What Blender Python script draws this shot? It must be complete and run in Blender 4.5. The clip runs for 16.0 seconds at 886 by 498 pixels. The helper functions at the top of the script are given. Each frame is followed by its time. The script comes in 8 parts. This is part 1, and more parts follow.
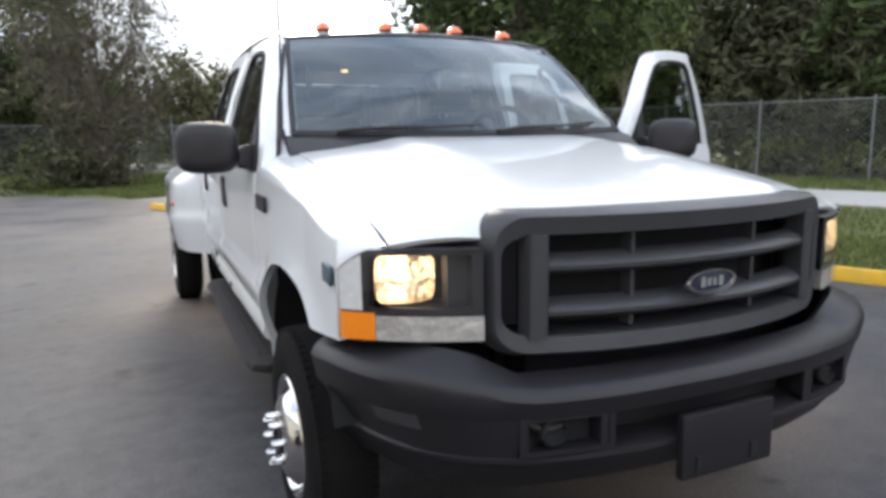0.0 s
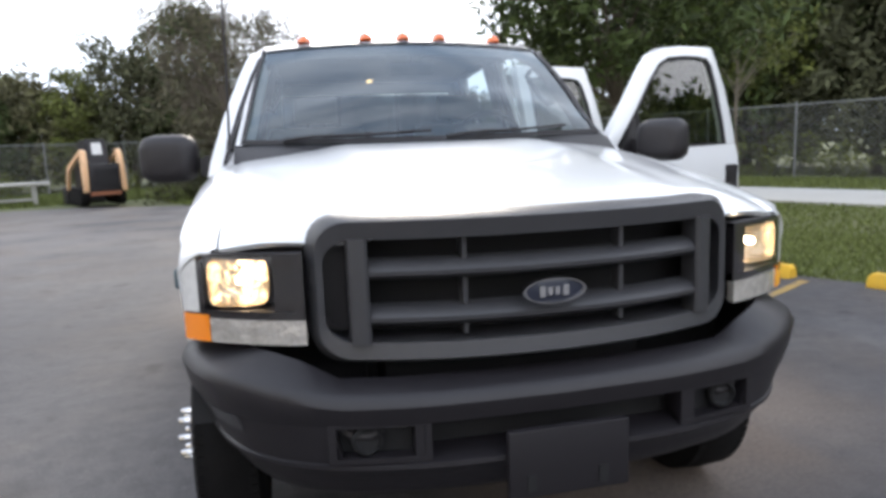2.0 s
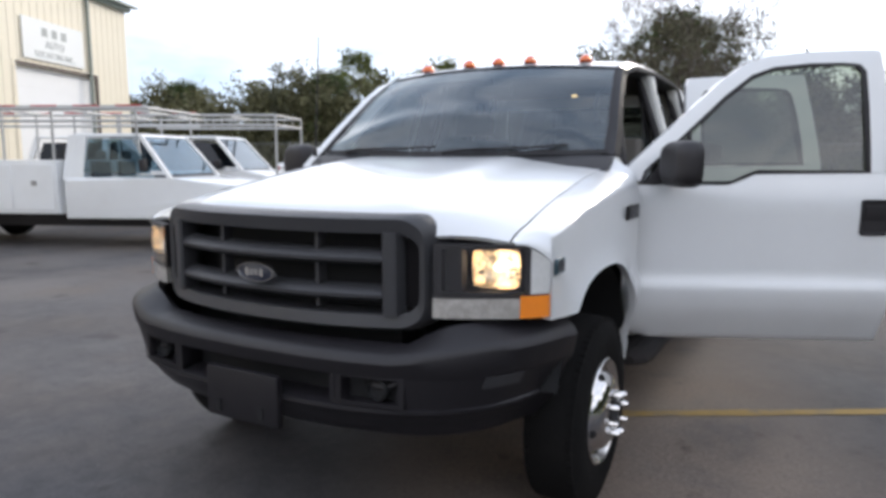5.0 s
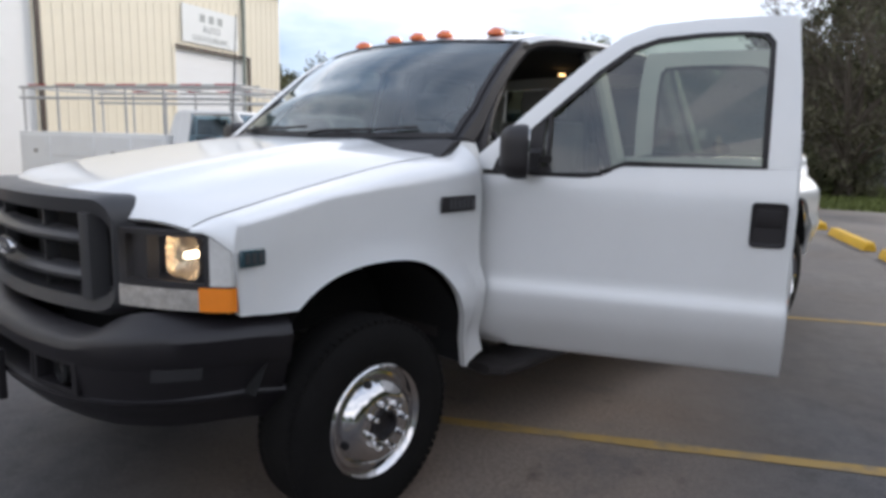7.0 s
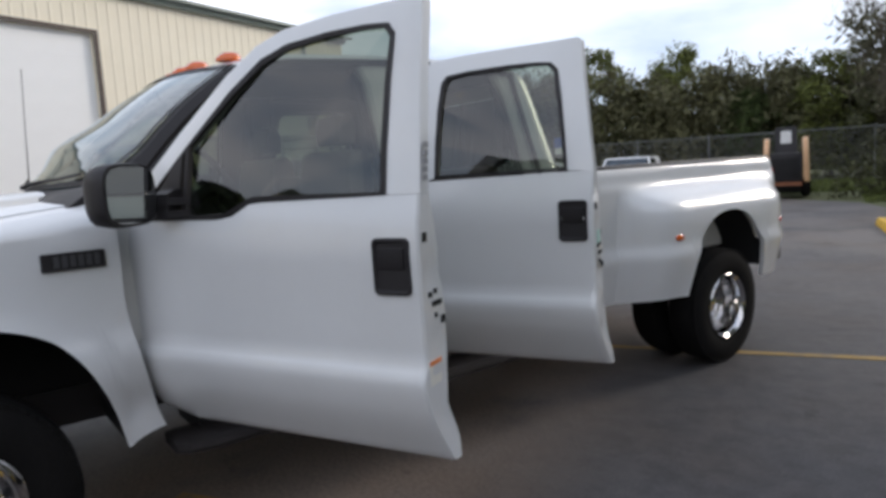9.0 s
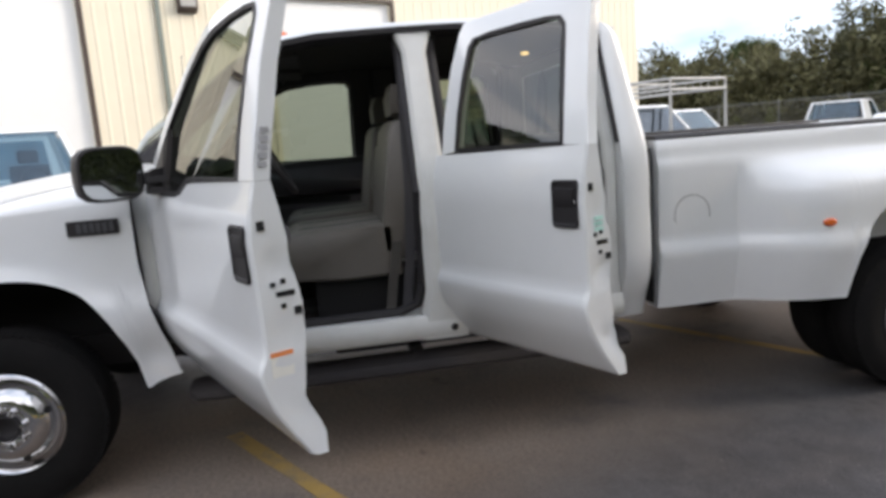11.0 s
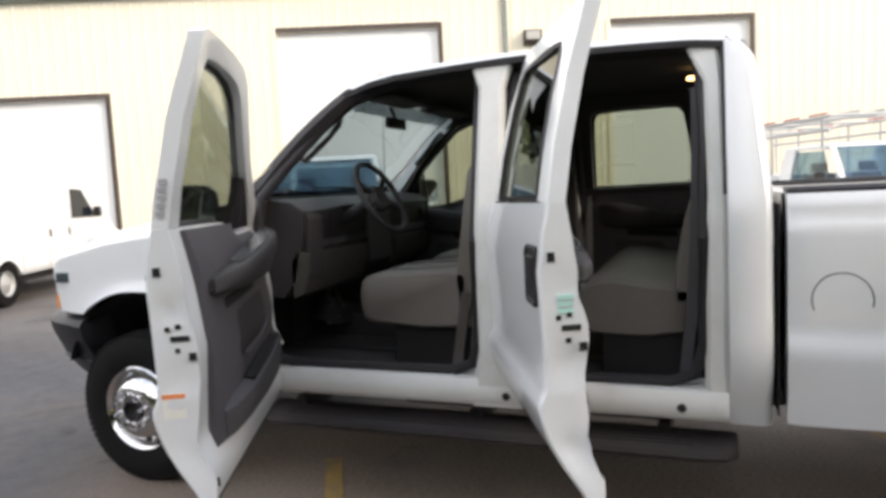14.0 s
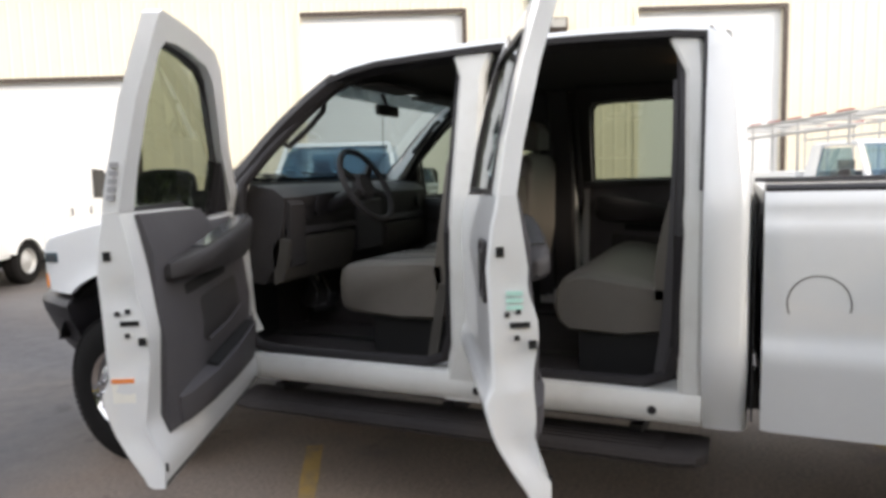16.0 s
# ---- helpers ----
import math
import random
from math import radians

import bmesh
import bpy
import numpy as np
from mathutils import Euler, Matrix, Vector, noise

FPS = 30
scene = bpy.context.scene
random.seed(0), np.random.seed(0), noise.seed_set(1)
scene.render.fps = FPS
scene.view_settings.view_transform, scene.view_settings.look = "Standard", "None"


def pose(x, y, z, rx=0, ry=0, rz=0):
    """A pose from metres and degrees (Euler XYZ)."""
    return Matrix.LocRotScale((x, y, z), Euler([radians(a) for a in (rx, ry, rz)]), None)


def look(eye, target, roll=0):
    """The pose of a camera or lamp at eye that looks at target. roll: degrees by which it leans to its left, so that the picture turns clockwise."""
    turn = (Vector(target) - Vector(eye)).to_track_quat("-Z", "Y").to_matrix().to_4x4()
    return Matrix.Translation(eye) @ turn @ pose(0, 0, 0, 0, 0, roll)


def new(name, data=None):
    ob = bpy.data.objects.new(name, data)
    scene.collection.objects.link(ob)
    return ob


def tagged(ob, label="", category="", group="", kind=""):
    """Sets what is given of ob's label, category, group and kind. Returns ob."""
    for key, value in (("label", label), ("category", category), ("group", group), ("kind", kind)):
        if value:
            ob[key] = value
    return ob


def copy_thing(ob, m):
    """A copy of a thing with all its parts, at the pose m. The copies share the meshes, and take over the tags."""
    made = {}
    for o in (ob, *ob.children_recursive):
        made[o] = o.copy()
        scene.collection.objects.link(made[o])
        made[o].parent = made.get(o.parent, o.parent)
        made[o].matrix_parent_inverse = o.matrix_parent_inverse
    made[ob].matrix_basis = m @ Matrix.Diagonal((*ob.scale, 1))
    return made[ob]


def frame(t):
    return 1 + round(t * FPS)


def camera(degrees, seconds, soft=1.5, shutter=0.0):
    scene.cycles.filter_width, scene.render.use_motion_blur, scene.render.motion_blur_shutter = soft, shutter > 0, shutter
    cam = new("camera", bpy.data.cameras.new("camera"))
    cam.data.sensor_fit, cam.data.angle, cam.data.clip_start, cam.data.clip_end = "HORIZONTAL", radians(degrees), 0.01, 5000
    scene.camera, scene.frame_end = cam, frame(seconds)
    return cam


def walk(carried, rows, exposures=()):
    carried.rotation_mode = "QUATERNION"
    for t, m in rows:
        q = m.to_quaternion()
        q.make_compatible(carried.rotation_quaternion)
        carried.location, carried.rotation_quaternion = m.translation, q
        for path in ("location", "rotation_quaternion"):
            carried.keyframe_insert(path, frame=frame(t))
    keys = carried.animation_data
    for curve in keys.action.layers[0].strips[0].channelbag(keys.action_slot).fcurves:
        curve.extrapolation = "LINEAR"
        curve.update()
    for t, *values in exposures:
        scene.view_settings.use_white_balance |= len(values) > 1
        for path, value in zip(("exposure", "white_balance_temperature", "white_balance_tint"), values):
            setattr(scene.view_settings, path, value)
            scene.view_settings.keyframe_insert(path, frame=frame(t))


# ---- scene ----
cam = camera(66.1, 16.0, soft=3.6)
PATH = [
    (0, (-1.469, -1.320, 1.455), (-0.665, 0.482, 1.126), -0.9),
    (0.5, (-1.307, -1.484, 1.469), (-0.690, 0.391, 1.149), 0.7),
    (1, (-1.198, -1.570, 1.457), (-0.615, 0.326, 1.199), -1.7),
    (1.5, (-1.023, -1.546, 1.409), (-0.595, 0.384, 1.109), -1.4),
    (2, (-0.684, -1.575, 1.427), (-0.244, 0.353, 1.129), -2.2),
    (2.5, (-0.328, -1.705, 1.447), (-0.089, 0.260, 1.162), 1.6),
    (3, (0.039, -1.700, 1.433), (0.125, 0.283, 1.182), 6.0),
    (3.5, (0.407, -1.823, 1.436), (0.173, 0.143, 1.156), 3.5),
    (3.7, (0.566, -1.855, 1.454), (0.282, 0.099, 1.137), 2.3),
    (5.8, (2.305, -1.405, 1.445), (1.091, 0.163, 1.189), -0.6),
    (6, (2.388, -1.294, 1.447), (1.171, 0.268, 1.165), -1.1),
    (6.5, (2.645, -0.939, 1.467), (1.449, 0.646, 1.227), 1.0),
    (7, (2.866, -0.618, 1.468), (1.525, 0.831, 1.143), 1.5),
    (7.5, (2.946, -0.209, 1.471), (1.607, 1.240, 1.145), 0.8),
    (8, (3.142, 0.231, 1.464), (1.691, 1.588, 1.235), -2.1),
    (8.5, (3.388, 0.669, 1.414), (1.889, 1.970, 1.169), -1.0),
    (9, (3.713, 1.063, 1.446), (2.126, 2.257, 1.211), -3.4),
    (9.2, (3.796, 1.180, 1.485), (2.138, 2.272, 1.243), -3.7),
    (11.3, (4.088, 2.553, 1.448), (2.120, 2.782, 1.176), -3.1),
    (11.5, (4.057, 2.650, 1.460), (2.077, 2.796, 1.222), -2.0),
    (12, (4.019, 2.898, 1.446), (2.033, 2.933, 1.213), -1.4),
    (12.5, (3.919, 3.154, 1.442), (1.943, 3.011, 1.172), -2.5),
    (13, (3.918, 3.484, 1.438), (2.010, 2.972, 1.126), -0.8),
    (13.5, (3.802, 3.651, 1.441), (1.920, 3.029, 1.173), -2.4),
    (14, (3.672, 3.763, 1.461), (1.814, 3.045, 1.280), -2.9),
    (14.5, (3.559, 3.921, 1.462), (1.752, 3.085, 1.274), 0.1),
    (15, (3.544, 3.929, 1.461), (1.752, 3.062, 1.267), -1.1),
    (15.5, (3.553, 3.921, 1.462), (1.769, 3.041, 1.255), -0.9),
    (16, (3.541, 3.953, 1.460), (1.717, 3.160, 1.247), -1.6),
]
walk(cam, [(t, look(eye, target, roll)) for t, eye, target, roll in PATH],
     exposures=[(0.0, 0.74, 6450, 11), (1.0, 0.74, 6450, 11), (2.0, 0.86, 6450, 12), (3.0, 0.86, 6450, 12), (3.5, 0.54, 6400, 12), (6.0, 0.32, 6350, 13), (9.0, -0.08, 6350, 13), (11.5, 0.72, 6800, 13), (12.5, 0.74, 6900, 13), (14.0, 0.94, 6900, 13), (16.0, 0.98, 6900, 13)])

# ---- daylight: a bright, hazy late-afternoon sky ----
world = bpy.data.worlds.new("sky")
scene.world = world
world.use_nodes = True
wn, wl = world.node_tree.nodes, world.node_tree.links
wn.clear()
w_out = wn.new("ShaderNodeOutputWorld")
w_bg = wn.new("ShaderNodeBackground")
w_sky = wn.new("ShaderNodeTexSky")
w_sky.sky_type = 'NISHITA'
w_sky.sun_disc = False
w_sky.sun_elevation = radians(25)
w_sky.sun_rotation = radians(12)
w_sky.air_density, w_sky.dust_density, w_sky.ozone_density = 1.0, 2.5, 1.0
w_tc = wn.new("ShaderNodeTexCoord")
w_map = wn.new("ShaderNodeMapping")
w_map.inputs["Scale"].default_value = (1.0, 1.0, 3.2)
w_noise = wn.new("ShaderNodeTexNoise")
w_noise.inputs["Scale"].default_value = 2.4
w_noise.inputs["Detail"].default_value = 7
w_noise.inputs["Roughness"].default_value = 0.55
w_ramp = wn.new("ShaderNodeValToRGB")
w_ramp.color_ramp.elements[0].position = 0.30
w_ramp.color_ramp.elements[1].position = 0.56
w_mix = wn.new("ShaderNodeMix")
w_mix.data_type = 'RGBA'
w_mix.inputs[7].default_value = (13.2, 13.4, 14.0, 1)
w_tint = wn.new("ShaderNodeMix")
w_tint.data_type = 'RGBA'
w_tint.inputs[0].default_value = 0.55
w_tint.inputs[7].default_value = (8.6, 10.6, 13.0, 1)
wl.new(w_sky.outputs[0], w_tint.inputs[6])
wl.new(w_tint.outputs[2], w_mix.inputs[6])
wl.new(w_tc.outputs["Generated"], w_map.inputs[0])
wl.new(w_map.outputs[0], w_noise.inputs["Vector"])
wl.new(w_noise.outputs["Fac"], w_ramp.inputs[0])
wl.new(w_ramp.outputs[0], w_mix.inputs[0])
w_sep = wn.new("ShaderNodeSeparateXYZ")
wl.new(w_tc.outputs["Generated"], w_sep.inputs[0])
w_high = wn.new("ShaderNodeValToRGB")
w_high.color_ramp.interpolation = 'EASE'
w_high.color_ramp.elements[0].position, w_high.color_ramp.elements[0].color = 0.06, (0.66, 0.73, 0.80, 1)
w_high.color_ramp.elements[1].position, w_high.color_ramp.elements[1].color = 0.85, (0.66, 0.71, 0.78, 1)
w_mid = w_high.color_ramp.elements.new(0.36)
w_mid.color = (1.05, 1.03, 1.0, 1)
wl.new(w_sep.outputs[2], w_high.inputs[0])
w_veil = wn.new("ShaderNodeMix")
w_veil.data_type, w_veil.blend_type = 'RGBA', 'MULTIPLY'
w_veil.inputs[0].default_value = 1.0
wl.new(w_mix.outputs[2], w_veil.inputs[6])
wl.new(w_high.outputs[0], w_veil.inputs[7])
wl.new(w_veil.outputs[2], w_bg.inputs[0])
w_bg.inputs[1].default_value = 0.115
wl.new(w_bg.outputs[0], w_out.inputs[0])

sun = new("sun", bpy.data.lights.new("sun", 'SUN'))
sun.data.energy = 1.5
sun.data.angle = radians(18)
sun.data.color = (1.0, 0.91, 0.77)
# low veiled sun beyond the yard's far end
sun.matrix_world = look((3, 14, 7), (0, 0, 0))

# ---- materials ----
MATS = {}


def mat(name, color, rough=0.5, metal=0.0, spec=0.5, coat=0.0, coat_rough=0.05, var=0.0, scale=8.0,
        bump=0.0, bump_scale=60.0, stain=0.0, stain_color=(0.05, 0.045, 0.04), stain_scale=1.3, emit=None, emit_k=0.0,
        trans=0.0, ior=1.45, alpha=1.0, per_object=0.0, island=0.0, detail=5.0, rough_var=0.0):
    """A surface: base colour with grain at two scales, stains, relief."""
    m = bpy.data.materials.new(name)
    m.use_nodes = True
    n, l = m.node_tree.nodes, m.node_tree.links
    b = n["Principled BSDF"]
    col = (*color, 1)
    b.inputs["Base Color"].default_value = col
    b.inputs["Roughness"].default_value = rough
    b.inputs["Metallic"].default_value = metal
    b.inputs["Specular IOR Level"].default_value = spec
    b.inputs["Coat Weight"].default_value = coat
    b.inputs["Coat Roughness"].default_value = coat_rough
    b.inputs["IOR"].default_value = ior
    b.inputs["Transmission Weight"].default_value = trans
    b.inputs["Alpha"].default_value = alpha
    tc = n.new("ShaderNodeTexCoord")
    out = None

    def mixed(prev, fac_socket, other, mode='MIX'):
        x = n.new("ShaderNodeMix")
        x.data_type = 'RGBA'
        x.blend_type = mode
        l.new(fac_socket, x.inputs[0])
        if prev is None:
            x.inputs[6].default_value = col
        else:
            l.new(prev, x.inputs[6])
        x.inputs[7].default_value = (*other, 1)
        return x.outputs[2]

    def noise_fac(sc, lo, hi, amount, det=detail):
        t = n.new("ShaderNodeTexNoise")
        t.inputs["Scale"].default_value = sc
        t.inputs["Detail"].default_value = det
        t.inputs["Roughness"].default_value = 0.6
        l.new(tc.outputs["Object"], t.inputs["Vector"])
        r = n.new("ShaderNodeMapRange")
        r.inputs["From Min"].default_value, r.inputs["From Max"].default_value = lo, hi
        r.inputs["To Min"].default_value, r.inputs["To Max"].default_value = 0.0, amount
        l.new(t.outputs["Fac"], r.inputs["Value"])
        return r.outputs[0]

    if var:
        dark = tuple(c * 0.45 for c in color)
        light = tuple(min(1, c * 1.55 + 0.01) for c in color)
        out = mixed(out, noise_fac(scale, 0.35, 0.75, var), dark)
        out = mixed(out, noise_fac(scale * 5.3, 0.45, 0.8, var * 0.8), light)
    if stain:
        out = mixed(out, noise_fac(stain_scale, 0.48, 0.72, stain, 8), stain_color)
    if per_object or island:
        if per_object:
            i = n.new("ShaderNodeObjectInfo")
            rnd = i.outputs["Random"]
        else:
            i = n.new("ShaderNodeNewGeometry")
            rnd = i.outputs["Random Per Island"]
        hsv = n.new("ShaderNodeHueSaturation")
        r = n.new("ShaderNodeMapRange")
        k = per_object or island
        r.inputs["To Min"].default_value, r.inputs["To Max"].default_value = 1 - k, 1 + k
        l.new(rnd, r.inputs["Value"])
        l.new(r.outputs[0], hsv.inputs["Value"])
        if out is None:
            hsv.inputs["Color"].default_value = col
        else:
            l.new(out, hsv.inputs["Color"])
        out = hsv.outputs[0]
    if out is not None:
        l.new(out, b.inputs["Base Color"])
    if rough_var:
        r2 = n.new("ShaderNodeMapRange")
        r2.inputs["To Min"].default_value, r2.inputs["To Max"].default_value = rough - rough_var, rough + rough_var
        t = n.new("ShaderNodeTexNoise")
        t.inputs["Scale"].default_value = scale * 0.7
        t.inputs["Detail"].default_value = 6
        l.new(tc.outputs["Object"], t.inputs["Vector"])
        l.new(t.outputs["Fac"], r2.inputs["Value"])
        l.new(r2.outputs[0], b.inputs["Roughness"])
    if bump:
        t = n.new("ShaderNodeTexNoise")
        t.inputs["Scale"].default_value = bump_scale
        t.inputs["Detail"].default_value = 4
        l.new(tc.outputs["Object"], t.inputs["Vector"])
        bp = n.new("ShaderNodeBump")
        bp.inputs["Strength"].default_value = bump
        bp.inputs["Distance"].default_value = 0.01
        l.new(t.outputs["Fac"], bp.inputs["Height"])
        l.new(bp.outputs[0], b.inputs["Normal"])
    if emit:
        b.inputs["Emission Color"].default_value = (*emit, 1)
        b.inputs["Emission Strength"].default_value = emit_k
    MATS[name] = m
    return m


def glass(name, tint, clear, rough=0.0, gloss=0.08, edge=0.9, shine=(0.95, 0.97, 1.0)):
    """Thin tinted pane: mostly see-through, mirror-like at grazing angles."""
    m = bpy.data.materials.new(name)
    m.use_nodes = True
    n, l = m.node_tree.nodes, m.node_tree.links
    n.remove(n["Principled BSDF"])
    tr = n.new("ShaderNodeBsdfTransparent")
    tr.inputs[0].default_value = (*[c * clear for c in tint], 1)
    gl = n.new("ShaderNodeBsdfGlossy")
    gl.inputs["Roughness"].default_value = rough
    gl.inputs["Color"].default_value = (*shine, 1)
    lw = n.new("ShaderNodeLayerWeight")
    lw.inputs[0].default_value = 0.5
    pw = n.new("ShaderNodeMath")
    pw.operation = 'POWER'
    pw.inputs[1].default_value = 4.6
    fr = n.new("ShaderNodeMath")
    fr.operation = 'MULTIPLY_ADD'
    fr.inputs[1].default_value, fr.inputs[2].default_value = edge, gloss
    l.new(lw.outputs["Facing"], pw.inputs[0])
    l.new(pw.outputs[0], fr.inputs[0])
    mx = n.new("ShaderNodeMixShader")
    l.new(fr.outputs[0], mx.inputs[0])
    l.new(tr.outputs[0], mx.inputs[1])
    l.new(gl.outputs[0], mx.inputs[2])
    l.new(mx.outputs[0], n["Material Output"].inputs[0])
    MATS[name] = m
    return m


PAINT = mat("white_paint", (0.72, 0.73, 0.74), rough=0.28, coat=0.8, coat_rough=0.04, var=0.04, scale=3, stain=0.10, stain_color=(0.45, 0.42, 0.38), stain_scale=1.6)
PAINT_FLAT = mat("white_paint_jamb", (0.67, 0.67, 0.65), rough=0.4, var=0.05, scale=5, stain=0.18, stain_color=(0.35, 0.31, 0.26), stain_scale=6)
PLASTIC = mat("grey_plastic", (0.046, 0.046, 0.050), rough=0.36, var=0.12, scale=14, bump=0.15, bump_scale=260, rough_var=0.06)
PLASTIC_TOP = mat("bumper_plastic", (0.014, 0.0125, 0.015), rough=0.44, var=0.15, scale=9, bump=0.12, bump_scale=300, rough_var=0.08)
BLACK = mat("black_plastic", (0.018, 0.016, 0.018), rough=0.5, var=0.2, scale=20, bump=0.1, bump_scale=200)
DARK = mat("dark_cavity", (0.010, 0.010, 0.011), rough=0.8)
RUBBER = mat("tyre_rubber", (0.009, 0.0085, 0.0085), rough=0.9, spec=0.15, var=0.25, scale=12, bump=0.25, bump_scale=120, stain=0.1, stain_color=(0.035, 0.03, 0.027), stain_scale=5)
BOARD = mat("dusty_board", (0.024, 0.020, 0.020), rough=0.85, var=0.3, scale=7, bump=0.15, bump_scale=150, stain=0.3, stain_color=(0.045, 0.038, 0.033), stain_scale=4)
SEAL = mat("rubber_seal", (0.019, 0.017, 0.019), rough=0.6)
CHROME = mat("chrome", (0.62, 0.61, 0.61), rough=0.10, metal=1.0, var=0.1, scale=30)
STEEL = mat("dull_steel", (0.40, 0.40, 0.40), rough=0.42, metal=0.8, var=0.3, scale=10)
ALU = mat("aluminium", (0.50, 0.50, 0.49), rough=0.62, metal=0.6, var=0.15, scale=12)
AMBER = mat("amber_lens", (0.95, 0.27, 0.02), rough=0.18, coat=1.0, var=0.1, scale=40)
MARKER = mat("orange_marker", (0.72, 0.13, 0.02), rough=0.25, coat=0.8, var=0.15, scale=60)
REDLENS = mat("red_lens", (0.45, 0.02, 0.02), rough=0.2, coat=0.8)
BULB = mat("lit_bulb", (1.0, 0.85, 0.6), rough=0.3, emit=(1.0, 0.82, 0.58), emit_k=11.0)
DOME = mat("dome_lamp", (1.0, 0.8, 0.5), rough=0.4, emit=(1.0, 0.62, 0.25), emit_k=3.0)
REFLECTOR = mat("headlamp_reflector", (0.80, 0.65, 0.49), rough=0.24, metal=0.80, bump=1.0, bump_scale=48, var=0.7, scale=24)
GLASS = glass("tinted_glass", (0.88, 1.0, 0.80), 0.30, gloss=0.085, edge=0.9)
WINDSHIELD = glass("windshield_glass", (0.80, 0.94, 0.95), 0.45, gloss=0.11, shine=(0.88, 0.95, 1.0))
DARKGLASS = glass("dark_glass", (0.30, 0.34, 0.36), 0.7)
CLEAR = glass("clear_lens", (0.98, 0.98, 0.98), 0.96)
MIRROR = mat("mirror_glass", (0.66, 0.68, 0.69), rough=0.02, metal=1.0)
SEAT = mat("beige_vinyl", (0.135, 0.122, 0.108), rough=0.5, var=0.12, scale=9, bump=0.15, bump_scale=180)
TRIM = mat("grey_door_trim", (0.070, 0.066, 0.073), rough=0.6, var=0.12, scale=10, bump=0.2, bump_scale=220)
DASH = mat("dark_dash", (0.034, 0.031, 0.033), rough=0.6, var=0.15, scale=14, bump=0.2, bump_scale=220)
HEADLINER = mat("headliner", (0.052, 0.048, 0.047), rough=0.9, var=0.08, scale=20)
MAT_FLOOR = mat("rubber_floor", (0.036, 0.030, 0.031), rough=0.75, var=0.4, scale=6, bump=0.3, bump_scale=50)
SILVER_LETTER = mat("silver_letter", (0.65, 0.65, 0.66), rough=0.25, metal=0.9)
BADGE_LETTER = mat("badge_letter", (0.10, 0.10, 0.11), rough=0.4, metal=0.5)
BADGE_BLUE = mat("badge_blue", (0.018, 0.022, 0.038), rough=0.3, coat=0.5)
BLUE_BADGE = mat("fender_badge_teal", (0.03, 0.07, 0.09), rough=0.35, coat=0.4, var=0.2, scale=60)
STICKER = mat("warning_sticker", (0.80, 0.78, 0.72), rough=0.5, var=0.1, scale=80)
ORANGE_INK = mat("orange_ink", (0.80, 0.24, 0.06), rough=0.5)
SWITCH = mat("switch_plastic", (0.075, 0.078, 0.085), rough=0.22, coat=0.6, var=0.1, scale=20)
TEAL_INK = mat("teal_ink", (0.45, 0.72, 0.65), rough=0.5)
INK = mat("dark_ink", (0.36, 0.36, 0.38), rough=0.6)
SIDING = mat("cream_siding", (0.84, 0.765, 0.605), rough=0.5, var=0.06, scale=1.2, stain=0.12, stain_color=(0.60, 0.52, 0.39), stain_scale=0.6)
TRIM_GREEN = mat("grey_green_trim", (0.22, 0.25, 0.22), rough=0.5, var=0.1, scale=3)
RUST = mat("rusty_orange_steel", (0.26, 0.10, 0.05), rough=0.7, var=0.3, scale=6)
TRIM_AND_REVEAL_SHADE = mat("brown_trim_and_reveal_shade", (0.075, 0.055, 0.045), rough=0.5, var=0.15, scale=5)
DOORWHITE = mat("white_roller_door", (0.84, 0.84, 0.83), rough=0.45, var=0.04, scale=2)
SIGNWHITE = mat("white_sign", (0.82, 0.83, 0.81), rough=0.45, var=0.03, scale=3)
SIGNTEXT = mat("faded_grey_letters", (0.42, 0.44, 0.42), rough=0.6, var=0.25, scale=14)
YELLOW = mat("yellow_paint", (0.33, 0.215, 0.065), rough=0.8, var=0.3, scale=9, stain=1.0, stain_color=(0.13, 0.12, 0.11), stain_scale=5)
YELLOW_STOP = mat("yellow_concrete", (0.68, 0.40, 0.03), rough=0.75, var=0.2, scale=7, stain=0.25, stain_color=(0.25, 0.2, 0.12), stain_scale=6, bump=0.3, bump_scale=60)
CONCRETE = mat("pale_concrete", (0.46, 0.45, 0.42), rough=0.85, var=0.15, scale=3, stain=0.2, stain_color=(0.25, 0.24, 0.22), stain_scale=1.0, bump=0.2, bump_scale=40)
BARK = mat("bark", (0.11, 0.09, 0.07), rough=0.95, var=0.4, scale=6, bump=0.8, bump_scale=25)
BARK_PALE = mat("pale_bark", (0.22, 0.19, 0.15), rough=0.95, var=0.4, scale=6, bump=0.8, bump_scale=25)
LEAF = mat("leaf", (0.056, 0.078, 0.024), rough=0.65, island=0.65, spec=0.25)
LEAF_LIGHT = mat("leaf_light", (0.110, 0.125, 0.032), rough=0.65, island=0.6, spec=0.25)
LEAF_BROWN = mat("leaf_brown", (0.105, 0.098, 0.060), rough=0.75, island=0.5, spec=0.2)
LEAF_DULL = mat("leaf_dull", (0.082, 0.085, 0.046), rough=0.7, island=0.5, spec=0.2)
LEAF_OLIVE = mat("leaf_olive", (0.112, 0.108, 0.056), rough=0.7, island=0.5, spec=0.2)
GALV = mat("galvanised", (0.22, 0.225, 0.225), rough=0.55, metal=0.5, var=0.2, scale=8)
CAT_YELLOW = mat("loader_tan", (0.78, 0.48, 0.27), rough=0.45, var=0.1, scale=5, stain=0.2, stain_scale=3)
BLUE_SIGN = mat("blue_sign", (0.05, 0.12, 0.45), rough=0.4)


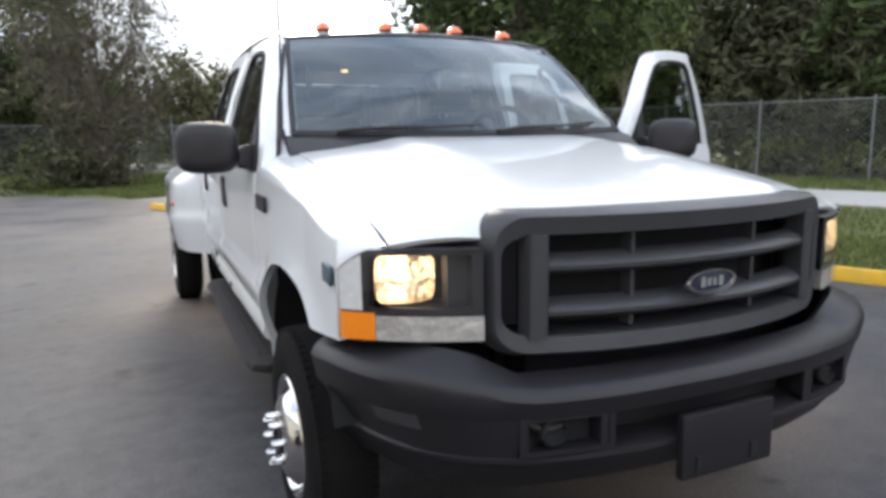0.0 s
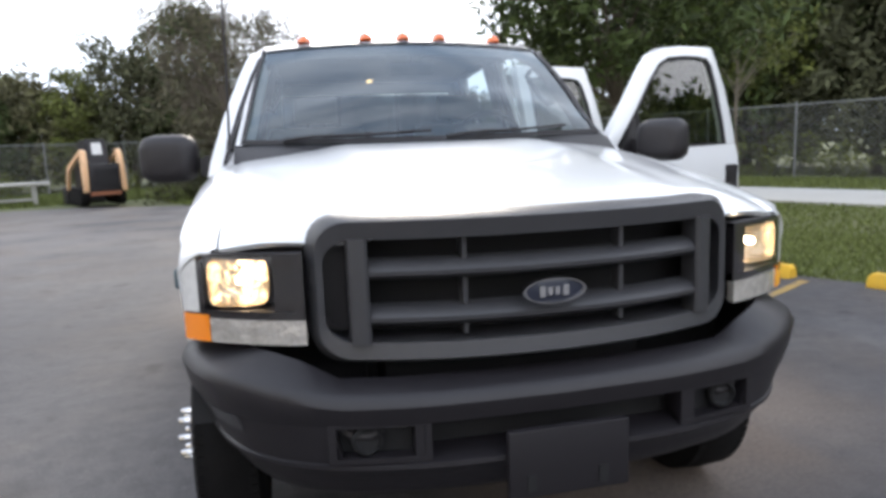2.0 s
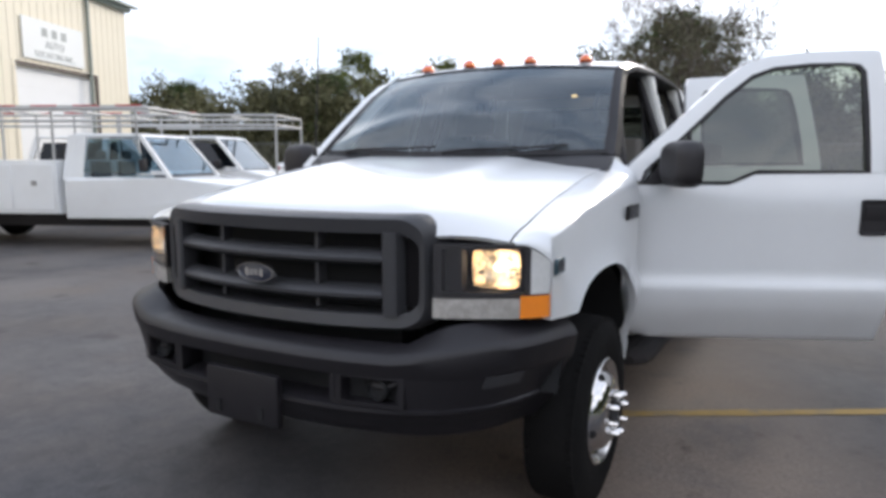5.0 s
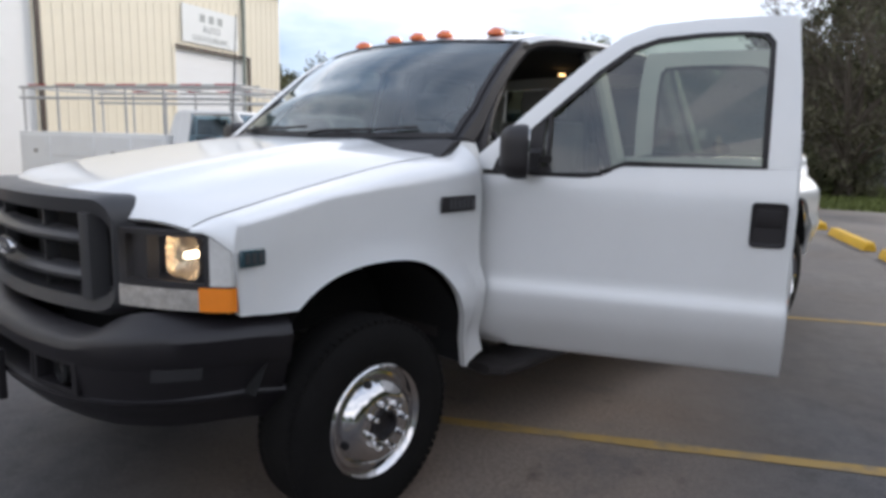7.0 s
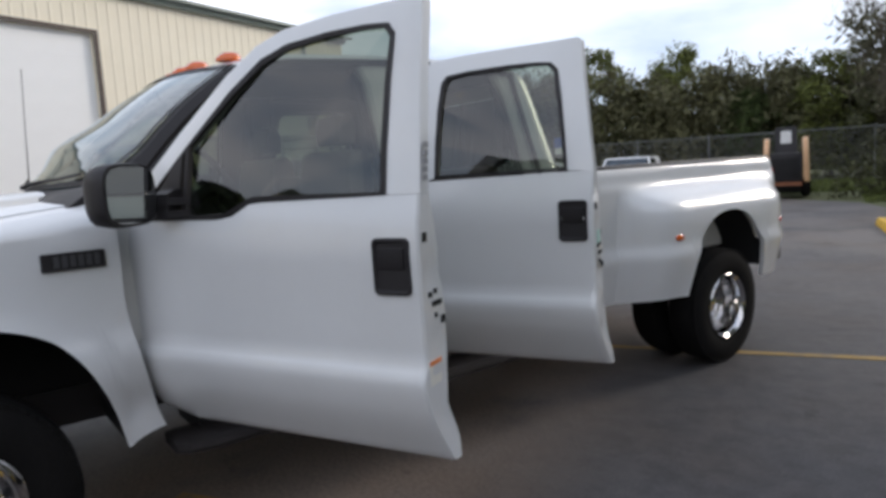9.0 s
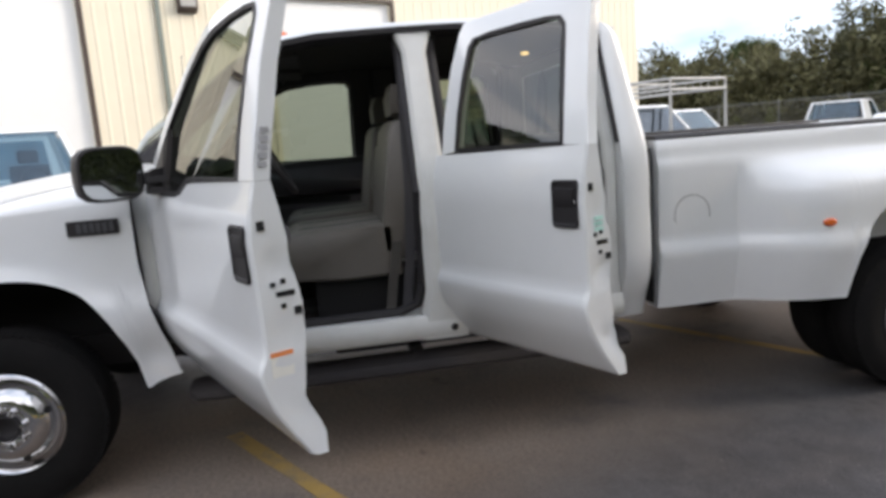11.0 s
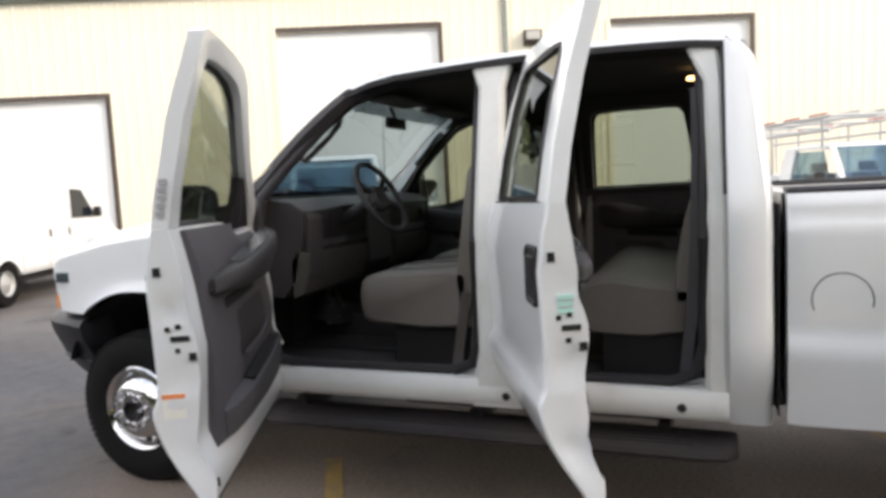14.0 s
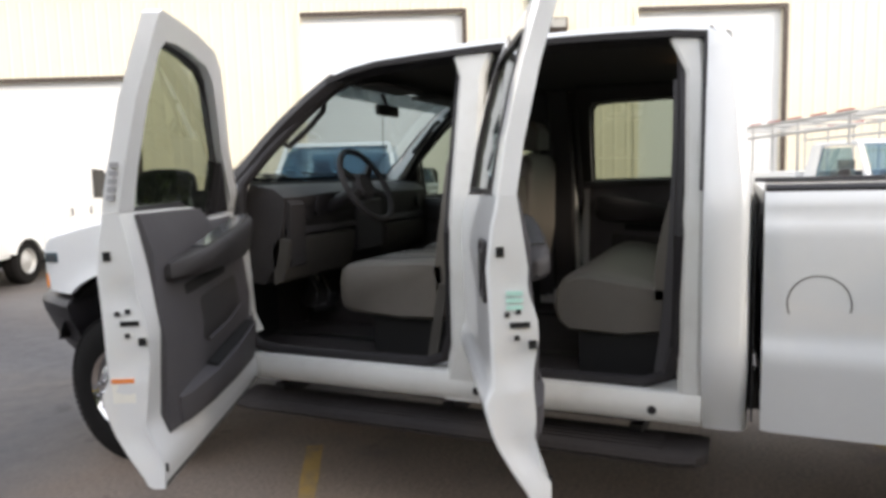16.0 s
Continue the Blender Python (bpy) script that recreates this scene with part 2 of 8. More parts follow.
# ---- building helpers ----
def finish(bm, smooth=40.0):
    """Smooth shading with hard edges where faces meet at more than the angle."""
    bmesh.ops.recalc_face_normals(bm, faces=bm.faces)
    lim = radians(smooth)
    for f in bm.faces:
        f.smooth = smooth > 0
    for e in bm.edges:
        e.smooth = not (len(e.link_faces) == 2 and e.calc_face_angle(0) > lim)


def part(name, bm, material, parent=None, label="", smooth=40.0, m=None):
    """Links a bmesh as one mesh object, under a thing or a part."""
    if smooth is not None:
        finish(bm, smooth)
    me = bpy.data.meshes.new(name)
    bm.to_mesh(me)
    bm.free()
    for x in (material if isinstance(material, (list, tuple)) else [material]):
        me.materials.append(x)
    ob = new(name, me)
    if m is not None:
        ob.matrix_basis = m
    if parent:
        ob.parent = parent
    if label:
        ob["label"] = label
    return ob


def share(name, ob, parent, m):
    """Another part on the same mesh."""
    o = new(name, ob.data)
    o.matrix_basis = m
    o.parent = parent
    return o


def thing(name, label, category, m=None, group="", kind=""):
    """An empty at the base of a thing, that carries its parts."""
    e = new(name)
    e.empty_display_size = 0.1
    if m is not None:
        e.matrix_basis = m
    return tagged(e, label, category, group, kind)


def box(bm, x0, x1, y0, y1, z0, z1, m=None):
    vs = [bm.verts.new(Vector((x, y, z)) if m is None else m @ Vector((x, y, z))) for z in (z0, z1) for y in (y0, y1) for x in (x0, x1)]
    for q in ((0, 2, 3, 1), (4, 5, 7, 6), (0, 1, 5, 4), (2, 6, 7, 3), (0, 4, 6, 2), (1, 3, 7, 5)):
        bm.faces.new([vs[i] for i in q])
    return vs


def bevelled(w=0.01, seg=2, *boxes):
    """A new bmesh of boxes with rounded edges."""
    bm = bmesh.new()
    for b in boxes:
        box(bm, *b)
    bmesh.ops.bevel(bm, geom=list(bm.edges), offset=w, segments=seg, affect='EDGES', profile=0.6)
    return bm


def rings(bm, loops, close=True, caps=(True, True)):
    """Skins a list of rings of points."""
    rows = [[bm.verts.new(p) for p in r] for r in loops]
    n = len(rows[0])
    for a, b in zip(rows, rows[1:]):
        for i in range(n if close else n - 1):
            j = (i + 1) % n
            bm.faces.new((a[i], a[j], b[j], b[i]))
    if caps[0] and close:
        bm.faces.new(rows[0][::-1])
    if caps[1] and close:
        bm.faces.new(rows[-1])
    return rows


def prism(bm, pts, axis, a, b):
    """A polygon of 2D points, pushed along an axis from a to b."""
    def at(p, v):
        return {"x": (v, p[0], p[1]), "y": (p[0], v, p[1]), "z": (p[0], p[1], v)}[axis]
    return rings(bm, [[at(p, a) for p in pts], [at(p, b) for p in pts]])


def lathe(bm, prof, n=24, m=None, caps=(False, False)):
    """Turns (radius, height) pairs about the local z axis."""
    loops = []
    for r, h in prof:
        ring = [Vector((r * math.cos(2 * math.pi * i / n), r * math.sin(2 * math.pi * i / n), h)) for i in range(n)]
        loops.append([m @ p for p in ring] if m is not None else ring)
    return rings(bm, loops, True, caps)


def tube(bm, pts, r, n=8, closed=False):
    """A round bar along points; r is one radius, or one for each point."""
    pts = [Vector(p) for p in pts]
    loops = []
    up = Vector((0, 0, 1))
    for i, p in enumerate(pts):
        if closed:
            d = pts[(i + 1) % len(pts)] - pts[i - 1]
        else:
            d = pts[min(i + 1, len(pts) - 1)] - pts[max(i - 1, 0)]
        d.normalize()
        u = d.cross(up)
        if u.length < 0.05:
            u = d.cross(Vector((1, 0, 0)))
        u.normalize()
        v = d.cross(u)
        rr = r[i] if isinstance(r, (list, tuple)) else r
        loops.append([p + rr * (math.cos(2 * math.pi * k / n) * u + math.sin(2 * math.pi * k / n) * v) for k in range(n)])
    if closed:
        loops.append(loops[0])
    rings(bm, loops, True, (not closed, not closed))
    if closed:
        bmesh.ops.remove_doubles(bm, verts=bm.verts, dist=1e-5)


def interp(table, t):
    """Piecewise linear: table of (t, value)."""
    return float(np.interp(t, [a for a, _ in table], [b for _, b in table]))


def smooth_interp(table, t):
    """Monotone smooth curve through (t, value)."""
    xs, ys = [a for a, _ in table], [b for _, b in table]
    if t <= xs[0]:
        return ys[0]
    if t >= xs[-1]:
        return ys[-1]
    i = max(k for k in range(len(xs) - 1) if xs[k] <= t)
    def slope(k):
        if k == 0 or k == len(xs) - 1:
            j = 0 if k == 0 else k - 1
            return (ys[j + 1] - ys[j]) / (xs[j + 1] - xs[j])
        a, b = (ys[k] - ys[k - 1]) / (xs[k] - xs[k - 1]), (ys[k + 1] - ys[k]) / (xs[k + 1] - xs[k])
        return 0.0 if a * b <= 0 else 2 * a * b / (a + b)
    h = xs[i + 1] - xs[i]
    u = (t - xs[i]) / h
    m0, m1 = slope(i) * h, slope(i + 1) * h
    return (2 * u**3 - 3 * u**2 + 1) * ys[i] + (u**3 - 2 * u**2 + u) * m0 + (-2 * u**3 + 3 * u**2) * ys[i + 1] + (u**3 - u**2) * m1


def solid(bm, t):
    """Gives an open skin thickness, inwards."""
    bmesh.ops.recalc_face_normals(bm, faces=bm.faces)
    bmesh.ops.solidify(bm, geom=list(bm.faces), thickness=t)


# the yard's own axes: N runs from the building to the grass, L along the building
YARD = radians(23.4)
N = Vector((math.cos(YARD), math.sin(YARD), 0))
L = Vector((-math.sin(YARD), math.cos(YARD), 0))


def yard(n, s, z=0.0):
    return N * n + L * s + Vector((0, 0, z))


def yard_pose(n, s, z=0.0, turn=0.0):
    """Local x along N, local y along L, then turned by degrees."""
    p = yard(n, s, z)
    return pose(p.x, p.y, p.z, 0, 0, 23.4 + turn)


# ---- ground ----
def asphalt():
    m = bpy.data.materials.new("worn_asphalt")
    m.use_nodes = True
    n, l = m.node_tree.nodes, m.node_tree.links
    b = n["Principled BSDF"]
    b.inputs["Roughness"].default_value = 0.74
    tc = n.new("ShaderNodeTexCoord")

    def noise_tex(sc, det=6, rough=0.6):
        t = n.new("ShaderNodeTexNoise")
        t.inputs["Scale"].default_value = sc
        t.inputs["Detail"].default_value = det
        t.inputs["Roughness"].default_value = rough
        l.new(tc.outputs["Object"], t.inputs["Vector"])
        return t.outputs["Fac"]

    def ramp(src, stops):
        r = n.new("ShaderNodeValToRGB")
        r.color_ramp.elements[0].position, r.color_ramp.elements[0].color = stops[0][0], (*stops[0][1], 1)
        r.color_ramp.elements[1].position, r.color_ramp.elements[1].color = stops[-1][0], (*stops[-1][1], 1)
        for p, c in stops[1:-1]:
            e = r.color_ramp.elements.new(p)
            e.color = (*c, 1)
        l.new(src, r.inputs[0])
        return r.outputs[0]

    def mix(fac, a, c, mode='MIX'):
        x = n.new("ShaderNodeMix")
        x.data_type, x.blend_type = 'RGBA', mode
        if isinstance(fac, float):
            x.inputs[0].default_value = fac
        else:
            l.new(fac, x.inputs[0])
        l.new(a, x.inputs[6])
        l.new(c, x.inputs[7])
        return x.outputs[2]

    base = ramp(noise_tex(0.35, 5), [(0.3, (0.041, 0.039, 0.043)), (0.55, (0.063, 0.060, 0.063)), (0.75, (0.100, 0.094, 0.093))])
    fine = ramp(noise_tex(95, 3, 0.7), [(0.32, (0.22, 0.22, 0.22)), (0.5, (0.5, 0.5, 0.5)), (0.70, (0.88, 0.87, 0.85))])
    out = mix(0.75, base, fine, 'OVERLAY')
    patch = ramp(noise_tex(6.5, 7, 0.72), [(0.34, (0.30, 0.30, 0.31)), (0.5, (0.5, 0.5, 0.5)), (0.68, (0.72, 0.71, 0.69))])
    out = mix(0.7, out, patch, 'OVERLAY')
    grit = ramp(noise_tex(32, 4, 0.75), [(0.60, (0, 0, 0)), (0.72, (0.075, 0.072, 0.068))])
    out = mix(0.8, out, grit, 'ADD')
    blot = ramp(noise_tex(1.1, 8, 0.62), [(0.56, (1, 1, 1)), (0.66, (0.70, 0.68, 0.66)), (0.78, (0.42, 0.40, 0.39))])
    out = mix(0.75, out, blot, 'MULTIPLY')
    # dusty, paler lane past the stalls
    mp = n.new("ShaderNodeMapping")
    mp.inputs["Rotation"].default_value = (0, 0, -YARD)
    l.new(tc.outputs["Object"], mp.inputs[0])
    sep = n.new("ShaderNodeSeparateXYZ")
    l.new(mp.outputs[0], sep.inputs[0])

    def step(src, lo, hi):
        r = n.new("ShaderNodeMapRange")
        r.interpolation_type = 'SMOOTHSTEP'
        r.inputs["From Min"].default_value, r.inputs["From Max"].default_value = lo, hi
        l.new(src, r.inputs["Value"])
        return r.outputs[0]

    def math2(op, a, c):
        x = n.new("ShaderNodeMath")
        x.operation = op
        l.new(a, x.inputs[0])
        if isinstance(c, float):
            x.inputs[1].default_value = c
        else:
            l.new(c, x.inputs[1])
        return x.outputs[0]

    lane = math2('MAXIMUM', step(sep.outputs[0], -1.2, -5.0), step(sep.outputs[1], 5.5, 13.0))
    lane = math2('MULTIPLY', lane, step(noise_tex(0.55, 6), 0.30, 0.62))
    lane = math2('MAXIMUM', lane, math2('MULTIPLY', step(sep.outputs[1], 13.0, 24.0), 0.9))
    dust = n.new("ShaderNodeMix")
    dust.data_type = 'RGBA'
    l.new(math2('MULTIPLY', lane, 0.85), dust.inputs[0])
    l.new(out, dust.inputs[6])
    pale = ramp(noise_tex(60, 3, 0.7), [(0.3, (0.092, 0.083, 0.078)), (0.7, (0.198, 0.181, 0.169))])
    l.new(pale, dust.inputs[7])
    out = dust.outputs[2]
    # brown dirt trodden into the stalls, lightened to offset the shade beside the truck
    dirt_lift = math2('MULTIPLY', step(sep.outputs[0], 0.0, 1.0), step(sep.outputs[0], 3.1, 2.0))
    dirt_lift = math2('MULTIPLY', dirt_lift, math2('MULTIPLY', step(sep.outputs[1], -0.4, 0.9), step(sep.outputs[1], 6.8, 4.6)))
    dirt_lift = math2('MULTIPLY', math2('MULTIPLY', dirt_lift, step(noise_tex(1.7, 6), 0.12, 0.52)), 0.90)
    soil_lift = n.new("ShaderNodeMix")
    soil_lift.data_type = 'RGBA'
    l.new(dirt_lift, soil_lift.inputs[0])
    l.new(out, soil_lift.inputs[6])
    l.new(ramp(noise_tex(48, 4, 0.7), [(0.3, (0.118, 0.091, 0.072)), (0.7, (0.265, 0.210, 0.168))]), soil_lift.inputs[7])
    out = soil_lift.outputs[2]
    # oil drips and brown stains
    drip = ramp(noise_tex(2.6, 4, 0.5), [(0.64, (1, 1, 1)), (0.70, (0.52, 0.49, 0.47)), (0.80, (0.34, 0.32, 0.31))])
    out = mix(0.8, out, drip, 'MULTIPLY')
    brown = ramp(noise_tex(0.8, 5, 0.55), [(0.45, (1, 1, 1)), (0.68, (1.0, 0.88, 0.76))])
    out = mix(0.8, out, brown, 'MULTIPLY')
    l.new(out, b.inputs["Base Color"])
    bp = n.new("ShaderNodeBump")
    bp.inputs["Strength"].default_value = 0.35
    bp.inputs["Distance"].default_value = 0.006
    l.new(noise_tex(140, 3, 0.7), bp.inputs["Height"])
    l.new(bp.outputs[0], b.inputs["Normal"])
    return m


ASPHALT = asphalt()
EARTH = mat("grass_soil", (0.100, 0.114, 0.044), rough=0.95, var=0.35, scale=0.5, bump=0.8, bump_scale=14, stain=0.35, stain_color=(0.16, 0.14, 0.07), stain_scale=0.9)
GRASS = mat("grass_blades", (0.125, 0.148, 0.046), rough=0.7, island=0.45, spec=0.2)

bm = bmesh.new()
box(bm, -420, 420, -420, 420, -0.9, -0.03)
tagged(part("ground", bm, EARTH, smooth=0), "wide grassy ground reaching the horizon", "ground", kind="structure")

bm = bmesh.new()
loop = [yard(-16, -60), yard(9.7, -60), yard(5.5, 4), yard(5.25, 9.4), yard(8.5, 10.9), yard(13.0, 11.6), yard(13.0, 16.6), yard(8.5, 16.2), yard(5.2, 16.6), yard(4.5, 19.4), yard(2, 22.0), yard(-3, 24.3), yard(-8, 26.2), yard(-30, 28.0), yard(-30, 21), yard(-16, 21)]
lo, hi = [bm.verts.new(p + Vector((0, 0, -0.3))) for p in loop], [bm.verts.new(p) for p in loop]
for i in range(len(loop)):
    bm.faces.new((lo[i], lo[i - 1], hi[i - 1], hi[i]))
bm.faces.new(hi)
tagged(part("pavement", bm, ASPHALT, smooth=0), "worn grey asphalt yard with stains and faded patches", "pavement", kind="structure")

bm = bmesh.new()
m = yard_pose(0, 0)
box(bm, 13.05, 16.5, -80, 120, -0.2, 0.02, m)
tagged(part("road", bm, CONCRETE, smooth=0), "pale concrete drive across the grass", "road", kind="structure")

# ---- painted stall lines ----
def stall_line(n0, s0, n1, s1, w=0.085):
    a, b = yard(n0, s0), yard(n1, s1)
    d = (b - a).normalized()
    side = Vector((-d.y, d.x, 0)) * w / 2
    bm = bmesh.new()
    cols = 40
    top = []
    for i in range(cols + 1):
        p = a.lerp(b, i / cols)
        wob = 1 + 0.25 * noise.noise(p * 3.0)
        top.append([p - side * wob + Vector((0, 0, 0.004)), p + side * wob + Vector((0, 0, 0.004))])
    rings(bm, top, False)
    return part("stall_line", bm, YELLOW, smooth=0)


for s0 in (-4.6, -1.45, 1.48, 4.45):
    tagged(stall_line(1.2, s0, 5.4, s0 + 0.5), "worn yellow painted stall line on asphalt", "road marking", group="stall lines", kind="structure")


# ---- parking stops ----
def parking_stop(m):
    e = thing("parking_stop", "yellow painted concrete parking stop on the asphalt edge", "parking stop", m, group="parking stops")
    bm = bmesh.new()
    sec = [(-0.09, 0.0), (0.09, 0.0), (0.085, 0.06), (0.055, 0.125), (-0.055, 0.125), (-0.085, 0.06)]
    rings(bm, [[(x * k, y, z * (0.75 if k < 1 else 1)) for x, z in sec] for y, k in ((-0.92, 0.85), (-0.89, 1), (-0.3, 1), (0.3, 1), (0.89, 1), (0.92, 0.85))])
    part("block", bm, YELLOW_STOP, e)
    for y in (-0.6, 0.6):
        bm = bmesh.new()
        lathe(bm, [(0.018, 0.12), (0.018, 0.128), (0.0001, 0.130)], 10, pose(0, y, 0))
        part("anchor_pin", bm, STEEL, e)
    return e


first_stop = parking_stop(yard_pose(5.45, 3.05, 0, 2))
for s, tw in ((0.55, 1), (5.5, 5), (7.96, 3), (10.4, 4.5), (12.9, 3)):
    copy_thing(first_stop, yard_pose(5.62 - 0.07 * s, s, 0, tw))


# ---- metal workshop ----
WALL_N = -12.1
building = thing("metal_building", "cream ribbed-metal workshop with white roller doors", "building", yard_pose(WALL_N, 0), kind="structure")
DOORS = [("big", -1.1, 2.8, 5.36), ("big", 7.05, 10.56, 5.27), ("small", 15.15, 18.75, 3.88), ("small", -8.87, -5.26, 4.0)]
EAVE, S0, S1 = 6.45, -26.0, 20.7


def building_wall():
    """Front wall in panels round the door openings, local x outwards, y along the wall."""
    cuts = sorted(DOORS, key=lambda d: d[1])
    spans = []
    y = S0
    for _, a, b, h in cuts:
        spans += [(y, a, 0), (a, b, h)]
        y = b
    spans.append((y, S1, 0))
    for a, b, z in spans:
        bm = bmesh.new()
        box(bm, -0.18, 0, a, b, z, EAVE)
        part("wall_panel", bm, SIDING, building, smooth=0)


building_wall()
rib_kinds = {}
k = S0 + 0.15
while k < S1 - 0.1:
    # tall ribs, broken at the openings
    lo = 0.0
    for _, a, b, h in DOORS:
        if a - 0.12 < k < b + 0.12:
            lo = h + 0.1
    if not any(a - 0.12 < k < b + 0.12 and h > EAVE for _, a, b, h in DOORS):
        if lo not in rib_kinds:
            bm = bmesh.new()
            prism(bm, [(0.001, -0.042), (0.014, -0.020), (0.014, 0.020), (0.001, 0.042)], "z", lo, EAVE - 0.02)
            rib_kinds[lo] = part("wall_rib", bm, SIDING, building, smooth=0, m=pose(0, k, 0))
        else:
            share("wall_rib", rib_kinds[lo], building, pose(0, k, 0))
    k += 0.305
for x0, x1, y0, y1 in ((-21.8, -0.18, S1 - 0.18, S1), (-21.8, -0.18, S0, S0 + 0.18), (-22, -21.8, S0, S1)):
    bm = bmesh.new()
    box(bm, x0, x1, y0, y1, 0, EAVE)
    part("side_wall", bm, SIDING, building, smooth=0)
bm = bmesh.new()
rings(bm, [[(0.32, y, EAVE - 0.02), (0.32, y, EAVE + 0.06), (-11, y, EAVE + 1.9), (-22.3, y, EAVE + 0.06), (-22.3, y, EAVE - 0.02), (-11, y, EAVE + 1.78)] for y in (S0 - 0.3, S1 + 0.3)])
part("roof", bm, TRIM_GREEN, building, smooth=0)
bm = bmesh.new()
rings(bm, [[(0.02, y, EAVE - 0.16), (0.16, y, EAVE - 0.16), (0.19, y, EAVE - 0.01), (0.16, y, EAVE - 0.01), (0.14, y, EAVE - 0.13), (0.04, y, EAVE - 0.13)] for y in (S0, S1 + 0.05)])
part("gutter", bm, TRIM_GREEN, building, smooth=0)
for s in (18.45, 4.45, -9.6, -20.0):
    bm = bmesh.new()
    box(bm, 0.03, 0.11, s - 0.05, s + 0.05, 0.15, EAVE - 0.1)
    bmesh.ops.bevel(bm, geom=list(bm.edges), offset=0.015, segments=1, affect='EDGES')
    part("downspout", bm, TRIM_GREEN, building)
for tag, a, b, h in DOORS:
    bm = bmesh.new()
    box(bm, -0.16, -0.125, a, b, 0, h)
    door = part("roller_door", bm, DOORWHITE, building, smooth=0)
    rows = int(h / 0.53)
    bm = bmesh.new()
    box(bm, -0.13, -0.118, a + 0.003, b - 0.003, 0.0015, h / rows - 0.0015)
    panel = part("door_panel", bm, DOORWHITE, door, smooth=0)
    for i in range(1, rows):
        share("door_panel", panel, door, pose(0, 0, h * i / rows))
    for y0, y1, z0 in ((a - 0.11, a, 0), (b, b + 0.11, 0), (a, b, h)):
        bm = bmesh.new()
        box(bm, -0.02, 0.035, y0, y1, z0, h + 0.10)
        # brown paints the shaded reveals of far jamb and head; near jamb stays cream
        part("door_jamb", bm, SIDING if y1 == a else TRIM_AND_REVEAL_SHADE, building, smooth=0)

# wall pack lamp
lampbox = thing("wall_light", "dark square wall-pack light on cream siding", "wall light", yard_pose(WALL_N, 5.1, 4.78))
bm = bmesh.new()
rings(bm, [[(0.03, -0.22, 0), (0.03, 0.22, 0), (0.03, 0.22, 0.38), (0.03, -0.22, 0.38)], [(0.24, -0.22, 0.1), (0.24, 0.22, 0.1), (0.24, 0.22, 0.36), (0.24, -0.22, 0.36)]])
bmesh.ops.bevel(bm, geom=list(bm.edges), offset=0.015, segments=1, affect='EDGES')
part("housing", bm, TRIM_AND_REVEAL_SHADE, lampbox)
bm = bmesh.new()
box(bm, 0.241, 0.252, -0.17, 0.17, 0.13, 0.33)
part("lens", bm, CONCRETE, lampbox)

# sign board
sign = thing("sign_board", "white painted sign with faded grey lettering", "sign", yard_pose(WALL_N, 16.8, 4.1))
bm = bmesh.new()
box(bm, 0.03, 0.06, -1.33, 1.33, 0, 1.1)
part("board", bm, SIGNWHITE, sign, smooth=0)


def lettering(text, size, parent, m, material, name="letter", depth=0.004):
    c = bpy.data.curves.new(name, 'FONT')
    c.body, c.size, c.align_x, c.extrude = text, size, 'CENTER', depth
    tmp = bpy.data.objects.new("tmp", c)
    me = bpy.data.meshes.new_from_object(tmp)
    bpy.data.objects.remove(tmp)
    # each letter becomes a part of its own
    src = bmesh.new()
    src.from_mesh(me)
    todo = set(src.verts)
    while todo:
        isle, edge = set(), [todo.pop()]
        while edge:
            v = edge.pop()
            isle.add(v)
            for e in v.link_edges:
                o = e.other_vert(v)
                if o in todo:
                    todo.discard(o)
                    edge.append(o)
        bm = bmesh.new()
        ids = {v: bm.verts.new(v.co) for v in isle}
        for f in {f for v in isle for f in v.link_faces}:
            bm.faces.new([ids[v] for v in f.verts])
        part(name, bm, material, parent, smooth=0, m=m)
    src.free()


face = Matrix(((0, 0, 1, 0.064), (1, 0, 0, 0), (0, 1, 0, 0), (0, 0, 0, 1)))
for y in (-0.42, 0.0, 0.42):
    bm = bmesh.new()
    box(bm, 0.060, 0.068, y - 0.11, y + 0.11, 0.67, 0.90)
    part("letter_bar", bm, SIGNTEXT, sign, smooth=0)
lettering("AUTO", 0.30, sign, Matrix.Translation((0, 0, 0.36)) @ face, SIGNTEXT)
lettering("LOCATORS INC.", 0.235, sign, Matrix.Translation((0, 0, 0.09)) @ face, SIGNTEXT)


# ---- the pickup ----
truck = thing("pickup_truck", "white crew-cab dually pickup, two driver-side doors open", "pickup truck")
SIDE = [(0.44, 0.875), (0.52, 0.885), (0.56, 0.905), (0.62, 0.945), (0.70, 0.988), (0.78, 1.012), (0.795, 1.014), (0.818, 1.014), (0.865, 0.992), (1.05, 0.996), (1.20, 1.002), (1.28, 0.997), (1.315, 0.989), (1.375, 0.970), (1.93, 0.790), (1.98, 0.772)]


def sx(z):
    """Half-width of the cab's skin at a height."""
    return interp(SIDE, z)


def flip(bm, sgn):
    if sgn < 0:
        for v in bm.verts:
            v.co.x = -v.co.x


# hood -------------------------------------------------------------------
HOODZ = [(0.20, 1.205), (0.32, 1.245), (0.5, 1.285), (0.9, 1.355), (1.2, 1.395), (1.5, 1.415)]


def hood_front(x):
    return 0.165 + 0.10 * abs(x / 0.6) ** 2.2 if abs(x) < 0.6 else 0.265 + (abs(x) - 0.6) * 0.34


def hood_rear(x):
    u = min(1, max(0, (abs(x) - 0.46) / 0.26))
    return 1.30 + 0.20 * (abs(x) / 0.8) ** 2 - 0.13 * u * u * (3 - 2 * u)


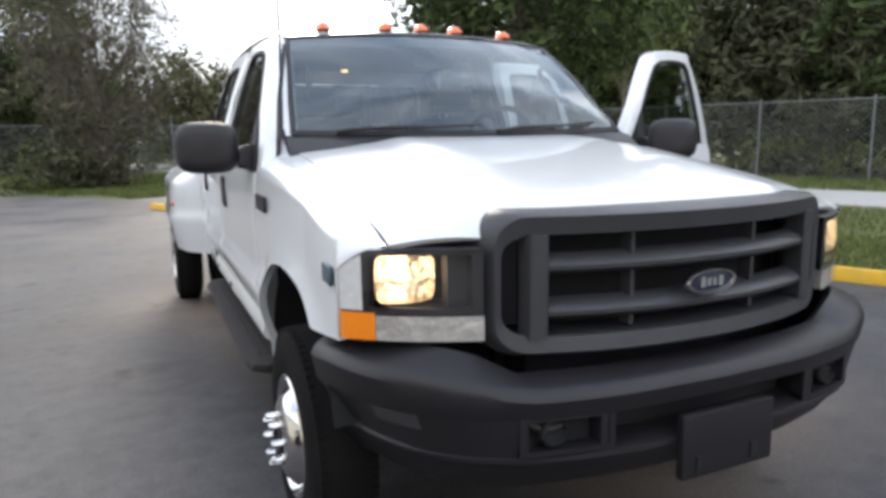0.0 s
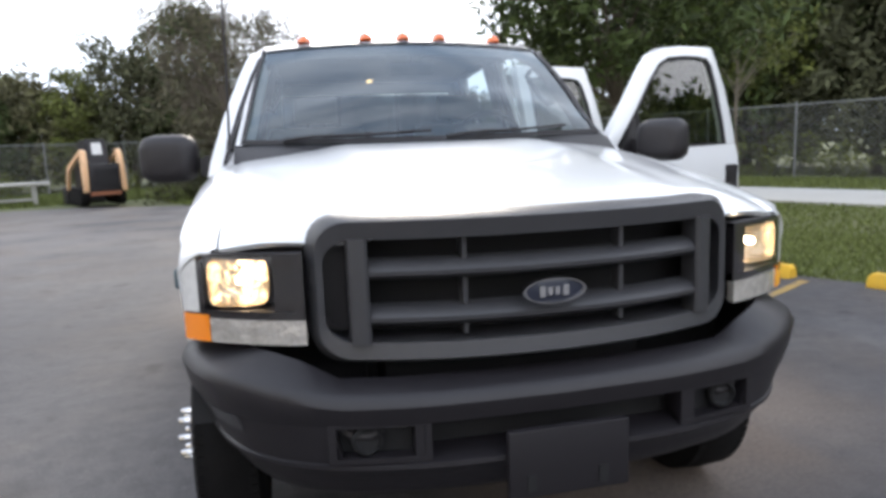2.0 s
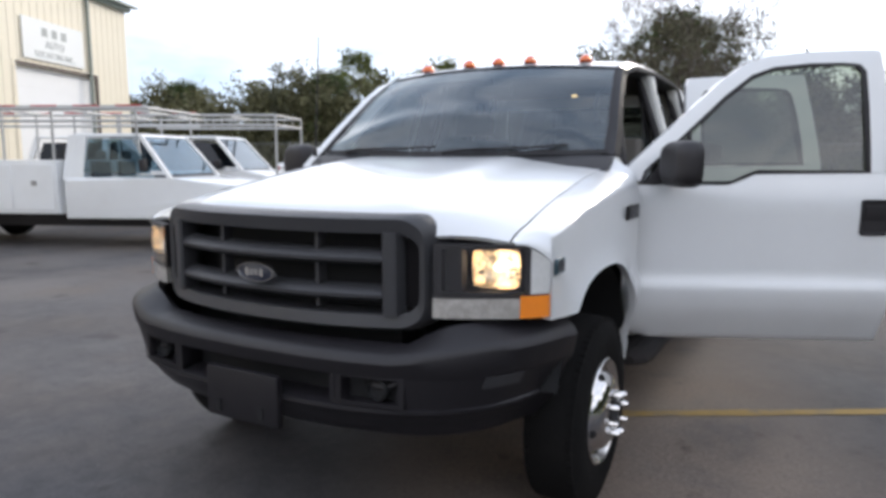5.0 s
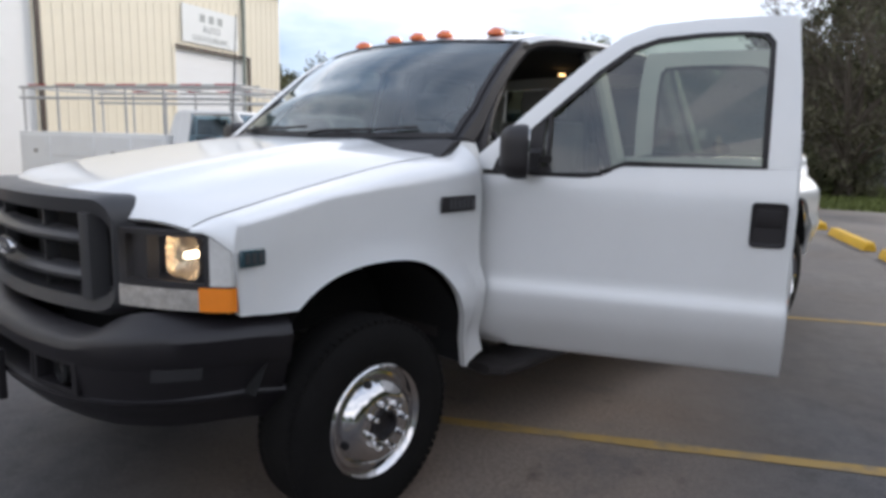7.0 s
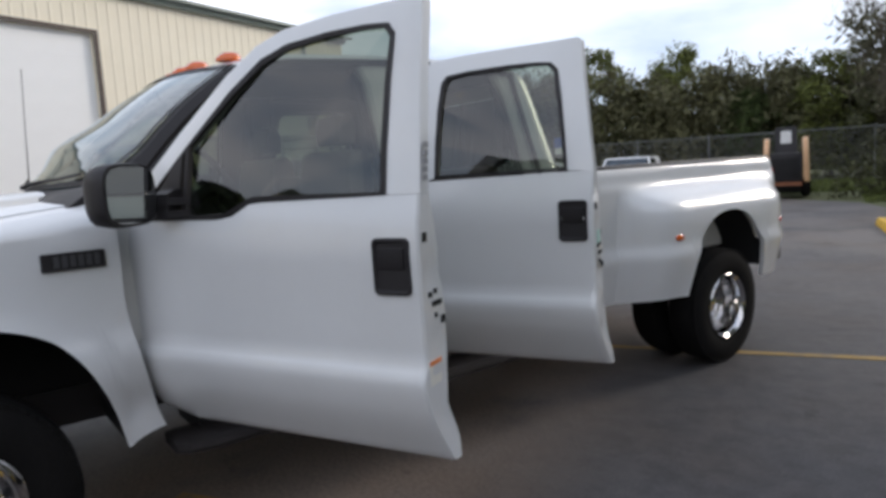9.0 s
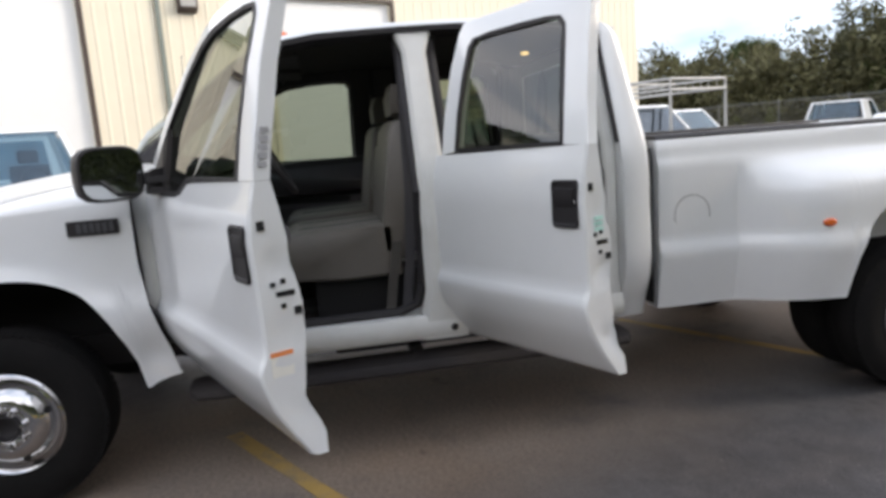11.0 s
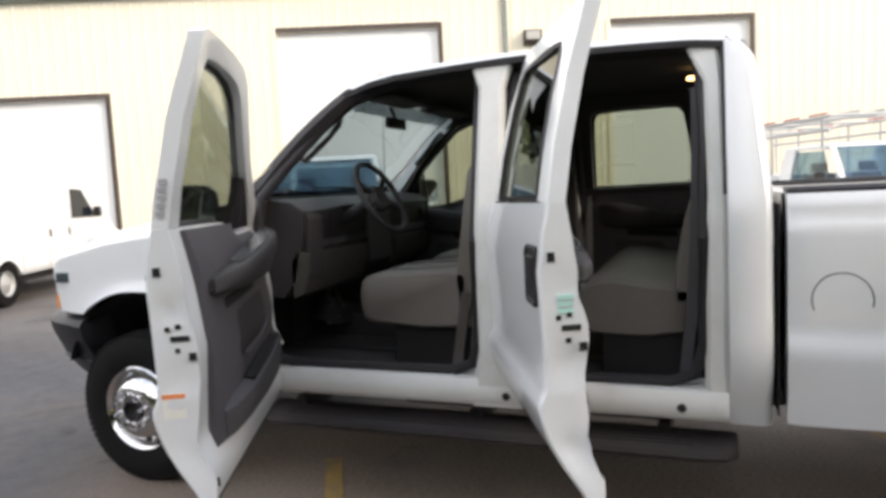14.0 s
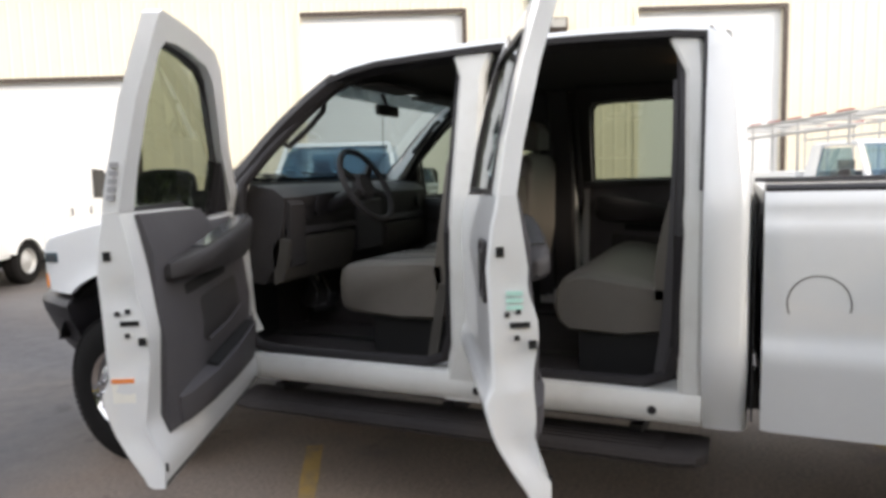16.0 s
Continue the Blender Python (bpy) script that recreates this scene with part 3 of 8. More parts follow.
def hood_z(x, y):
    a = abs(x)
    z = smooth_interp(HOODZ, y)
    dome = 0.016 * (1 - min(1, max(0, (a - 0.40) / 0.14)) ** 2 * (3 - 2 * min(1, max(0, (a - 0.40) / 0.14))))
    drop = 0.085 * max(0, (a - 0.35) / 0.49) ** 2.0 * smooth_interp([(0.3, 1.0), (0.7, 0.9), (1.5, 0.5)], y)
    nose = (0.055 if a < 0.6 else 0.055 - 0.043 * (a - 0.6) / 0.24) * min(1, max(0, 1 - (y - hood_front(x)) / 0.10)) ** 2
    side = 0.018 * max(0, (a - 0.60) / 0.24) ** 2 * max(0, 1 - (y - 0.3) / 0.9)
    return z + dome - 0.02 - drop - nose - side


bm = bmesh.new()
cols, rows_n = 48, 34
lp = []
for j in range(rows_n + 1):
    v = j / rows_n
    v = v * v * 0.35 + v * 0.65
    r = []
    for i in range(cols + 1):
        x = -0.84 + 1.68 * i / cols
        y = hood_front(x) * (1 - v) + hood_rear(x) * v
        r.append((x, y, hood_z(x, y)))
    lp.append(r)
rings(bm, lp, False)
solid(bm, 0.018)
part("hood", bm, PAINT, truck, smooth=50)

# front fenders ----------------------------------------------------------
WY, WZ, WR = 0.985, 0.40, 0.515
TYRE_R = 0.395


def fender(sgn):
    """The skin from the hood's edge down to the wheel arch."""
    bm = bmesh.new()
    ys = [0.345 + 0.02 * i for i in range(64)]
    ys = [y for y in ys if y <= 1.565] + [1.568]
    lp = []
    for y in ys:
        d = y - WY
        rear = 0.475 if d > 0 else WR
        if abs(d) < rear:
            zb = WZ + (1 - (abs(d) / rear) ** 2.3) ** (1 / 2.3) * WR * 1.085
        else:
            zb = 0.468
        if y < WY:
            zb = max(zb, 0.845 - 0.02 * (y - 0.3))
        else:
            zb = max(zb, 0.455 + 0.055 * max(0, (y - 1.46) / 0.108))
        top = hood_z(0.84, max(y, 0.36)) - 0.004
        if y > 1.42:
            top += 0.045 * ((y - 1.42) / 0.14) ** 1.5
        wide = smooth_interp([(0.30, 0.86), (0.36, 0.905), (0.41, 0.945), (0.47, 0.962), (0.6, 0.978), (0.9, 0.992), (1.3, 1.0), (1.6, 1.0)], y)
        drop = max(0.03, top - interp([(0.43, 1.150), (0.6, 1.180), (1.0, 1.222), (1.5, 1.248), (1.6, 1.25)], y))
        if y < 0.43:
            # only a lip over the headlamp
            wide = smooth_interp([(0.308, 0.81), (0.352, 0.872), (0.382, 0.912), (0.408, 0.942), (0.425, 0.957)], y) + 0.010
            drop = max(0.01, top - (1.114 - 0.055 * max(0, (wide - 0.88) / 0.08) ** 2))
            zb = top - drop - 0.003
        gap = 0.8412 + 0.005 * min(1, max(0, 1 - (y - 0.40) / 0.28))
        pts = [(gap - 0.001, top - 0.012), (gap, top)]
        a0 = radians(24 if y > 0.5 else 24 * max(0, (y - 0.43) / 0.07))
        for k in range(1, 11):
            a = a0 + (math.pi / 2 - a0) * k / 10
            pts.append((gap + 0.004 + (wide - gap - 0.014) * (math.sin(a) - math.sin(a0)) / (1 - math.sin(a0)), top - drop * (math.cos(a0) - math.cos(a)) / math.cos(a0)))
        zt = pts[-1][1]
        nz = 20
        for k in range(1, nz + 1):
            z = zt + (zb - zt) * k / nz
            x = wide - 1.0 + sx(min(max(z, 0.60), 1.25)) if y > 1.2 else wide - 0.006
            if y > 1.2:
                f = min(1, (y - 1.2) / 0.3)
                x = (wide - 0.006) * (1 - f) + (wide - 1.0 + sx(min(max(z, 0.60), 1.25))) * f
            if y > 0.43:
                x -= 0.005 * math.exp(-(zt - z) / 0.06)
            dist = math.hypot(d, z - WZ) - WR
            x += 0.030 * math.exp(-(max(0, dist) / 0.085) ** 2) * (1 if abs(d) < WR + 0.2 else 0)
            pts.append((x, z))
        x, z = pts[-1]
        pts.append((x - 0.03, z + 0.003))
        lp.append([(px, y + max(0, (y - 1.40) / 0.168) * 0.075 * max(0, (0.98 - pz) / 0.5) ** 1.4, pz) for px, pz in pts])
    rings(bm, lp, False)
    # front face beside the headlamp, closed by the rear return
    flip(bm, sgn)
    part("fender", bm, PAINT, truck, smooth=60)
    # wheel well
    bm = bmesh.new()
    lp = []
    for k in range(17):
        a = math.pi * (0.10 + 0.78 * k / 16)
        y, z = WY - math.cos(a) * 0.53, WZ + math.sin(a) * 0.55
        lp.append([(0.45, y, z), (0.965, y, z)])
    rings(bm, lp, False)
    box(bm, 0.42, 0.45, WY - 0.50, WY + 0.53, 0.48, 1.0)
    box(bm, 0.45, 0.93, 1.50, 1.54, 0.48, 1.0)
    flip(bm, sgn)
    part("wheel_well", bm, DARK, truck)
    # side badges
    if sgn > 0:
        b = part("fender_badge", bevelled(0.004, 1, (0.0, 0.012, 1.285, 1.492, 1.118, 1.182)), BLACK, truck, "dark script badge on the fender", m=pose(0.998, -0.02, 0))
        for i in range(6):
            bm = bmesh.new()
            box(bm, 0.012, 0.016, 1.325 + i * 0.026, 1.325 + i * 0.026 + 0.017, 1.130, 1.170)
            part("letter_bar", bm, BADGE_LETTER, b, smooth=0)
        b = part("engine_badge", bevelled(0.004, 1, (0.0, 0.012, 0.44, 0.525, 1.00, 1.055)), BLUE_BADGE, truck, "small dark teal engine badge", m=pose(0.957, 0.0, 0))
        for i in range(3):
            bm = bmesh.new()
            box(bm, 0.012, 0.015, 0.455 + i * 0.022, 0.468 + i * 0.022, 1.01, 1.045)
            part("letter_bar", bm, BADGE_LETTER, b, smooth=0)
    else:
        part("fender_badge", bevelled(0.004, 1, (-0.012, 0.0, 1.285, 1.492, 1.118, 1.182)), BLACK, truck, "dark script badge on the fender", m=pose(-0.998, -0.02, 0))
        part("engine_badge", bevelled(0.004, 1, (-0.012, 0.0, 0.44, 0.525, 1.00, 1.055)), BLUE_BADGE, truck, "small dark teal engine badge", m=pose(-0.960, 0, 0))


fender(1)
fender(-1)


# grille -----------------------------------------------------------------
def grille_y(x):
    return 0.105 + 0.13 * (abs(x) / 0.6) ** 2.2


def rounded_loop(hw, z0, z1, r, n=6, cz=0.0):
    pts = []
    for cx, czz, a0 in ((hw - r, z0 + r, -90), (hw - r, z1 - r, 0), (-hw + r, z1 - r, 90), (-hw + r, z0 + r, 180)):
        for k in range(n + 1):
            a = radians(a0 + 90 * k / n)
            pts.append((cx + r * math.cos(a), czz + r * math.sin(a)))
    return pts


def dense(pts, step=0.05):
    out = []
    for (x0, z0), (x1, z1) in zip(pts, pts[1:] + pts[:1]):
        k = max(1, int(math.hypot(x1 - x0, z1 - z0) / step))
        out += [(x0 + (x1 - x0) * i / k, z0 + (z1 - z0) * i / k) for i in range(k)]
    return out


grille = part("grille", bmesh.new(), PLASTIC, truck, "dark grey moulded grille surround")
bm = bmesh.new()
outer = dense(rounded_loop(0.618, 0.803, 1.204, 0.085))
mid = [(x * 0.965, 1.004 + (z - 1.004) * 0.93) for x, z in outer]
inner = [(x * 0.935, (0.862 + (z - 0.806) / 0.396 * 0.277)) for x, z in outer]
rings(bm, [[(x * 1.01, grille_y(x) + 0.12, z) for x, z in outer], [(x, grille_y(x) + 0.025, z) for x, z in outer], [(x, grille_y(x) - 0.002, z) for x, z in mid],
           [(x, grille_y(x) + 0.008, z) for x, z in inner], [(x, grille_y(x) + 0.16, z) for x, z in inner]], True, (False, False))
finish(bm, 35)
bm.to_mesh(grille.data)
bm.free()
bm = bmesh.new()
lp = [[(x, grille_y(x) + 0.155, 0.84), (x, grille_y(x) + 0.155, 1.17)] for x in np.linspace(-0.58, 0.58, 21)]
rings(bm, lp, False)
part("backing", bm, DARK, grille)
for z0, z1 in ((1.032, 1.084), (0.906, 0.958)):
    bm = bmesh.new()
    lp = []
    for x in np.linspace(-0.478, 0.478, 25):
        y = grille_y(x)
        zc = (z0 + z1) / 2
        lp.append([(x, y + 0.020, z0), (x, y + 0.004, z0 + 0.012), (x, y + 0.003, zc - 0.002), (x, y + 0.016, zc + 0.013), (x, y + 0.045, z1 - 0.003), (x, y + 0.07, z1), (x, y + 0.07, z0)])
    rings(bm, lp)
    part("slat", bm, PLASTIC, grille)
for s in (-1, 1):
    bm = bmesh.new()
    y = grille_y(0.46)
    rings(bm, [[(s * 0.466, y + 0.004, z), (s * 0.474, y - 0.002, z), (s * 0.506, y + 0.004, z), (s * 0.516, y + 0.012, z), (s * 0.518, y + 0.07, z), (s * 0.462, y + 0.07, z)] for z in (0.858, 0.9, 1.0, 1.1, 1.145)])
    part("upright", bm, PLASTIC, grille)
    for za, zb in ((0.872, 0.92), (0.953, 1.037), (1.07, 1.145)):
        bm = bmesh.new()
        y = grille_y(0.22)
        box(bm, s * 0.22 - 0.006, s * 0.22 + 0.006, y + 0.034, y + 0.08, za, zb)
        part("divider", bm, PLASTIC, grille, smooth=0)
    for k in range(9):
        bm = bmesh.new()
        x = s * (0.522 + 0.006 * k)
        box(bm, x - 0.002, x + 0.002, grille_y(x) + 0.055, grille_y(x) + 0.08, 0.885, 1.135)
        part("slot_fin", bm, BLACK, grille, smooth=0)
badge = part("oval_badge", bmesh.new(), CHROME, grille, "chrome-rimmed oval badge")
bm = bmesh.new()
lathe(bm, [(1.0, 0.0), (1.0, 0.012), (0.97, 0.019), (0.90, 0.019), (0.87, 0.012)], 40)
for v in bm.verts:
    v.co.x *= 0.088
    v.co.y *= 0.036
finish(bm, 30)
bm.to_mesh(badge.data)
bm.free()
badge.matrix_basis = pose(0.0, 0.103, 0.985, 90, 0, 0)
bm = bmesh.new()
lathe(bm, [(0.89, 0.004), (0.89, 0.012), (0.5, 0.016), (0.0001, 0.017)], 40)
for v in bm.verts:
    v.co.x *= 0.088
    v.co.y *= 0.036
part("badge_field", bm, BADGE_BLUE, badge)
for k, (x, w, h) in enumerate(((-0.034, 0.016, 0.030), (-0.013, 0.014, 0.022), (0.007, 0.013, 0.022), (0.030, 0.016, 0.028))):
    bm = bmesh.new()
    box(bm, x - w / 2, x + w / 2, -h / 2, h / 2, 0.016, 0.0195)
    part("badge_bar", bm, SILVER_LETTER, badge, smooth=0)


# headlamps --------------------------------------------------------------
def lamp_y(x):
    return smooth_interp([(0.60, 0.222), (0.68, 0.250), (0.80, 0.308), (0.87, 0.352), (0.91, 0.382), (0.940, 0.408), (0.955, 0.425)], x)


def front_strip(bm, x0, x1, z0, z1, dy0, dy1, n=10, ztop=None):
    """A curved slab that follows the front's plan from x0 to x1."""
    lp = []
    for x in np.linspace(x0, x1, n):
        y = lamp_y(x)
        zt = z1 if ztop is None else ztop(x)
        lp.append([(x, y + dy0, z0), (x, y + dy0, zt), (x, y + dy1, zt), (x, y + dy1, z0)])
    rings(bm, lp)


def headlamp(sgn):
    lamp = part("headlamp", bmesh.new(), BLACK, truck, "lit square headlamp in a dark housing")
    bm = bmesh.new()
    top = lambda x: 1.113 - 0.055 * max(0, (x - 0.87) / 0.08) ** 2  # noqa: E731
    front_strip(bm, 0.628, 0.890, 0.925, 1.0, 0.125, 0.14, 12, top)
    front_strip(bm, 0.628, 0.945, 0.925, 0.950, 0.004, 0.02, 12)
    front_strip(bm, 0.628, 0.890, 0.925, 0.948, 0.02, 0.13, 12)
    lp = []
    for x in np.linspace(0.628, 0.945, 12):
        y, t = lamp_y(x), top(x)
        e = 0.05 if x < 0.89 else 0.016
        lp.append([(x, y + 0.003, t - 0.020), (x, y + 0.003, t - 0.003), (x, y + e, t - 0.003), (x, y + e, t - 0.020)])
    rings(bm, lp)
    front_strip(bm, 0.628, 0.655, 0.925, 1.105, 0.004, 0.09, 3)
    front_strip(bm, 0.889, 0.904, 0.925, 1.090, 0.002, 0.03, 3)
    front_strip(bm, 0.876, 0.896, 0.945, 1.095, 0.02, 0.10, 5)
    front_strip(bm, 0.650, 0.705, 0.945, 1.10, 0.025, 0.06, 3)
    flip(bm, sgn)
    finish(bm, 35)
    bm.to_mesh(lamp.data)
    bm.free()
    # reflector bowl, squared
    bm = bmesh.new()
    m = pose(sgn * 0.796, 0.352, 1.026, 90, 0, sgn * 9)
    loops = []
    for r, h in ((0.080, 0.004), (0.078, -0.010), (0.072, -0.026), (0.056, -0.040), (0.032, -0.048), (0.012, -0.050)):
        ring = []
        for i in range(32):
            a = 2 * math.pi * i / 32
            c, s = math.cos(a), math.sin(a)
            k = 1 / (abs(c) ** 5 + abs(s) ** 5) ** 0.2
            ring.append(m @ Vector((r * c * k, r * s * k * 0.88, h)))
        loops.append(ring)
    rings(bm, loops, True, (False, True))
    part("reflector", bm, REFLECTOR, lamp, "bright faceted reflector")
    bm = bmesh.new()
    lathe(bm, [(0.0001, -0.004), (0.008, -0.007), (0.011, -0.014), (0.011, -0.034), (0.009, -0.047)], 14, m)
    part("bulb", bm, BULB, lamp, "lit warm bulb")
    bm = bmesh.new()
    lp = []
    for x in np.linspace(0.630, 0.904, 10):
        lp.append([(x, lamp_y(x) - 0.002, 0.938), (x, lamp_y(x) - 0.002, top(x) - 0.008)])
    rings(bm, lp, False)
    flip(bm, sgn)
    part("lens", bm, CLEAR, lamp).visible_shadow = False
    bm = bmesh.new()
    front_strip(bm, 0.905, 0.950, 0.942, 1.10, -0.001, 0.012, 8, lambda x: top(x) - 0.008)
    flip(bm, sgn)
    part("corner_lens", bm, CORNER, lamp, "pale ribbed corner lens")
    bm = bmesh.new()
    front_strip(bm, 0.628, 0.877, 0.860, 0.928, -0.002, 0.03, 10)
    flip(bm, sgn)
    part("turn_lens", bm, TURN, lamp, "clear lower turn lens")
    bm = bmesh.new()
    front_strip(bm, 0.879, 0.951, 0.860, 0.936, -0.003, 0.016, 10)
    flip(bm, sgn)
    part("amber_lens", bm, AMBER, lamp, "amber side lens")
    # panel behind
    bm = bmesh.new()
    box(bm, 0.55, 0.88, 0.445, 0.46, 0.82, 1.10)
    flip(bm, sgn)
    part("lamp_bucket", bm, DARK, lamp)


CORNER = mat("frosted_lens", (0.66, 0.66, 0.65), rough=0.28, metal=0.0, coat=1.0, var=0.30, scale=9, bump=0.10, bump_scale=40)
TURN = mat("silvered_lens", (0.60, 0.57, 0.53), rough=0.20, metal=0.45, coat=1.0, var=0.55, scale=26, bump=0.6, bump_scale=40)
headlamp(1)
headlamp(-1)


# front bumper -----------------------------------------------------------
def bump_y(x):
    return smooth_interp([(0, 0.02), (0.3, 0.030), (0.55, 0.072), (0.72, 0.135), (0.85, 0.235), (0.92, 0.335), (0.965, 0.44), (0.99, 0.53), (1.0, 0.60)], abs(x))


BX = sorted({round(s * v, 4) for s in (-1, 1) for v in (0, 0.1, 0.2, 0.3, 0.4, 0.5, 0.56, 0.62, 0.68, 0.74, 0.79, 0.83, 0.87, 0.90, 0.93, 0.955, 0.975, 0.987, 0.995, 1.0)})


def taper(z):
    return 1 - 0.085 * min(1.3, max(0, (0.735 - z) / 0.21))


def bumper_loft(sec):
    """Sections of (inset, height) along the bumper's plan; sec(x) gives one."""
    bm = bmesh.new()
    lp = []
    for x in BX:
        a = abs(x)
        nx = 0.0 if a < 0.5 else min(1, (a - 0.5) / 0.45) ** 1.5
        ring = []
        for d, z in sec(a):
            tp = taper(z)
            dd = d if z > 0.62 else d * (1 - 0.6 * nx)
            ring.append((math.copysign((a - dd * nx) * tp, x), bump_y(x) + d * (1 - 0.75 * nx) + 0.25 * (1 - tp) * a**3, z))
        lp.append(ring)
    rings(bm, lp)
    return bm


def top_z(a):
    return smooth_interp([(0, 0.764), (0.55, 0.767), (0.66, 0.815), (0.80, 0.845), (1.0, 0.853)], a)


def crease_z(a):
    return smooth_interp([(0, 0.736), (0.55, 0.738), (0.70, 0.762), (0.85, 0.784), (1.0, 0.788)], a)


bumper = part("front_bumper", bumper_loft(lambda a: [(0.16, top_z(a) - 0.02), (0.13, top_z(a)), (0.030, crease_z(a) + 0.022), (0.010, crease_z(a) + 0.008), (0.0, crease_z(a) - 0.012), (0.003, 0.705), (0.010, 0.676), (0.04, 0.670), (0.16, 0.672)]), PLASTIC_TOP, truck, "dark grey moulded front bumper", smooth=34)
part("lower_valance", bumper_loft(lambda a: [(0.13, 0.582), (0.030, 0.578), (0.004, 0.568), (0.002, 0.556), (0.016, 0.545), (0.036, 0.515), (0.058, 0.48), (0.085, 0.452), (0.16, 0.450)]), PLASTIC_TOP, bumper, smooth=38)
for s in (-1, 1):
    bm = bmesh.new()
    lp = []
    for a in (0.60, 0.65, 0.70, 0.75, 0.80, 0.84, 0.87, 0.90, 0.93, 0.955, 0.975, 0.987, 0.995, 0.999):
        nx = min(1, max(0, a - 0.5) / 0.45) ** 1.5
        lp.append([(s * (a - d * nx) * taper(z), bump_y(a) + d * (1 - 0.75 * nx) + 0.25 * (1 - taper(z)) * a**3, z) for d, z in ((0.0125, 0.560), (0.011, 0.62), (0.0095, 0.682), (0.12, 0.682), (0.12, 0.560))])
    rings(bm, lp)
    part("bumper_corner", bm, PLASTIC_TOP, bumper, smooth=38)
    bm = bmesh.new()
    box(bm, s * 0.37 - 0.016, s * 0.37 + 0.016, bump_y(0.37) + 0.016, bump_y(0.37) + 0.13, 0.565, 0.69)
    part("strut", bm, PLASTIC_TOP, bumper, smooth=0)
    bm = bmesh.new()
    tube(bm, [(s * 0.47, 0.19, 0.67), (s * 0.47, 0.12, 0.665), (s * 0.47, 0.105, 0.65), (s * 0.49, 0.105, 0.638), (s * 0.53, 0.11, 0.638), (s * 0.55, 0.125, 0.65), (s * 0.55, 0.20, 0.67)], 0.013, 8)
    part("tow_hook", bm, BLACK, bumper)
for s in (-1, 1):
    # pocket for a fog lamp, blanked off
    bm = bmesh.new()
    for xa, xb, z0, z1 in ((0.345, 0.361, 0.580, 0.678), (0.578, 0.598, 0.580, 0.678), (0.345, 0.598, 0.670, 0.682), (0.345, 0.598, 0.574, 0.588)):
        lp = [[(s * x, bump_y(x) + o, z) for o, z in ((0.014, z0), (0.014, z1), (0.06, z1), (0.06, z0))] for x in np.linspace(xa, xb, 2 if xb - xa < 0.1 else 8)]
        rings(bm, lp)
    part("fog_pocket", bm, PLASTIC_TOP, bumper, smooth=40)
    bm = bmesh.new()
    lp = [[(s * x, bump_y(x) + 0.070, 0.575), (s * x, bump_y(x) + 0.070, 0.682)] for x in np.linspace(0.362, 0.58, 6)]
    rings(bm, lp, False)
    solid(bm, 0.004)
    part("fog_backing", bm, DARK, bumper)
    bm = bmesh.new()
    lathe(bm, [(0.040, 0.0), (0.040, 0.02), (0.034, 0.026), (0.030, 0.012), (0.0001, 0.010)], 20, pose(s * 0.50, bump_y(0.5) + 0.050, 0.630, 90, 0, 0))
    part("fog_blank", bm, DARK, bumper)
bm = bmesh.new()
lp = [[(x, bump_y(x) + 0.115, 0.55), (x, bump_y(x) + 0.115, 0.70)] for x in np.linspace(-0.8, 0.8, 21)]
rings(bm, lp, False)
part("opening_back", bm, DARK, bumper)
bm = bevelled(0.006, 2, (-0.163, 0.163, -0.005, 0.022, 0.455, 0.642))
plate = part("plate_bracket", bm, PLASTIC_TOP, bumper, "empty dark number-plate bracket")
for x in (-0.105, 0.09):
    bm = bmesh.new()
    box(bm, x - 0.012, x + 0.012, -0.009, -0.001, 0.475, 0.52)
    part("bracket_slot", bm, DARK, plate, smooth=0)
for s in (-1, 1):
    bm = bmesh.new()
    lp = []
    for a in np.linspace(0.842, 0.925, 7):
        nx = min(1, (a - 0.5) / 0.45) ** 1.5
        lp.append([(s * (a - d * nx) * taper(z), bump_y(a) + d * (1 - 0.75 * nx) + 0.25 * (1 - taper(z)) * a**3, z) for d, z in ((0.007, 0.640), (0.0055, 0.685), (0.03, 0.685), (0.03, 0.640))])
    rings(bm, lp)
    part("bumper_reflector", bm, PLASTIC, bumper, smooth=30)

# cowl and windshield ------------------------------------------------------
def ws_base(x):
    return Vector((x, 1.36 + 0.20 * (abs(x) / 0.84) ** 2, 1.400 + 0.012 * (abs(x) / 0.84) ** 2))


def ws_top(x):
    x *= 0.885
    return Vector((x, 1.985 + 0.085 * (abs(x) / 0.68) ** 2, 1.940 - 0.022 * (abs(x) / 0.68) ** 2))


def ws_point(x, v):
    p = ws_base(x).lerp(ws_top(x), v)
    p += Vector((0, -0.022, 0.022)) * 4 * v * (1 - v)
    return p


windshield = part("windshield", bmesh.new(), WINDSHIELD, truck, "raked windshield reflecting the sky")
bm = bmesh.new()
rings(bm, [[ws_point(x, v) for x in np.linspace(-0.835, 0.835, 25)] for v in np.linspace(0, 1, 13)], False)
finish(bm, 60)
bm.to_mesh(windshield.data)
bm.free()
windshield.visible_shadow = False
bm = bmesh.new()
for v0, v1, x0, x1 in ((0.0, 0.035, -0.84, 0.84), (0.978, 1.0, -0.84, 0.84), (0.0, 1.0, -0.845, -0.824), (0.0, 1.0, 0.824, 0.845)):
    rings(bm, [[ws_point(x, v) + Vector((0, -0.004, 0.005)) for x in np.linspace(x0, x1, 13)] for v in np.linspace(v0, v1, 9)], False)
part("windshield_seal", bm, SEAL, windshield)
bm = bmesh.new()
rings(bm, [[ws_point(x, v) + Vector((0, 0.006, -0.006)) for x in np.linspace(-0.82, 0.82, 17)] for v in (0.84, 0.88, 0.92, 0.96, 0.98)], False)
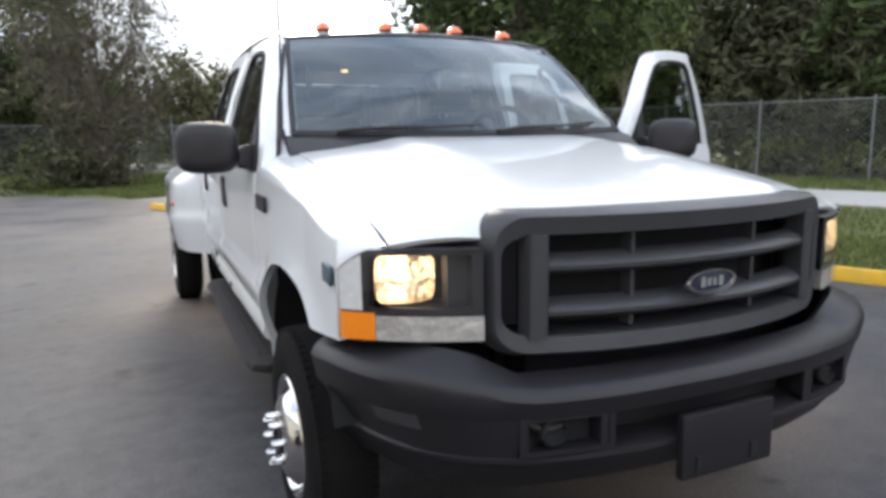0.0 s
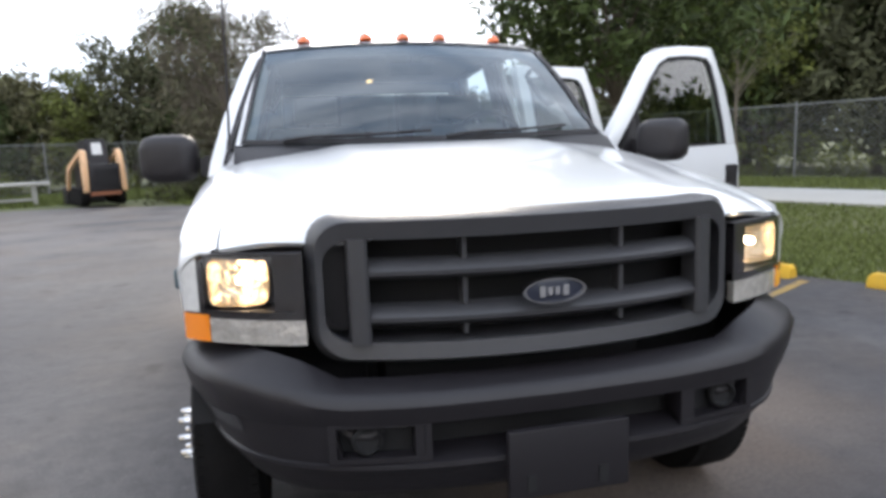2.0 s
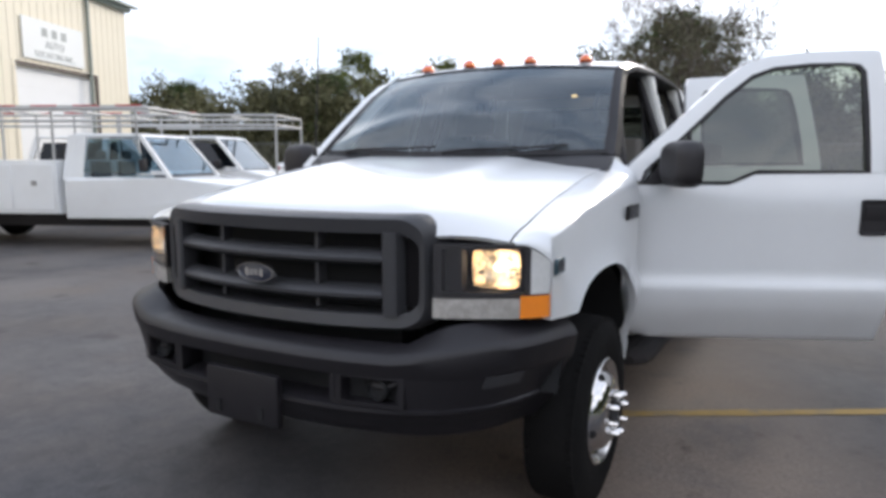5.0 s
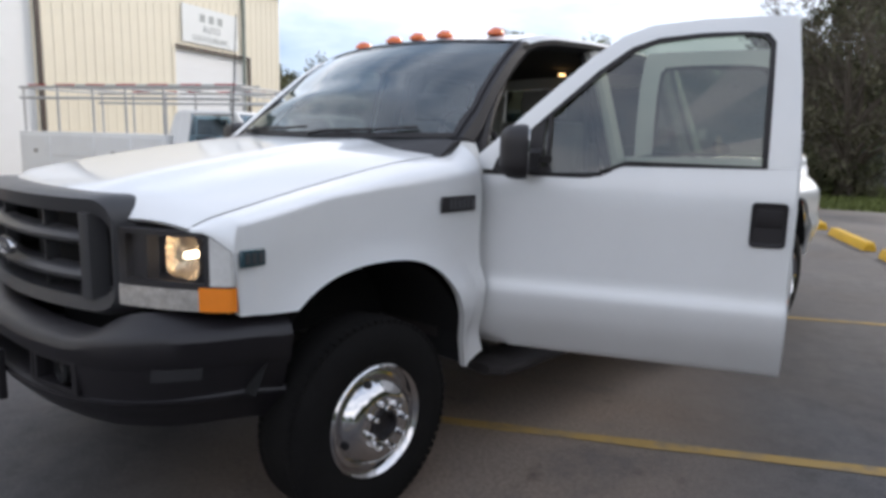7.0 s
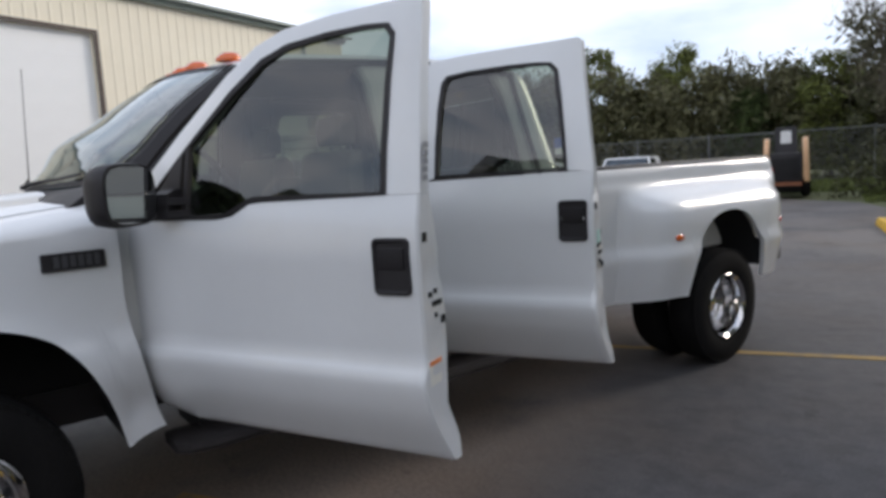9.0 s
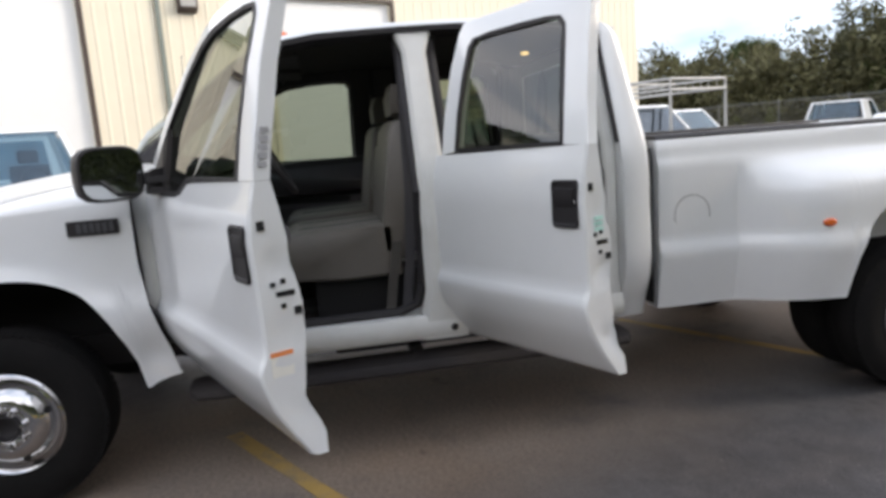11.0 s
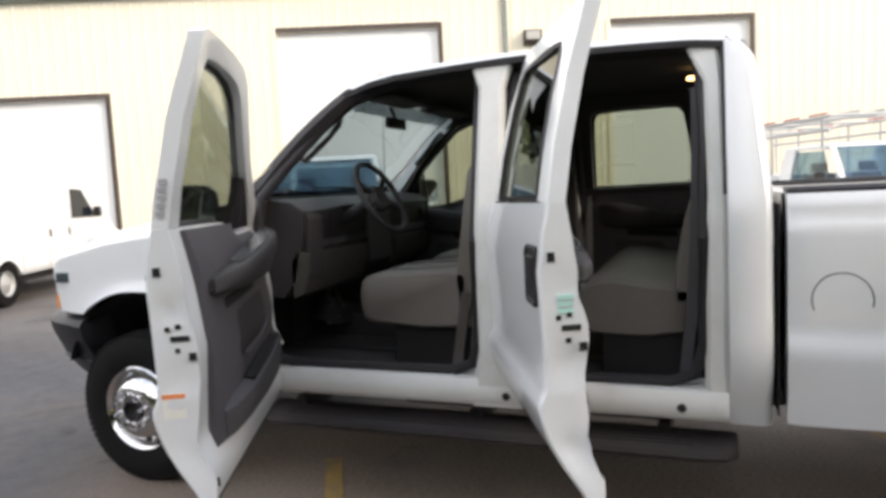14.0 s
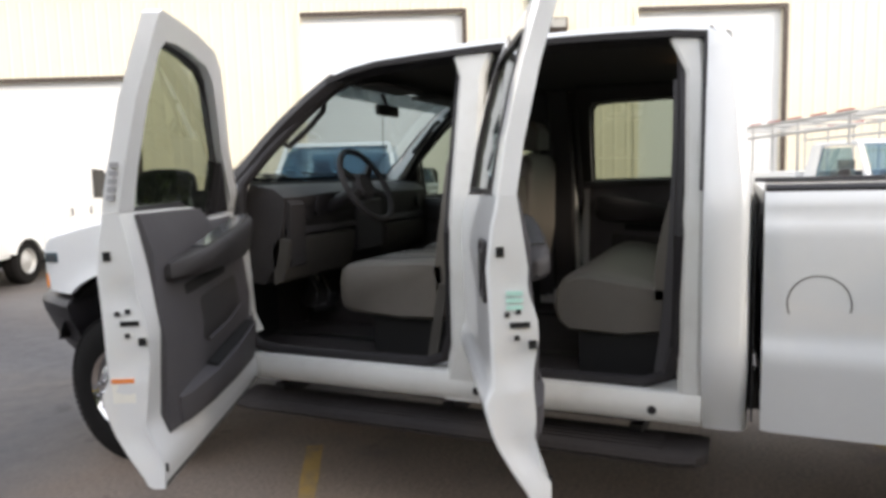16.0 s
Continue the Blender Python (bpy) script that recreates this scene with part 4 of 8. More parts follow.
part("shade_band", bm, DARKGLASS, windshield, "dark tinted shade band").visible_shadow = False
bm = bmesh.new()
lp = []
for x in np.linspace(-0.87, 0.87, 25):
    b = ws_base(x)
    yf = min(hood_rear(x) - 0.04, b.y - 0.06)
    lp.append([(x, yf, hood_z(min(abs(x), 0.8), yf) - 0.03), (x, (yf + b.y) / 2, b.z - 0.022), (x, b.y + 0.02, b.z + 0.004), (x, b.y + 0.03, b.z - 0.06), (x, yf, b.z - 0.12)])
rings(bm, lp)
part("cowl", bm, BLACK, truck, "black plastic cowl below the windshield")
for x0, x1 in ((-0.66, -0.02), (0.04, 0.66)):
    wiper = part("wiper", bmesh.new(), BLACK, truck)
    bm = bmesh.new()
    pv = ws_base(x0) + Vector((0, -0.02, 0.02))
    a = ws_point(x0 + 0.12, 0.025) + Vector((0, -0.022, 0.020))
    b = ws_point(x1, 0.055) + Vector((0, -0.016, 0.018))
    tube(bm, [pv, a, a.lerp(b, 0.5)], [0.012, 0.009, 0.006], 6)
    tube(bm, [ws_point(x0 + 0.16, 0.03) + Vector((0, -0.012, 0.014)), ws_point((x0 + x1) / 2 + 0.1, 0.045) + Vector((0, -0.012, 0.014)), b], 0.007, 6)
    finish(bm)
    bm.to_mesh(wiper.data)
    bm.free()

bm = bmesh.new()
tube(bm, [(-0.885, 1.47, 1.40), (-0.887, 1.475, 1.44)], [0.016, 0.010], 10)
tube(bm, [(-0.887, 1.475, 1.43), (-0.888, 1.50, 1.75), (-0.889, 1.535, 2.10)], [0.006, 0.005, 0.004], 6)
part("antenna", bm, BLACK, truck, "thin black whip antenna")

# cab --------------------------------------------------------------------
def roof_z(x, y):
    e = abs(x) / 0.74
    z = 1.985 - 0.012 * e**2 - 0.006 * max(0, e - 0.8) / 0.2
    back = 2.205 + 0.085 * (abs(x) / 0.68) ** 2
    if y < back:
        z -= (z - 1.945 + 0.022 * (abs(x) / 0.68) ** 2) * ((back - y) / 0.22) ** 1.6
    z += 0.034 * math.sin(math.pi * min(1, max(0, (y - 2.15) / 1.75)))
    z -= 0.034 * max(0, (y - 3.62) / 0.16) ** 2 if y > 3.62 else 0
    return z


roof = part("roof", bmesh.new(), PAINT, truck, "white cab roof with five amber marker lamps")
bm = bmesh.new()
xs = np.linspace(-0.745, 0.745, 25)
lp = []
for j in range(25):
    v = j / 24
    r = []
    for x in xs * (1 - 0.02 * max(0, 1 - v / 0.15) ** 2):
        y0 = 1.983 + 0.085 * (abs(x) / 0.68) ** 2
        y = y0 * (1 - v) + 3.78 * v
        r.append((x, y, roof_z(x, y)))
    lp.append(r)
rings(bm, lp, False)
for s in (-1, 1):
    # drip edge down to the door top
    rings(bm, [[(s * 0.745, y, roof_z(0.745, y)), (s * 0.775, y, roof_z(0.745, y) - 0.022), (s * 0.785, y, roof_z(0.745, y) - 0.05)] for y in np.linspace(2.10, 3.76, 20)], False)
finish(bm, 45)
bm.to_mesh(roof.data)
bm.free()
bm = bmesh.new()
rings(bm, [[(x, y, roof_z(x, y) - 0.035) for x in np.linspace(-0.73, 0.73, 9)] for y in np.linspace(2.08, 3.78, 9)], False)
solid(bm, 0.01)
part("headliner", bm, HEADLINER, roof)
for x, y in ((-0.53, 2.165), (-0.204, 2.125), (0.0, 2.118), (0.204, 2.125), (0.53, 2.165)):
    z = roof_z(x, y)
    lamp = part("marker_lamp", bmesh.new(), MARKER, roof, "amber cab-roof marker lamp")
    bm = bmesh.new()
    loops = []
    for k, (r, h) in enumerate(((1.0, 0.002), (1.0, 0.012), (0.88, 0.028), (0.6, 0.040), (0.25, 0.044))):
        loops.append([(x + r * 0.036 * math.cos(2 * math.pi * i / 18), y + 0.01 * (h > 0.02) + r * 0.055 * math.sin(2 * math.pi * i / 18), z + h) for i in range(18)])
    rings(bm, loops, True, (False, True))
    finish(bm, 50)
    bm.to_mesh(lamp.data)
    bm.free()


def beam(name, pts, w, t, material, parent=truck, label="", sgn=1, smooth=40):
    """A bar of oblong section along points, w along y, t along x."""
    bm = bmesh.new()
    lp = []
    for p in pts:
        x, y, z = p[:3]
        ww = p[3] if len(p) > 3 else w
        tt = p[4] if len(p) > 4 else t
        c = min(ww, tt) * 0.22
        lp.append([(x, y - ww / 2 + c, z), (x, y + ww / 2 - c, z), (x - c, y + ww / 2, z), (x - tt + c, y + ww / 2, z), (x - tt, y + ww / 2 - c, z), (x - tt, y - ww / 2 + c, z), (x - tt + c, y - ww / 2, z), (x - c, y - ww / 2, z)])
    rings(bm, lp)
    flip(bm, sgn)
    return part(name, bm, material, parent, label, smooth)


for s in (-1, 1):
    # windshield pillar, white outside
    bm = bmesh.new()
    lp = []
    for v in np.linspace(0, 1.0, 10):
        p = ws_point(0.845, v)
        lp.append([(p.x - 0.012, p.y + 0.0, p.z), (p.x + 0.022, p.y + 0.018, p.z + 0.004), (p.x + 0.035, p.y + 0.055, p.z - 0.010), (p.x + 0.008, p.y + 0.085, p.z - 0.03), (p.x - 0.05, p.y + 0.06, p.z - 0.03)])
    rings(bm, lp)
    flip(bm, s)
    part("windshield_pillar", bm, BLACK if s > 0 else PAINT, truck, smooth=50)
    bm = bmesh.new()
    rings(bm, [[(0.789, y, roof_z(0.745, y) - 0.026), (0.789, y, roof_z(0.745, y) - 0.052), (0.70, y, roof_z(0.745, y) - 0.072), (0.70, y, roof_z(0.745, y) - 0.035)] for y in np.linspace(2.085, 3.70, 14)])
    flip(bm, s)
    part("door_header", bm, BLACK, truck, smooth=30)
    beam("middle_pillar", [(0.955, 2.79, 0.52, 0.26, 0.13), (0.958, 2.79, 0.62, 0.22, 0.14), (0.955, 2.785, 0.75, 0.155, 0.13), (0.955, 2.78, 1.25, 0.14, 0.12), (0.925, 2.775, 1.36, 0.13, 0.10), (0.80, 2.765, 1.85, 0.115, 0.08), (0.775, 2.765, 1.955, 0.19, 0.075)], 0.14, 0.1, PAINT_FLAT, sgn=s, label="white painted door pillar")
    # hinge pillar
    beam("hinge_pillar", [(0.91, 1.64, 0.72, 0.10, 0.12), (0.93, 1.60, 0.80, 0.10, 0.14), (0.93, 1.59, 1.30, 0.10, 0.12), (0.87, 1.60, 1.40, 0.10, 0.09)], 0.1, 0.12, PAINT_FLAT, sgn=s)
    # sill
    bm = bmesh.new()
    rings(bm, [[(0.950, y, 0.525), (0.966, y, 0.548), (0.962, y, 0.60), (0.945, y, 0.635), (0.86, y, 0.645), (0.78, y, 0.64), (0.78, y, 0.52)] for y in (1.73, 2.2, 3.0, 3.70)])
    flip(bm, s)
    sill = part("sill", bm, PAINT_FLAT, truck, "white door sill with drain plugs")
    for y in (2.83, 3.53):
        bm = bmesh.new()
        lathe(bm, [(0.0001, 0.008), (0.014, 0.007), (0.018, 0.0)], 14, pose(s * 0.965, y, 0.572, 0, s * 90, 0))
        part("drain_plug", bm, BLACK, sill)
    # rear corner of the cab
    bm = bmesh.new()
    zs = [0.50, 0.56, 0.62, 0.72, 0.80, 0.835, 0.875, 1.05, 1.20, 1.28, 1.315, 1.345, 1.40, 1.6, 1.8, 1.88, 1.93, 1.960]
    lp = []
    for z in zs:
        x = sum(sx(min(z + d, 1.93)) for d in (-0.10, -0.05, 0.0, 0.05, 0.10)) / 5 - (0.022 if z > 1.95 else 0)
        k = 0 if z < 1.36 else (z - 1.36) / 0.58
        rnd = 0.07 * max(0, (z - 1.86) / 0.105) ** 2
        lp.append([(x - 0.10, 3.70, z), (x - 0.004, 3.702, z), (x, 3.715, z), (x, 3.82 - 0.05 * k - rnd, z), (x - 0.018, 3.846 - 0.05 * k - rnd, z), (x - 0.06, 3.856 - 0.05 * k - rnd, z), (x - 0.14, 3.858 - 0.05 * k - rnd, z)])
    rings(bm, lp)
    flip(bm, s)
    part("cab_corner", bm, PAINT, truck, smooth=45)
    bm = bmesh.new()
    rings(bm, [[(sx(z) - 0.03, 3.688, z), (sx(z) - 0.004, 3.688, z), (sx(z) - 0.004, 3.699, z), (sx(z) - 0.03, 3.699, z)] for z in (1.36, 1.5, 1.7, 1.85, 1.92)])
    flip(bm, s)
    part("corner_seal", bm, SEAL, truck, smooth=30)
    beam("rear_jamb", [(0.945, 3.665, 0.60, 0.10, 0.12), (0.94, 3.66, 0.75, 0.085, 0.12), (0.94, 3.665, 1.2, 0.075, 0.10), (0.92, 3.67, 1.36, 0.07, 0.08), (0.80, 3.66, 1.80, 0.07, 0.07), (0.775, 3.62, 1.935, 0.12, 0.07)], 0.08, 0.1, PAINT_FLAT, sgn=s)

    # black seals round the two openings
    def opening_seal(pts, name="opening_seal"):
        bm = bmesh.new()
        tube(bm, [(sx(min(max(z, 0.9), 1.93)) - 0.088 - (0.012 if z < 0.66 else 0), y, z) for y, z in pts], 0.024, 8, closed=True)
        flip(bm, s)
        part(name, bm, SEAL, truck)
    opening_seal([(1.69, 0.72), (1.665, 0.85), (1.66, 1.2), (1.665, 1.40), (1.78, 1.55), (1.95, 1.73), (2.09, 1.85), (2.25, 1.918), (2.5, 1.944), (2.66, 1.948), (2.695, 1.915), (2.70, 1.6), (2.705, 1.2), (2.70, 0.78), (2.67, 0.69), (2.58, 0.655), (2.2, 0.65), (1.84, 0.65), (1.74, 0.67)])
    opening_seal([(2.87, 0.72), (2.865, 1.2), (2.86, 1.6), (2.855, 1.91), (2.89, 1.95), (3.2, 1.952), (3.52, 1.945), (3.585, 1.925), (3.61, 1.88), (3.628, 1.6), (3.62, 1.2), (3.615, 0.80), (3.58, 0.69), (3.49, 0.655), (3.1, 0.65), (2.92, 0.66)])

# back of the cab with its window
bm = bmesh.new()
box(bm, -0.86, 0.86, 3.77, 3.80, 0.56, 1.42)
box(bm, -0.93, -0.86, 3.77, 3.80, 0.72, 1.42)
box(bm, 0.86, 0.93, 3.77, 3.80, 0.72, 1.42)
box(bm, -0.78, -0.66, 3.755, 3.785, 1.42, 1.93)
box(bm, 0.66, 0.78, 3.755, 3.785, 1.42, 1.93)
box(bm, -0.66, 0.66, 3.755, 3.785, 1.83, 1.93)
part("cab_back", bm, PAINT, truck, smooth=0)
bm = bmesh.new()
box(bm, -0.655, 0.655, 3.766, 3.772, 1.425, 1.825)
part("rear_window", bm, DARKGLASS, truck, smooth=0).visible_shadow = False
for x in (-0.23, 0.23):
    bm = bmesh.new()
    box(bm, x - 0.012, x + 0.012, 3.758, 3.780, 1.425, 1.825)
    part("rear_window_bar", bm, SEAL, truck, smooth=0)


# The body and cabin are drawn on round stations; this sets them to the truck's true proportions.
LENGTHWISE = [(-0.2, 0.010), (0.10, 0.010), (0.25, 0.015), (0.45, 0.035), (0.98, 0.070), (1.265, 0.090), (1.472, 0.088), (1.568, 0.042), (1.66, 0.095), (2.10, 0.10), (2.70, 0.145), (3.90, 0.14)]
SHAPED = set()


def to_proportions():
    """Moves every part of the truck built since the last call to its true place."""
    for ob in truck.children_recursive:
        if ob in SHAPED or ob.type != 'MESH':
            continue
        SHAPED.add(ob)
        m, up = ob.matrix_basis.copy(), ob.parent
        while up:
            m, up = up.matrix_basis @ m, up.parent
        inv = m.inverted()
        for v in ob.data.vertices:
            x, y, z = m @ v.co
            nose = min(1.0, max(0.0, (0.75 - y) / 0.25))
            wide = 1.022 + 0.018 * nose - 0.022 * min(1.0, max(0.0, (z - 1.38) / 0.5)) * (1 - nose)
            high = interp([(0.60, 0.05), (1.60, 0.05), (2.10, 0.030), (3.90, 0.022)], y)
            lift = high * max(nose, min(1.0, max(0.0, (z - 0.47) / 0.40)) if y < 1.62 else min(1.0, max(0.0, (z - 0.70) / 0.60)))
            v.co = inv @ Vector((x * wide, y + interp(LENGTHWISE, y), z + lift))


to_proportions()


# doors ------------------------------------------------------------------
def side_door(sgn, hx, hy, ang, length, front, lip=0.0):
    """One side door in its own frame: y from the hinge, x outwards. Parts hang under it."""
    def X(z):
        u = min(1, max(0, (z - 1.34) / 0.61))
        return sx(z) - 1.0 + (0.045 if ang else 0.0) * max(0, z - 1.38) / 0.55 + 0.072 * u * (1 - u)

    def put(bm):
        flip(bm, sgn)
        return bm
    label = ("open" if ang else "closed") + (" white front" if front else " white rear") + " side door"
    m = pose(sgn * hx, hy, 0, 0, 0, -sgn * ang)
    if front:
        belt = lambda y: smooth_interp([(0, 1.313), (0.40, 1.313), (0.54, 1.368), (1.3, 1.378)], y)  # noqa: E731
        out = [(-0.10, 1.335), (-0.085, 1.40), (0.155, 1.612), (0.365, 1.795), (0.485, 1.882), (0.60, 1.925), (0.80, 1.945), (1.0, 1.952), (length - 0.052, 1.953), (length - 0.034, 1.942), (length - 0.015, 1.7), (length - 0.003, 1.45), (length, 1.378)]
        inn = [(-0.018, 1.335), (0.0, 1.385), (0.205, 1.566), (0.40, 1.738), (0.525, 1.828), (0.63, 1.866), (0.80, 1.884), (0.95, 1.887), (1.035, 1.880), (1.062, 1.845), (1.062, 1.7), (1.062, 1.5), (1.062, 1.378)]
        sill_pts = [(0.53, 1.372), (0.46, 1.345), (0.40, 1.320), (-0.012, 1.320)]
    else:
        belt = lambda y: smooth_interp([(0, 1.385), (1.0, 1.405)], y)  # noqa: E731
        out = [(0.0, 1.385), (0.0, 1.55), (0.005, 1.75), (0.02, 1.90), (0.04, 1.945), (0.2, 1.955), (0.45, 1.962), (0.7, 1.966), (length - 0.092, 1.968), (length - 0.074, 1.955), (length - 0.048, 1.75), (length - 0.02, 1.55), (length, 1.40)]
        inn = [(0.10, 1.40), (0.10, 1.55), (0.105, 1.72), (0.115, 1.83), (0.14, 1.862), (0.25, 1.873), (0.45, 1.876), (0.58, 1.874), (0.655, 1.866), (0.688, 1.83), (0.712, 1.7), (0.732, 1.55), (0.745, 1.405)]
        sill_pts = []
    out, inn = [[(y, z + 0.02 * min(1, max(0, (z - 1.42) / 0.4))) for y, z in edge] for edge in (out, inn)]
    zs0 = [0.524, 0.532, 0.56, 0.59, 0.63, 0.66, 0.69, 0.72, 0.76, 0.795, 0.818, 0.842, 0.865, 0.91, 0.96, 1.0, 1.05, 1.09, 1.13, 1.17, 1.20, 1.24, 1.28, 1.315]
    hump = lambda z, c, w: math.exp(-((z - c) / w) ** 2)  # noqa: E731
    dents = ((1.13, 0.04, -0.020), (0.915, 0.035, -0.014), (0.86, 0.03, 0.006), (0.68, 0.05, -0.008)) if front else ((1.15, 0.035, -0.012), (0.93, 0.045, -0.022), (0.86, 0.04, 0.008), (0.68, 0.045, -0.020))
    waves = ((1.14, 0.05, 0.011), (0.90, 0.05, -0.006), (0.70, 0.06, 0.007)) if front else ((1.14, 0.04, 0.012), (1.05, 0.045, -0.006), (0.90, 0.06, 0.008), (0.76, 0.05, -0.007), (0.64, 0.03, 0.016))
    bm = bmesh.new()
    lp = []
    ys = [-lip, 0.008 - lip, 0.03 - lip, 0.0] + [length * k / 16 for k in range(1, 16)] + [length - 0.03, length - 0.008, length]
    for y in ys:
        top = belt(y)
        zs = [0.524 + (z - 0.524) * (top - 0.524) / (1.315 - 0.524) if z > 1.2 else z for z in zs0]
        edge = 0.008 if y in (-lip, length) else 0.0
        bot = 0.0
        if front and y < 0.18:
            bot = 0.02 * (1 - y / 0.18) ** 2
        outer = [(X(z) - edge - 0.012 * (k == 0), max(z, 0.524 + bot)) for k, z in enumerate(zs)]
        thick = [(X(top) - 0.055, top), (X(1.2) - 0.115, 1.22), (X(1.0) - 0.135, 1.0), (X(0.8) - 0.135, 0.72), (X(0.6) - 0.10, 0.60), (X(0.54) - 0.06, 0.528)]
        if y in ys[:2]:
            thick = [(X(top) - 0.05, top), (X(1.2) - 0.07, 1.22), (X(1.0) - 0.08, 1.0), (X(0.8) - 0.08, 0.72), (X(0.6) - 0.07, 0.60), (X(0.54) - 0.05, 0.528)]
        tail = lambda z: (0.016 if front else 0.030) * max(0, (0.95 - z) / 0.40) ** 2.0 * max(0, y / length) ** 6  # noqa: E731
        tk = sorted((z, x) for x, z in thick)
        near = 1.0 if y > length - 0.04 else 0.0
        inner = [(interp(tk, z) + near * sum(a * hump(z, c, w) for c, w, a in waves), z) for x, z in outer]
        lp.append([(x, y + tail(z), z) for x, z in outer] + [(x, y + tail(z), z) for x, z in inner[::-1]])
    rows = rings(bm, lp, True, (False, False))
    r = rows[0]
    for k in range(len(zs0) - 1):
        bm.faces.new((r[k], r[k + 1], r[-2 - k], r[-1 - k]))
    # pressed latch face with its hollows
    r = rows[-1]
    cols_ = []
    for k in range(len(zs0)):
        a, b = r[k].co, r[-1 - k].co
        d = sum(h * hump(a.z, c, w) for c, w, h in dents)
        cols_.append([r[k]] + [bm.verts.new(a.lerp(b, u) + Vector((0, d * q, 0))) for u, q in ((0.12, 0.1), (0.35, 0.7), (0.62, 1.0), (0.88, 0.6))] + [r[-1 - k]])
    for k in range(len(zs0) - 1):
        for i in range(5):
            bm.faces.new((cols_[k][i], cols_[k + 1][i], cols_[k + 1][i + 1], cols_[k][i + 1]))
    door = part("front_door" if front else "rear_door", put(bm), PAINT, truck, label, smooth=42, m=m)
    # window frame
    bm = bmesh.new()
    lp = []
    for (yo, zo), (yi, zi) in zip(out, inn):
        lp.append([(X(zo) - 0.004, yo, zo), (X(zo) + 0.000, yo + (yi - yo) * 0.1, zo + (zi - zo) * 0.1), (X(zi), yi, zi), (X(zi) - 0.05, yi, zi), (X(zo) - 0.055, yo, zo)])
    rings(bm, lp)
    part("window_frame", put(bm), PAINT, door, smooth=42)
    if not ang:
        # added dark strips paint shade onto the cabin side of the closed frame
        bm = bmesh.new()
        rings(bm, [[(X(zo) - 0.058, yo, zo), (X(zi) - 0.053, yi, zi), (X(zi) - 0.068, yi, zi), (X(zo) - 0.075, yo, zo)] for (yo, zo), (yi, zi) in zip(out, inn)])
        part("frame_moulding", put(bm), DASH, door, smooth=40)
        bm = bmesh.new()
        rings(bm, [[(X(belt(y)) - 0.036, y, belt(y) + 0.014), (X(belt(y)) - 0.036, y, belt(y) - 0.01), (X(belt(y)) - 0.10, y, belt(y) - 0.03), (X(belt(y)) - 0.10, y, belt(y) + 0.008)] for y in np.linspace(0.02, length - 0.02, 9)])
        part("belt_moulding", put(bm), DASH, door, smooth=40)
    # pane and rubber
    bm = bmesh.new()
    loop = inn + ([] if not sill_pts else sill_pts)
    vs = [bm.verts.new((X(z) - 0.012, y, z)) for y, z in loop]
    bm.faces.new(vs)
    part("window_glass", put(bm), GLASS, door, "green-tinted side window", smooth=0).visible_shadow = False
    cy, cz = sum(p[0] for p in loop) / len(loop), sum(p[1] for p in loop) / len(loop)
    bm = bmesh.new()
    la, lb, lc = [], [], []
    full = loop + [loop[0]]
    k = 0.018
    for y, z in full:
        d = math.hypot(cy - y, cz - z)
        uy, uz = (cy - y) / d, (cz - z) / d
        la.append((X(z) + 0.003, y - uy * 0.004, z - uz * 0.004))
        lb.append((X(z) + 0.004, y + uy * k, z + uz * k))
        lc.append((X(z) - 0.015, y + uy * k, z + uz * k))
    ld = [(x - 0.022, y, z) for x, y, z in la]
    rings(bm, [la, lb, lc, ld], False)
    part("window_seal", put(bm), SEAL, door, smooth=30)
    if front:
        # black corner patch that carries the mirror
        bm = bmesh.new()
        tri = [(0.0, 1.325), (0.185, 1.325), (0.195, 1.545), (0.155, 1.512)]
        rings(bm, [[(X(z) + o, y, z) for y, z in tri] for o in (-0.045, 0.008)])
        part("mirror_patch", put(bm), BLACK, door)
        bm = bmesh.new()
        rings(bm, [[(X(z) + a, 0.215 + b, z) for a, b in ((0.006, -0.008), (0.006, 0.008), (-0.016, 0.008), (-0.016, -0.008))] for z in (1.325, 1.45, 1.575)])
        part("division_bar", put(bm), SEAL, door, smooth=30)
        bm = bmesh.new()
        for z in (1.385, 1.34):
            rings(bm, [[(X(1.36) + a, 0.16 + b + dy, z + dz) for dy, dz in ((-0.03, -0.012), (0.03, -0.012), (0.03, 0.014), (-0.03, 0.014))] for a, b in ((-0.01, 0.04), (0.03, 0.02), (0.06, 0.0))])
        part("mirror_arm", put(bm), BLACK, door)
        bm = bmesh.new()
        rings(bm, [[(X(1.36) + a, y, z) for y, z in ((0.115, 1.335 - b), (0.185, 1.335 - b), (0.195, 1.42 + b), (0.125, 1.42 + b))] for a, b in ((-0.02, 0.012), (0.03, 0.006), (0.055, -0.006))])
        part("mirror_mount", put(bm), BLACK, door, smooth=30)
        bm = bmesh.new()
        lp = []
        hz, hw = 0.108, 0.128
        tc_, ts_ = math.cos(radians(12)), math.sin(radians(12))
        turned = lambda dx, dy, z: (0.165 + dx * tc_ - dy * ts_, 0.125 + dx * ts_ + dy * tc_, z)  # noqa: E731
        for d, k in ((-0.070, 0.55), (-0.062, 0.78), (-0.035, 0.95), (0.0, 1.0), (0.025, 1.0), (0.04, 0.97)):
            ring = []
            for i in range(28):
                a = 2 * math.pi * i / 28
                c, s_ = math.cos(a), math.sin(a)
                q = 1 / (abs(c) ** 4 + abs(s_) ** 4) ** 0.25
                ring.append(turned(hw * k * c * q, d, 1.418 + hz * k * s_ * q))
            lp.append(ring)
        rings(bm, lp)
        part("mirror_housing", put(bm), BLACK, door, "large black door mirror", smooth=50)
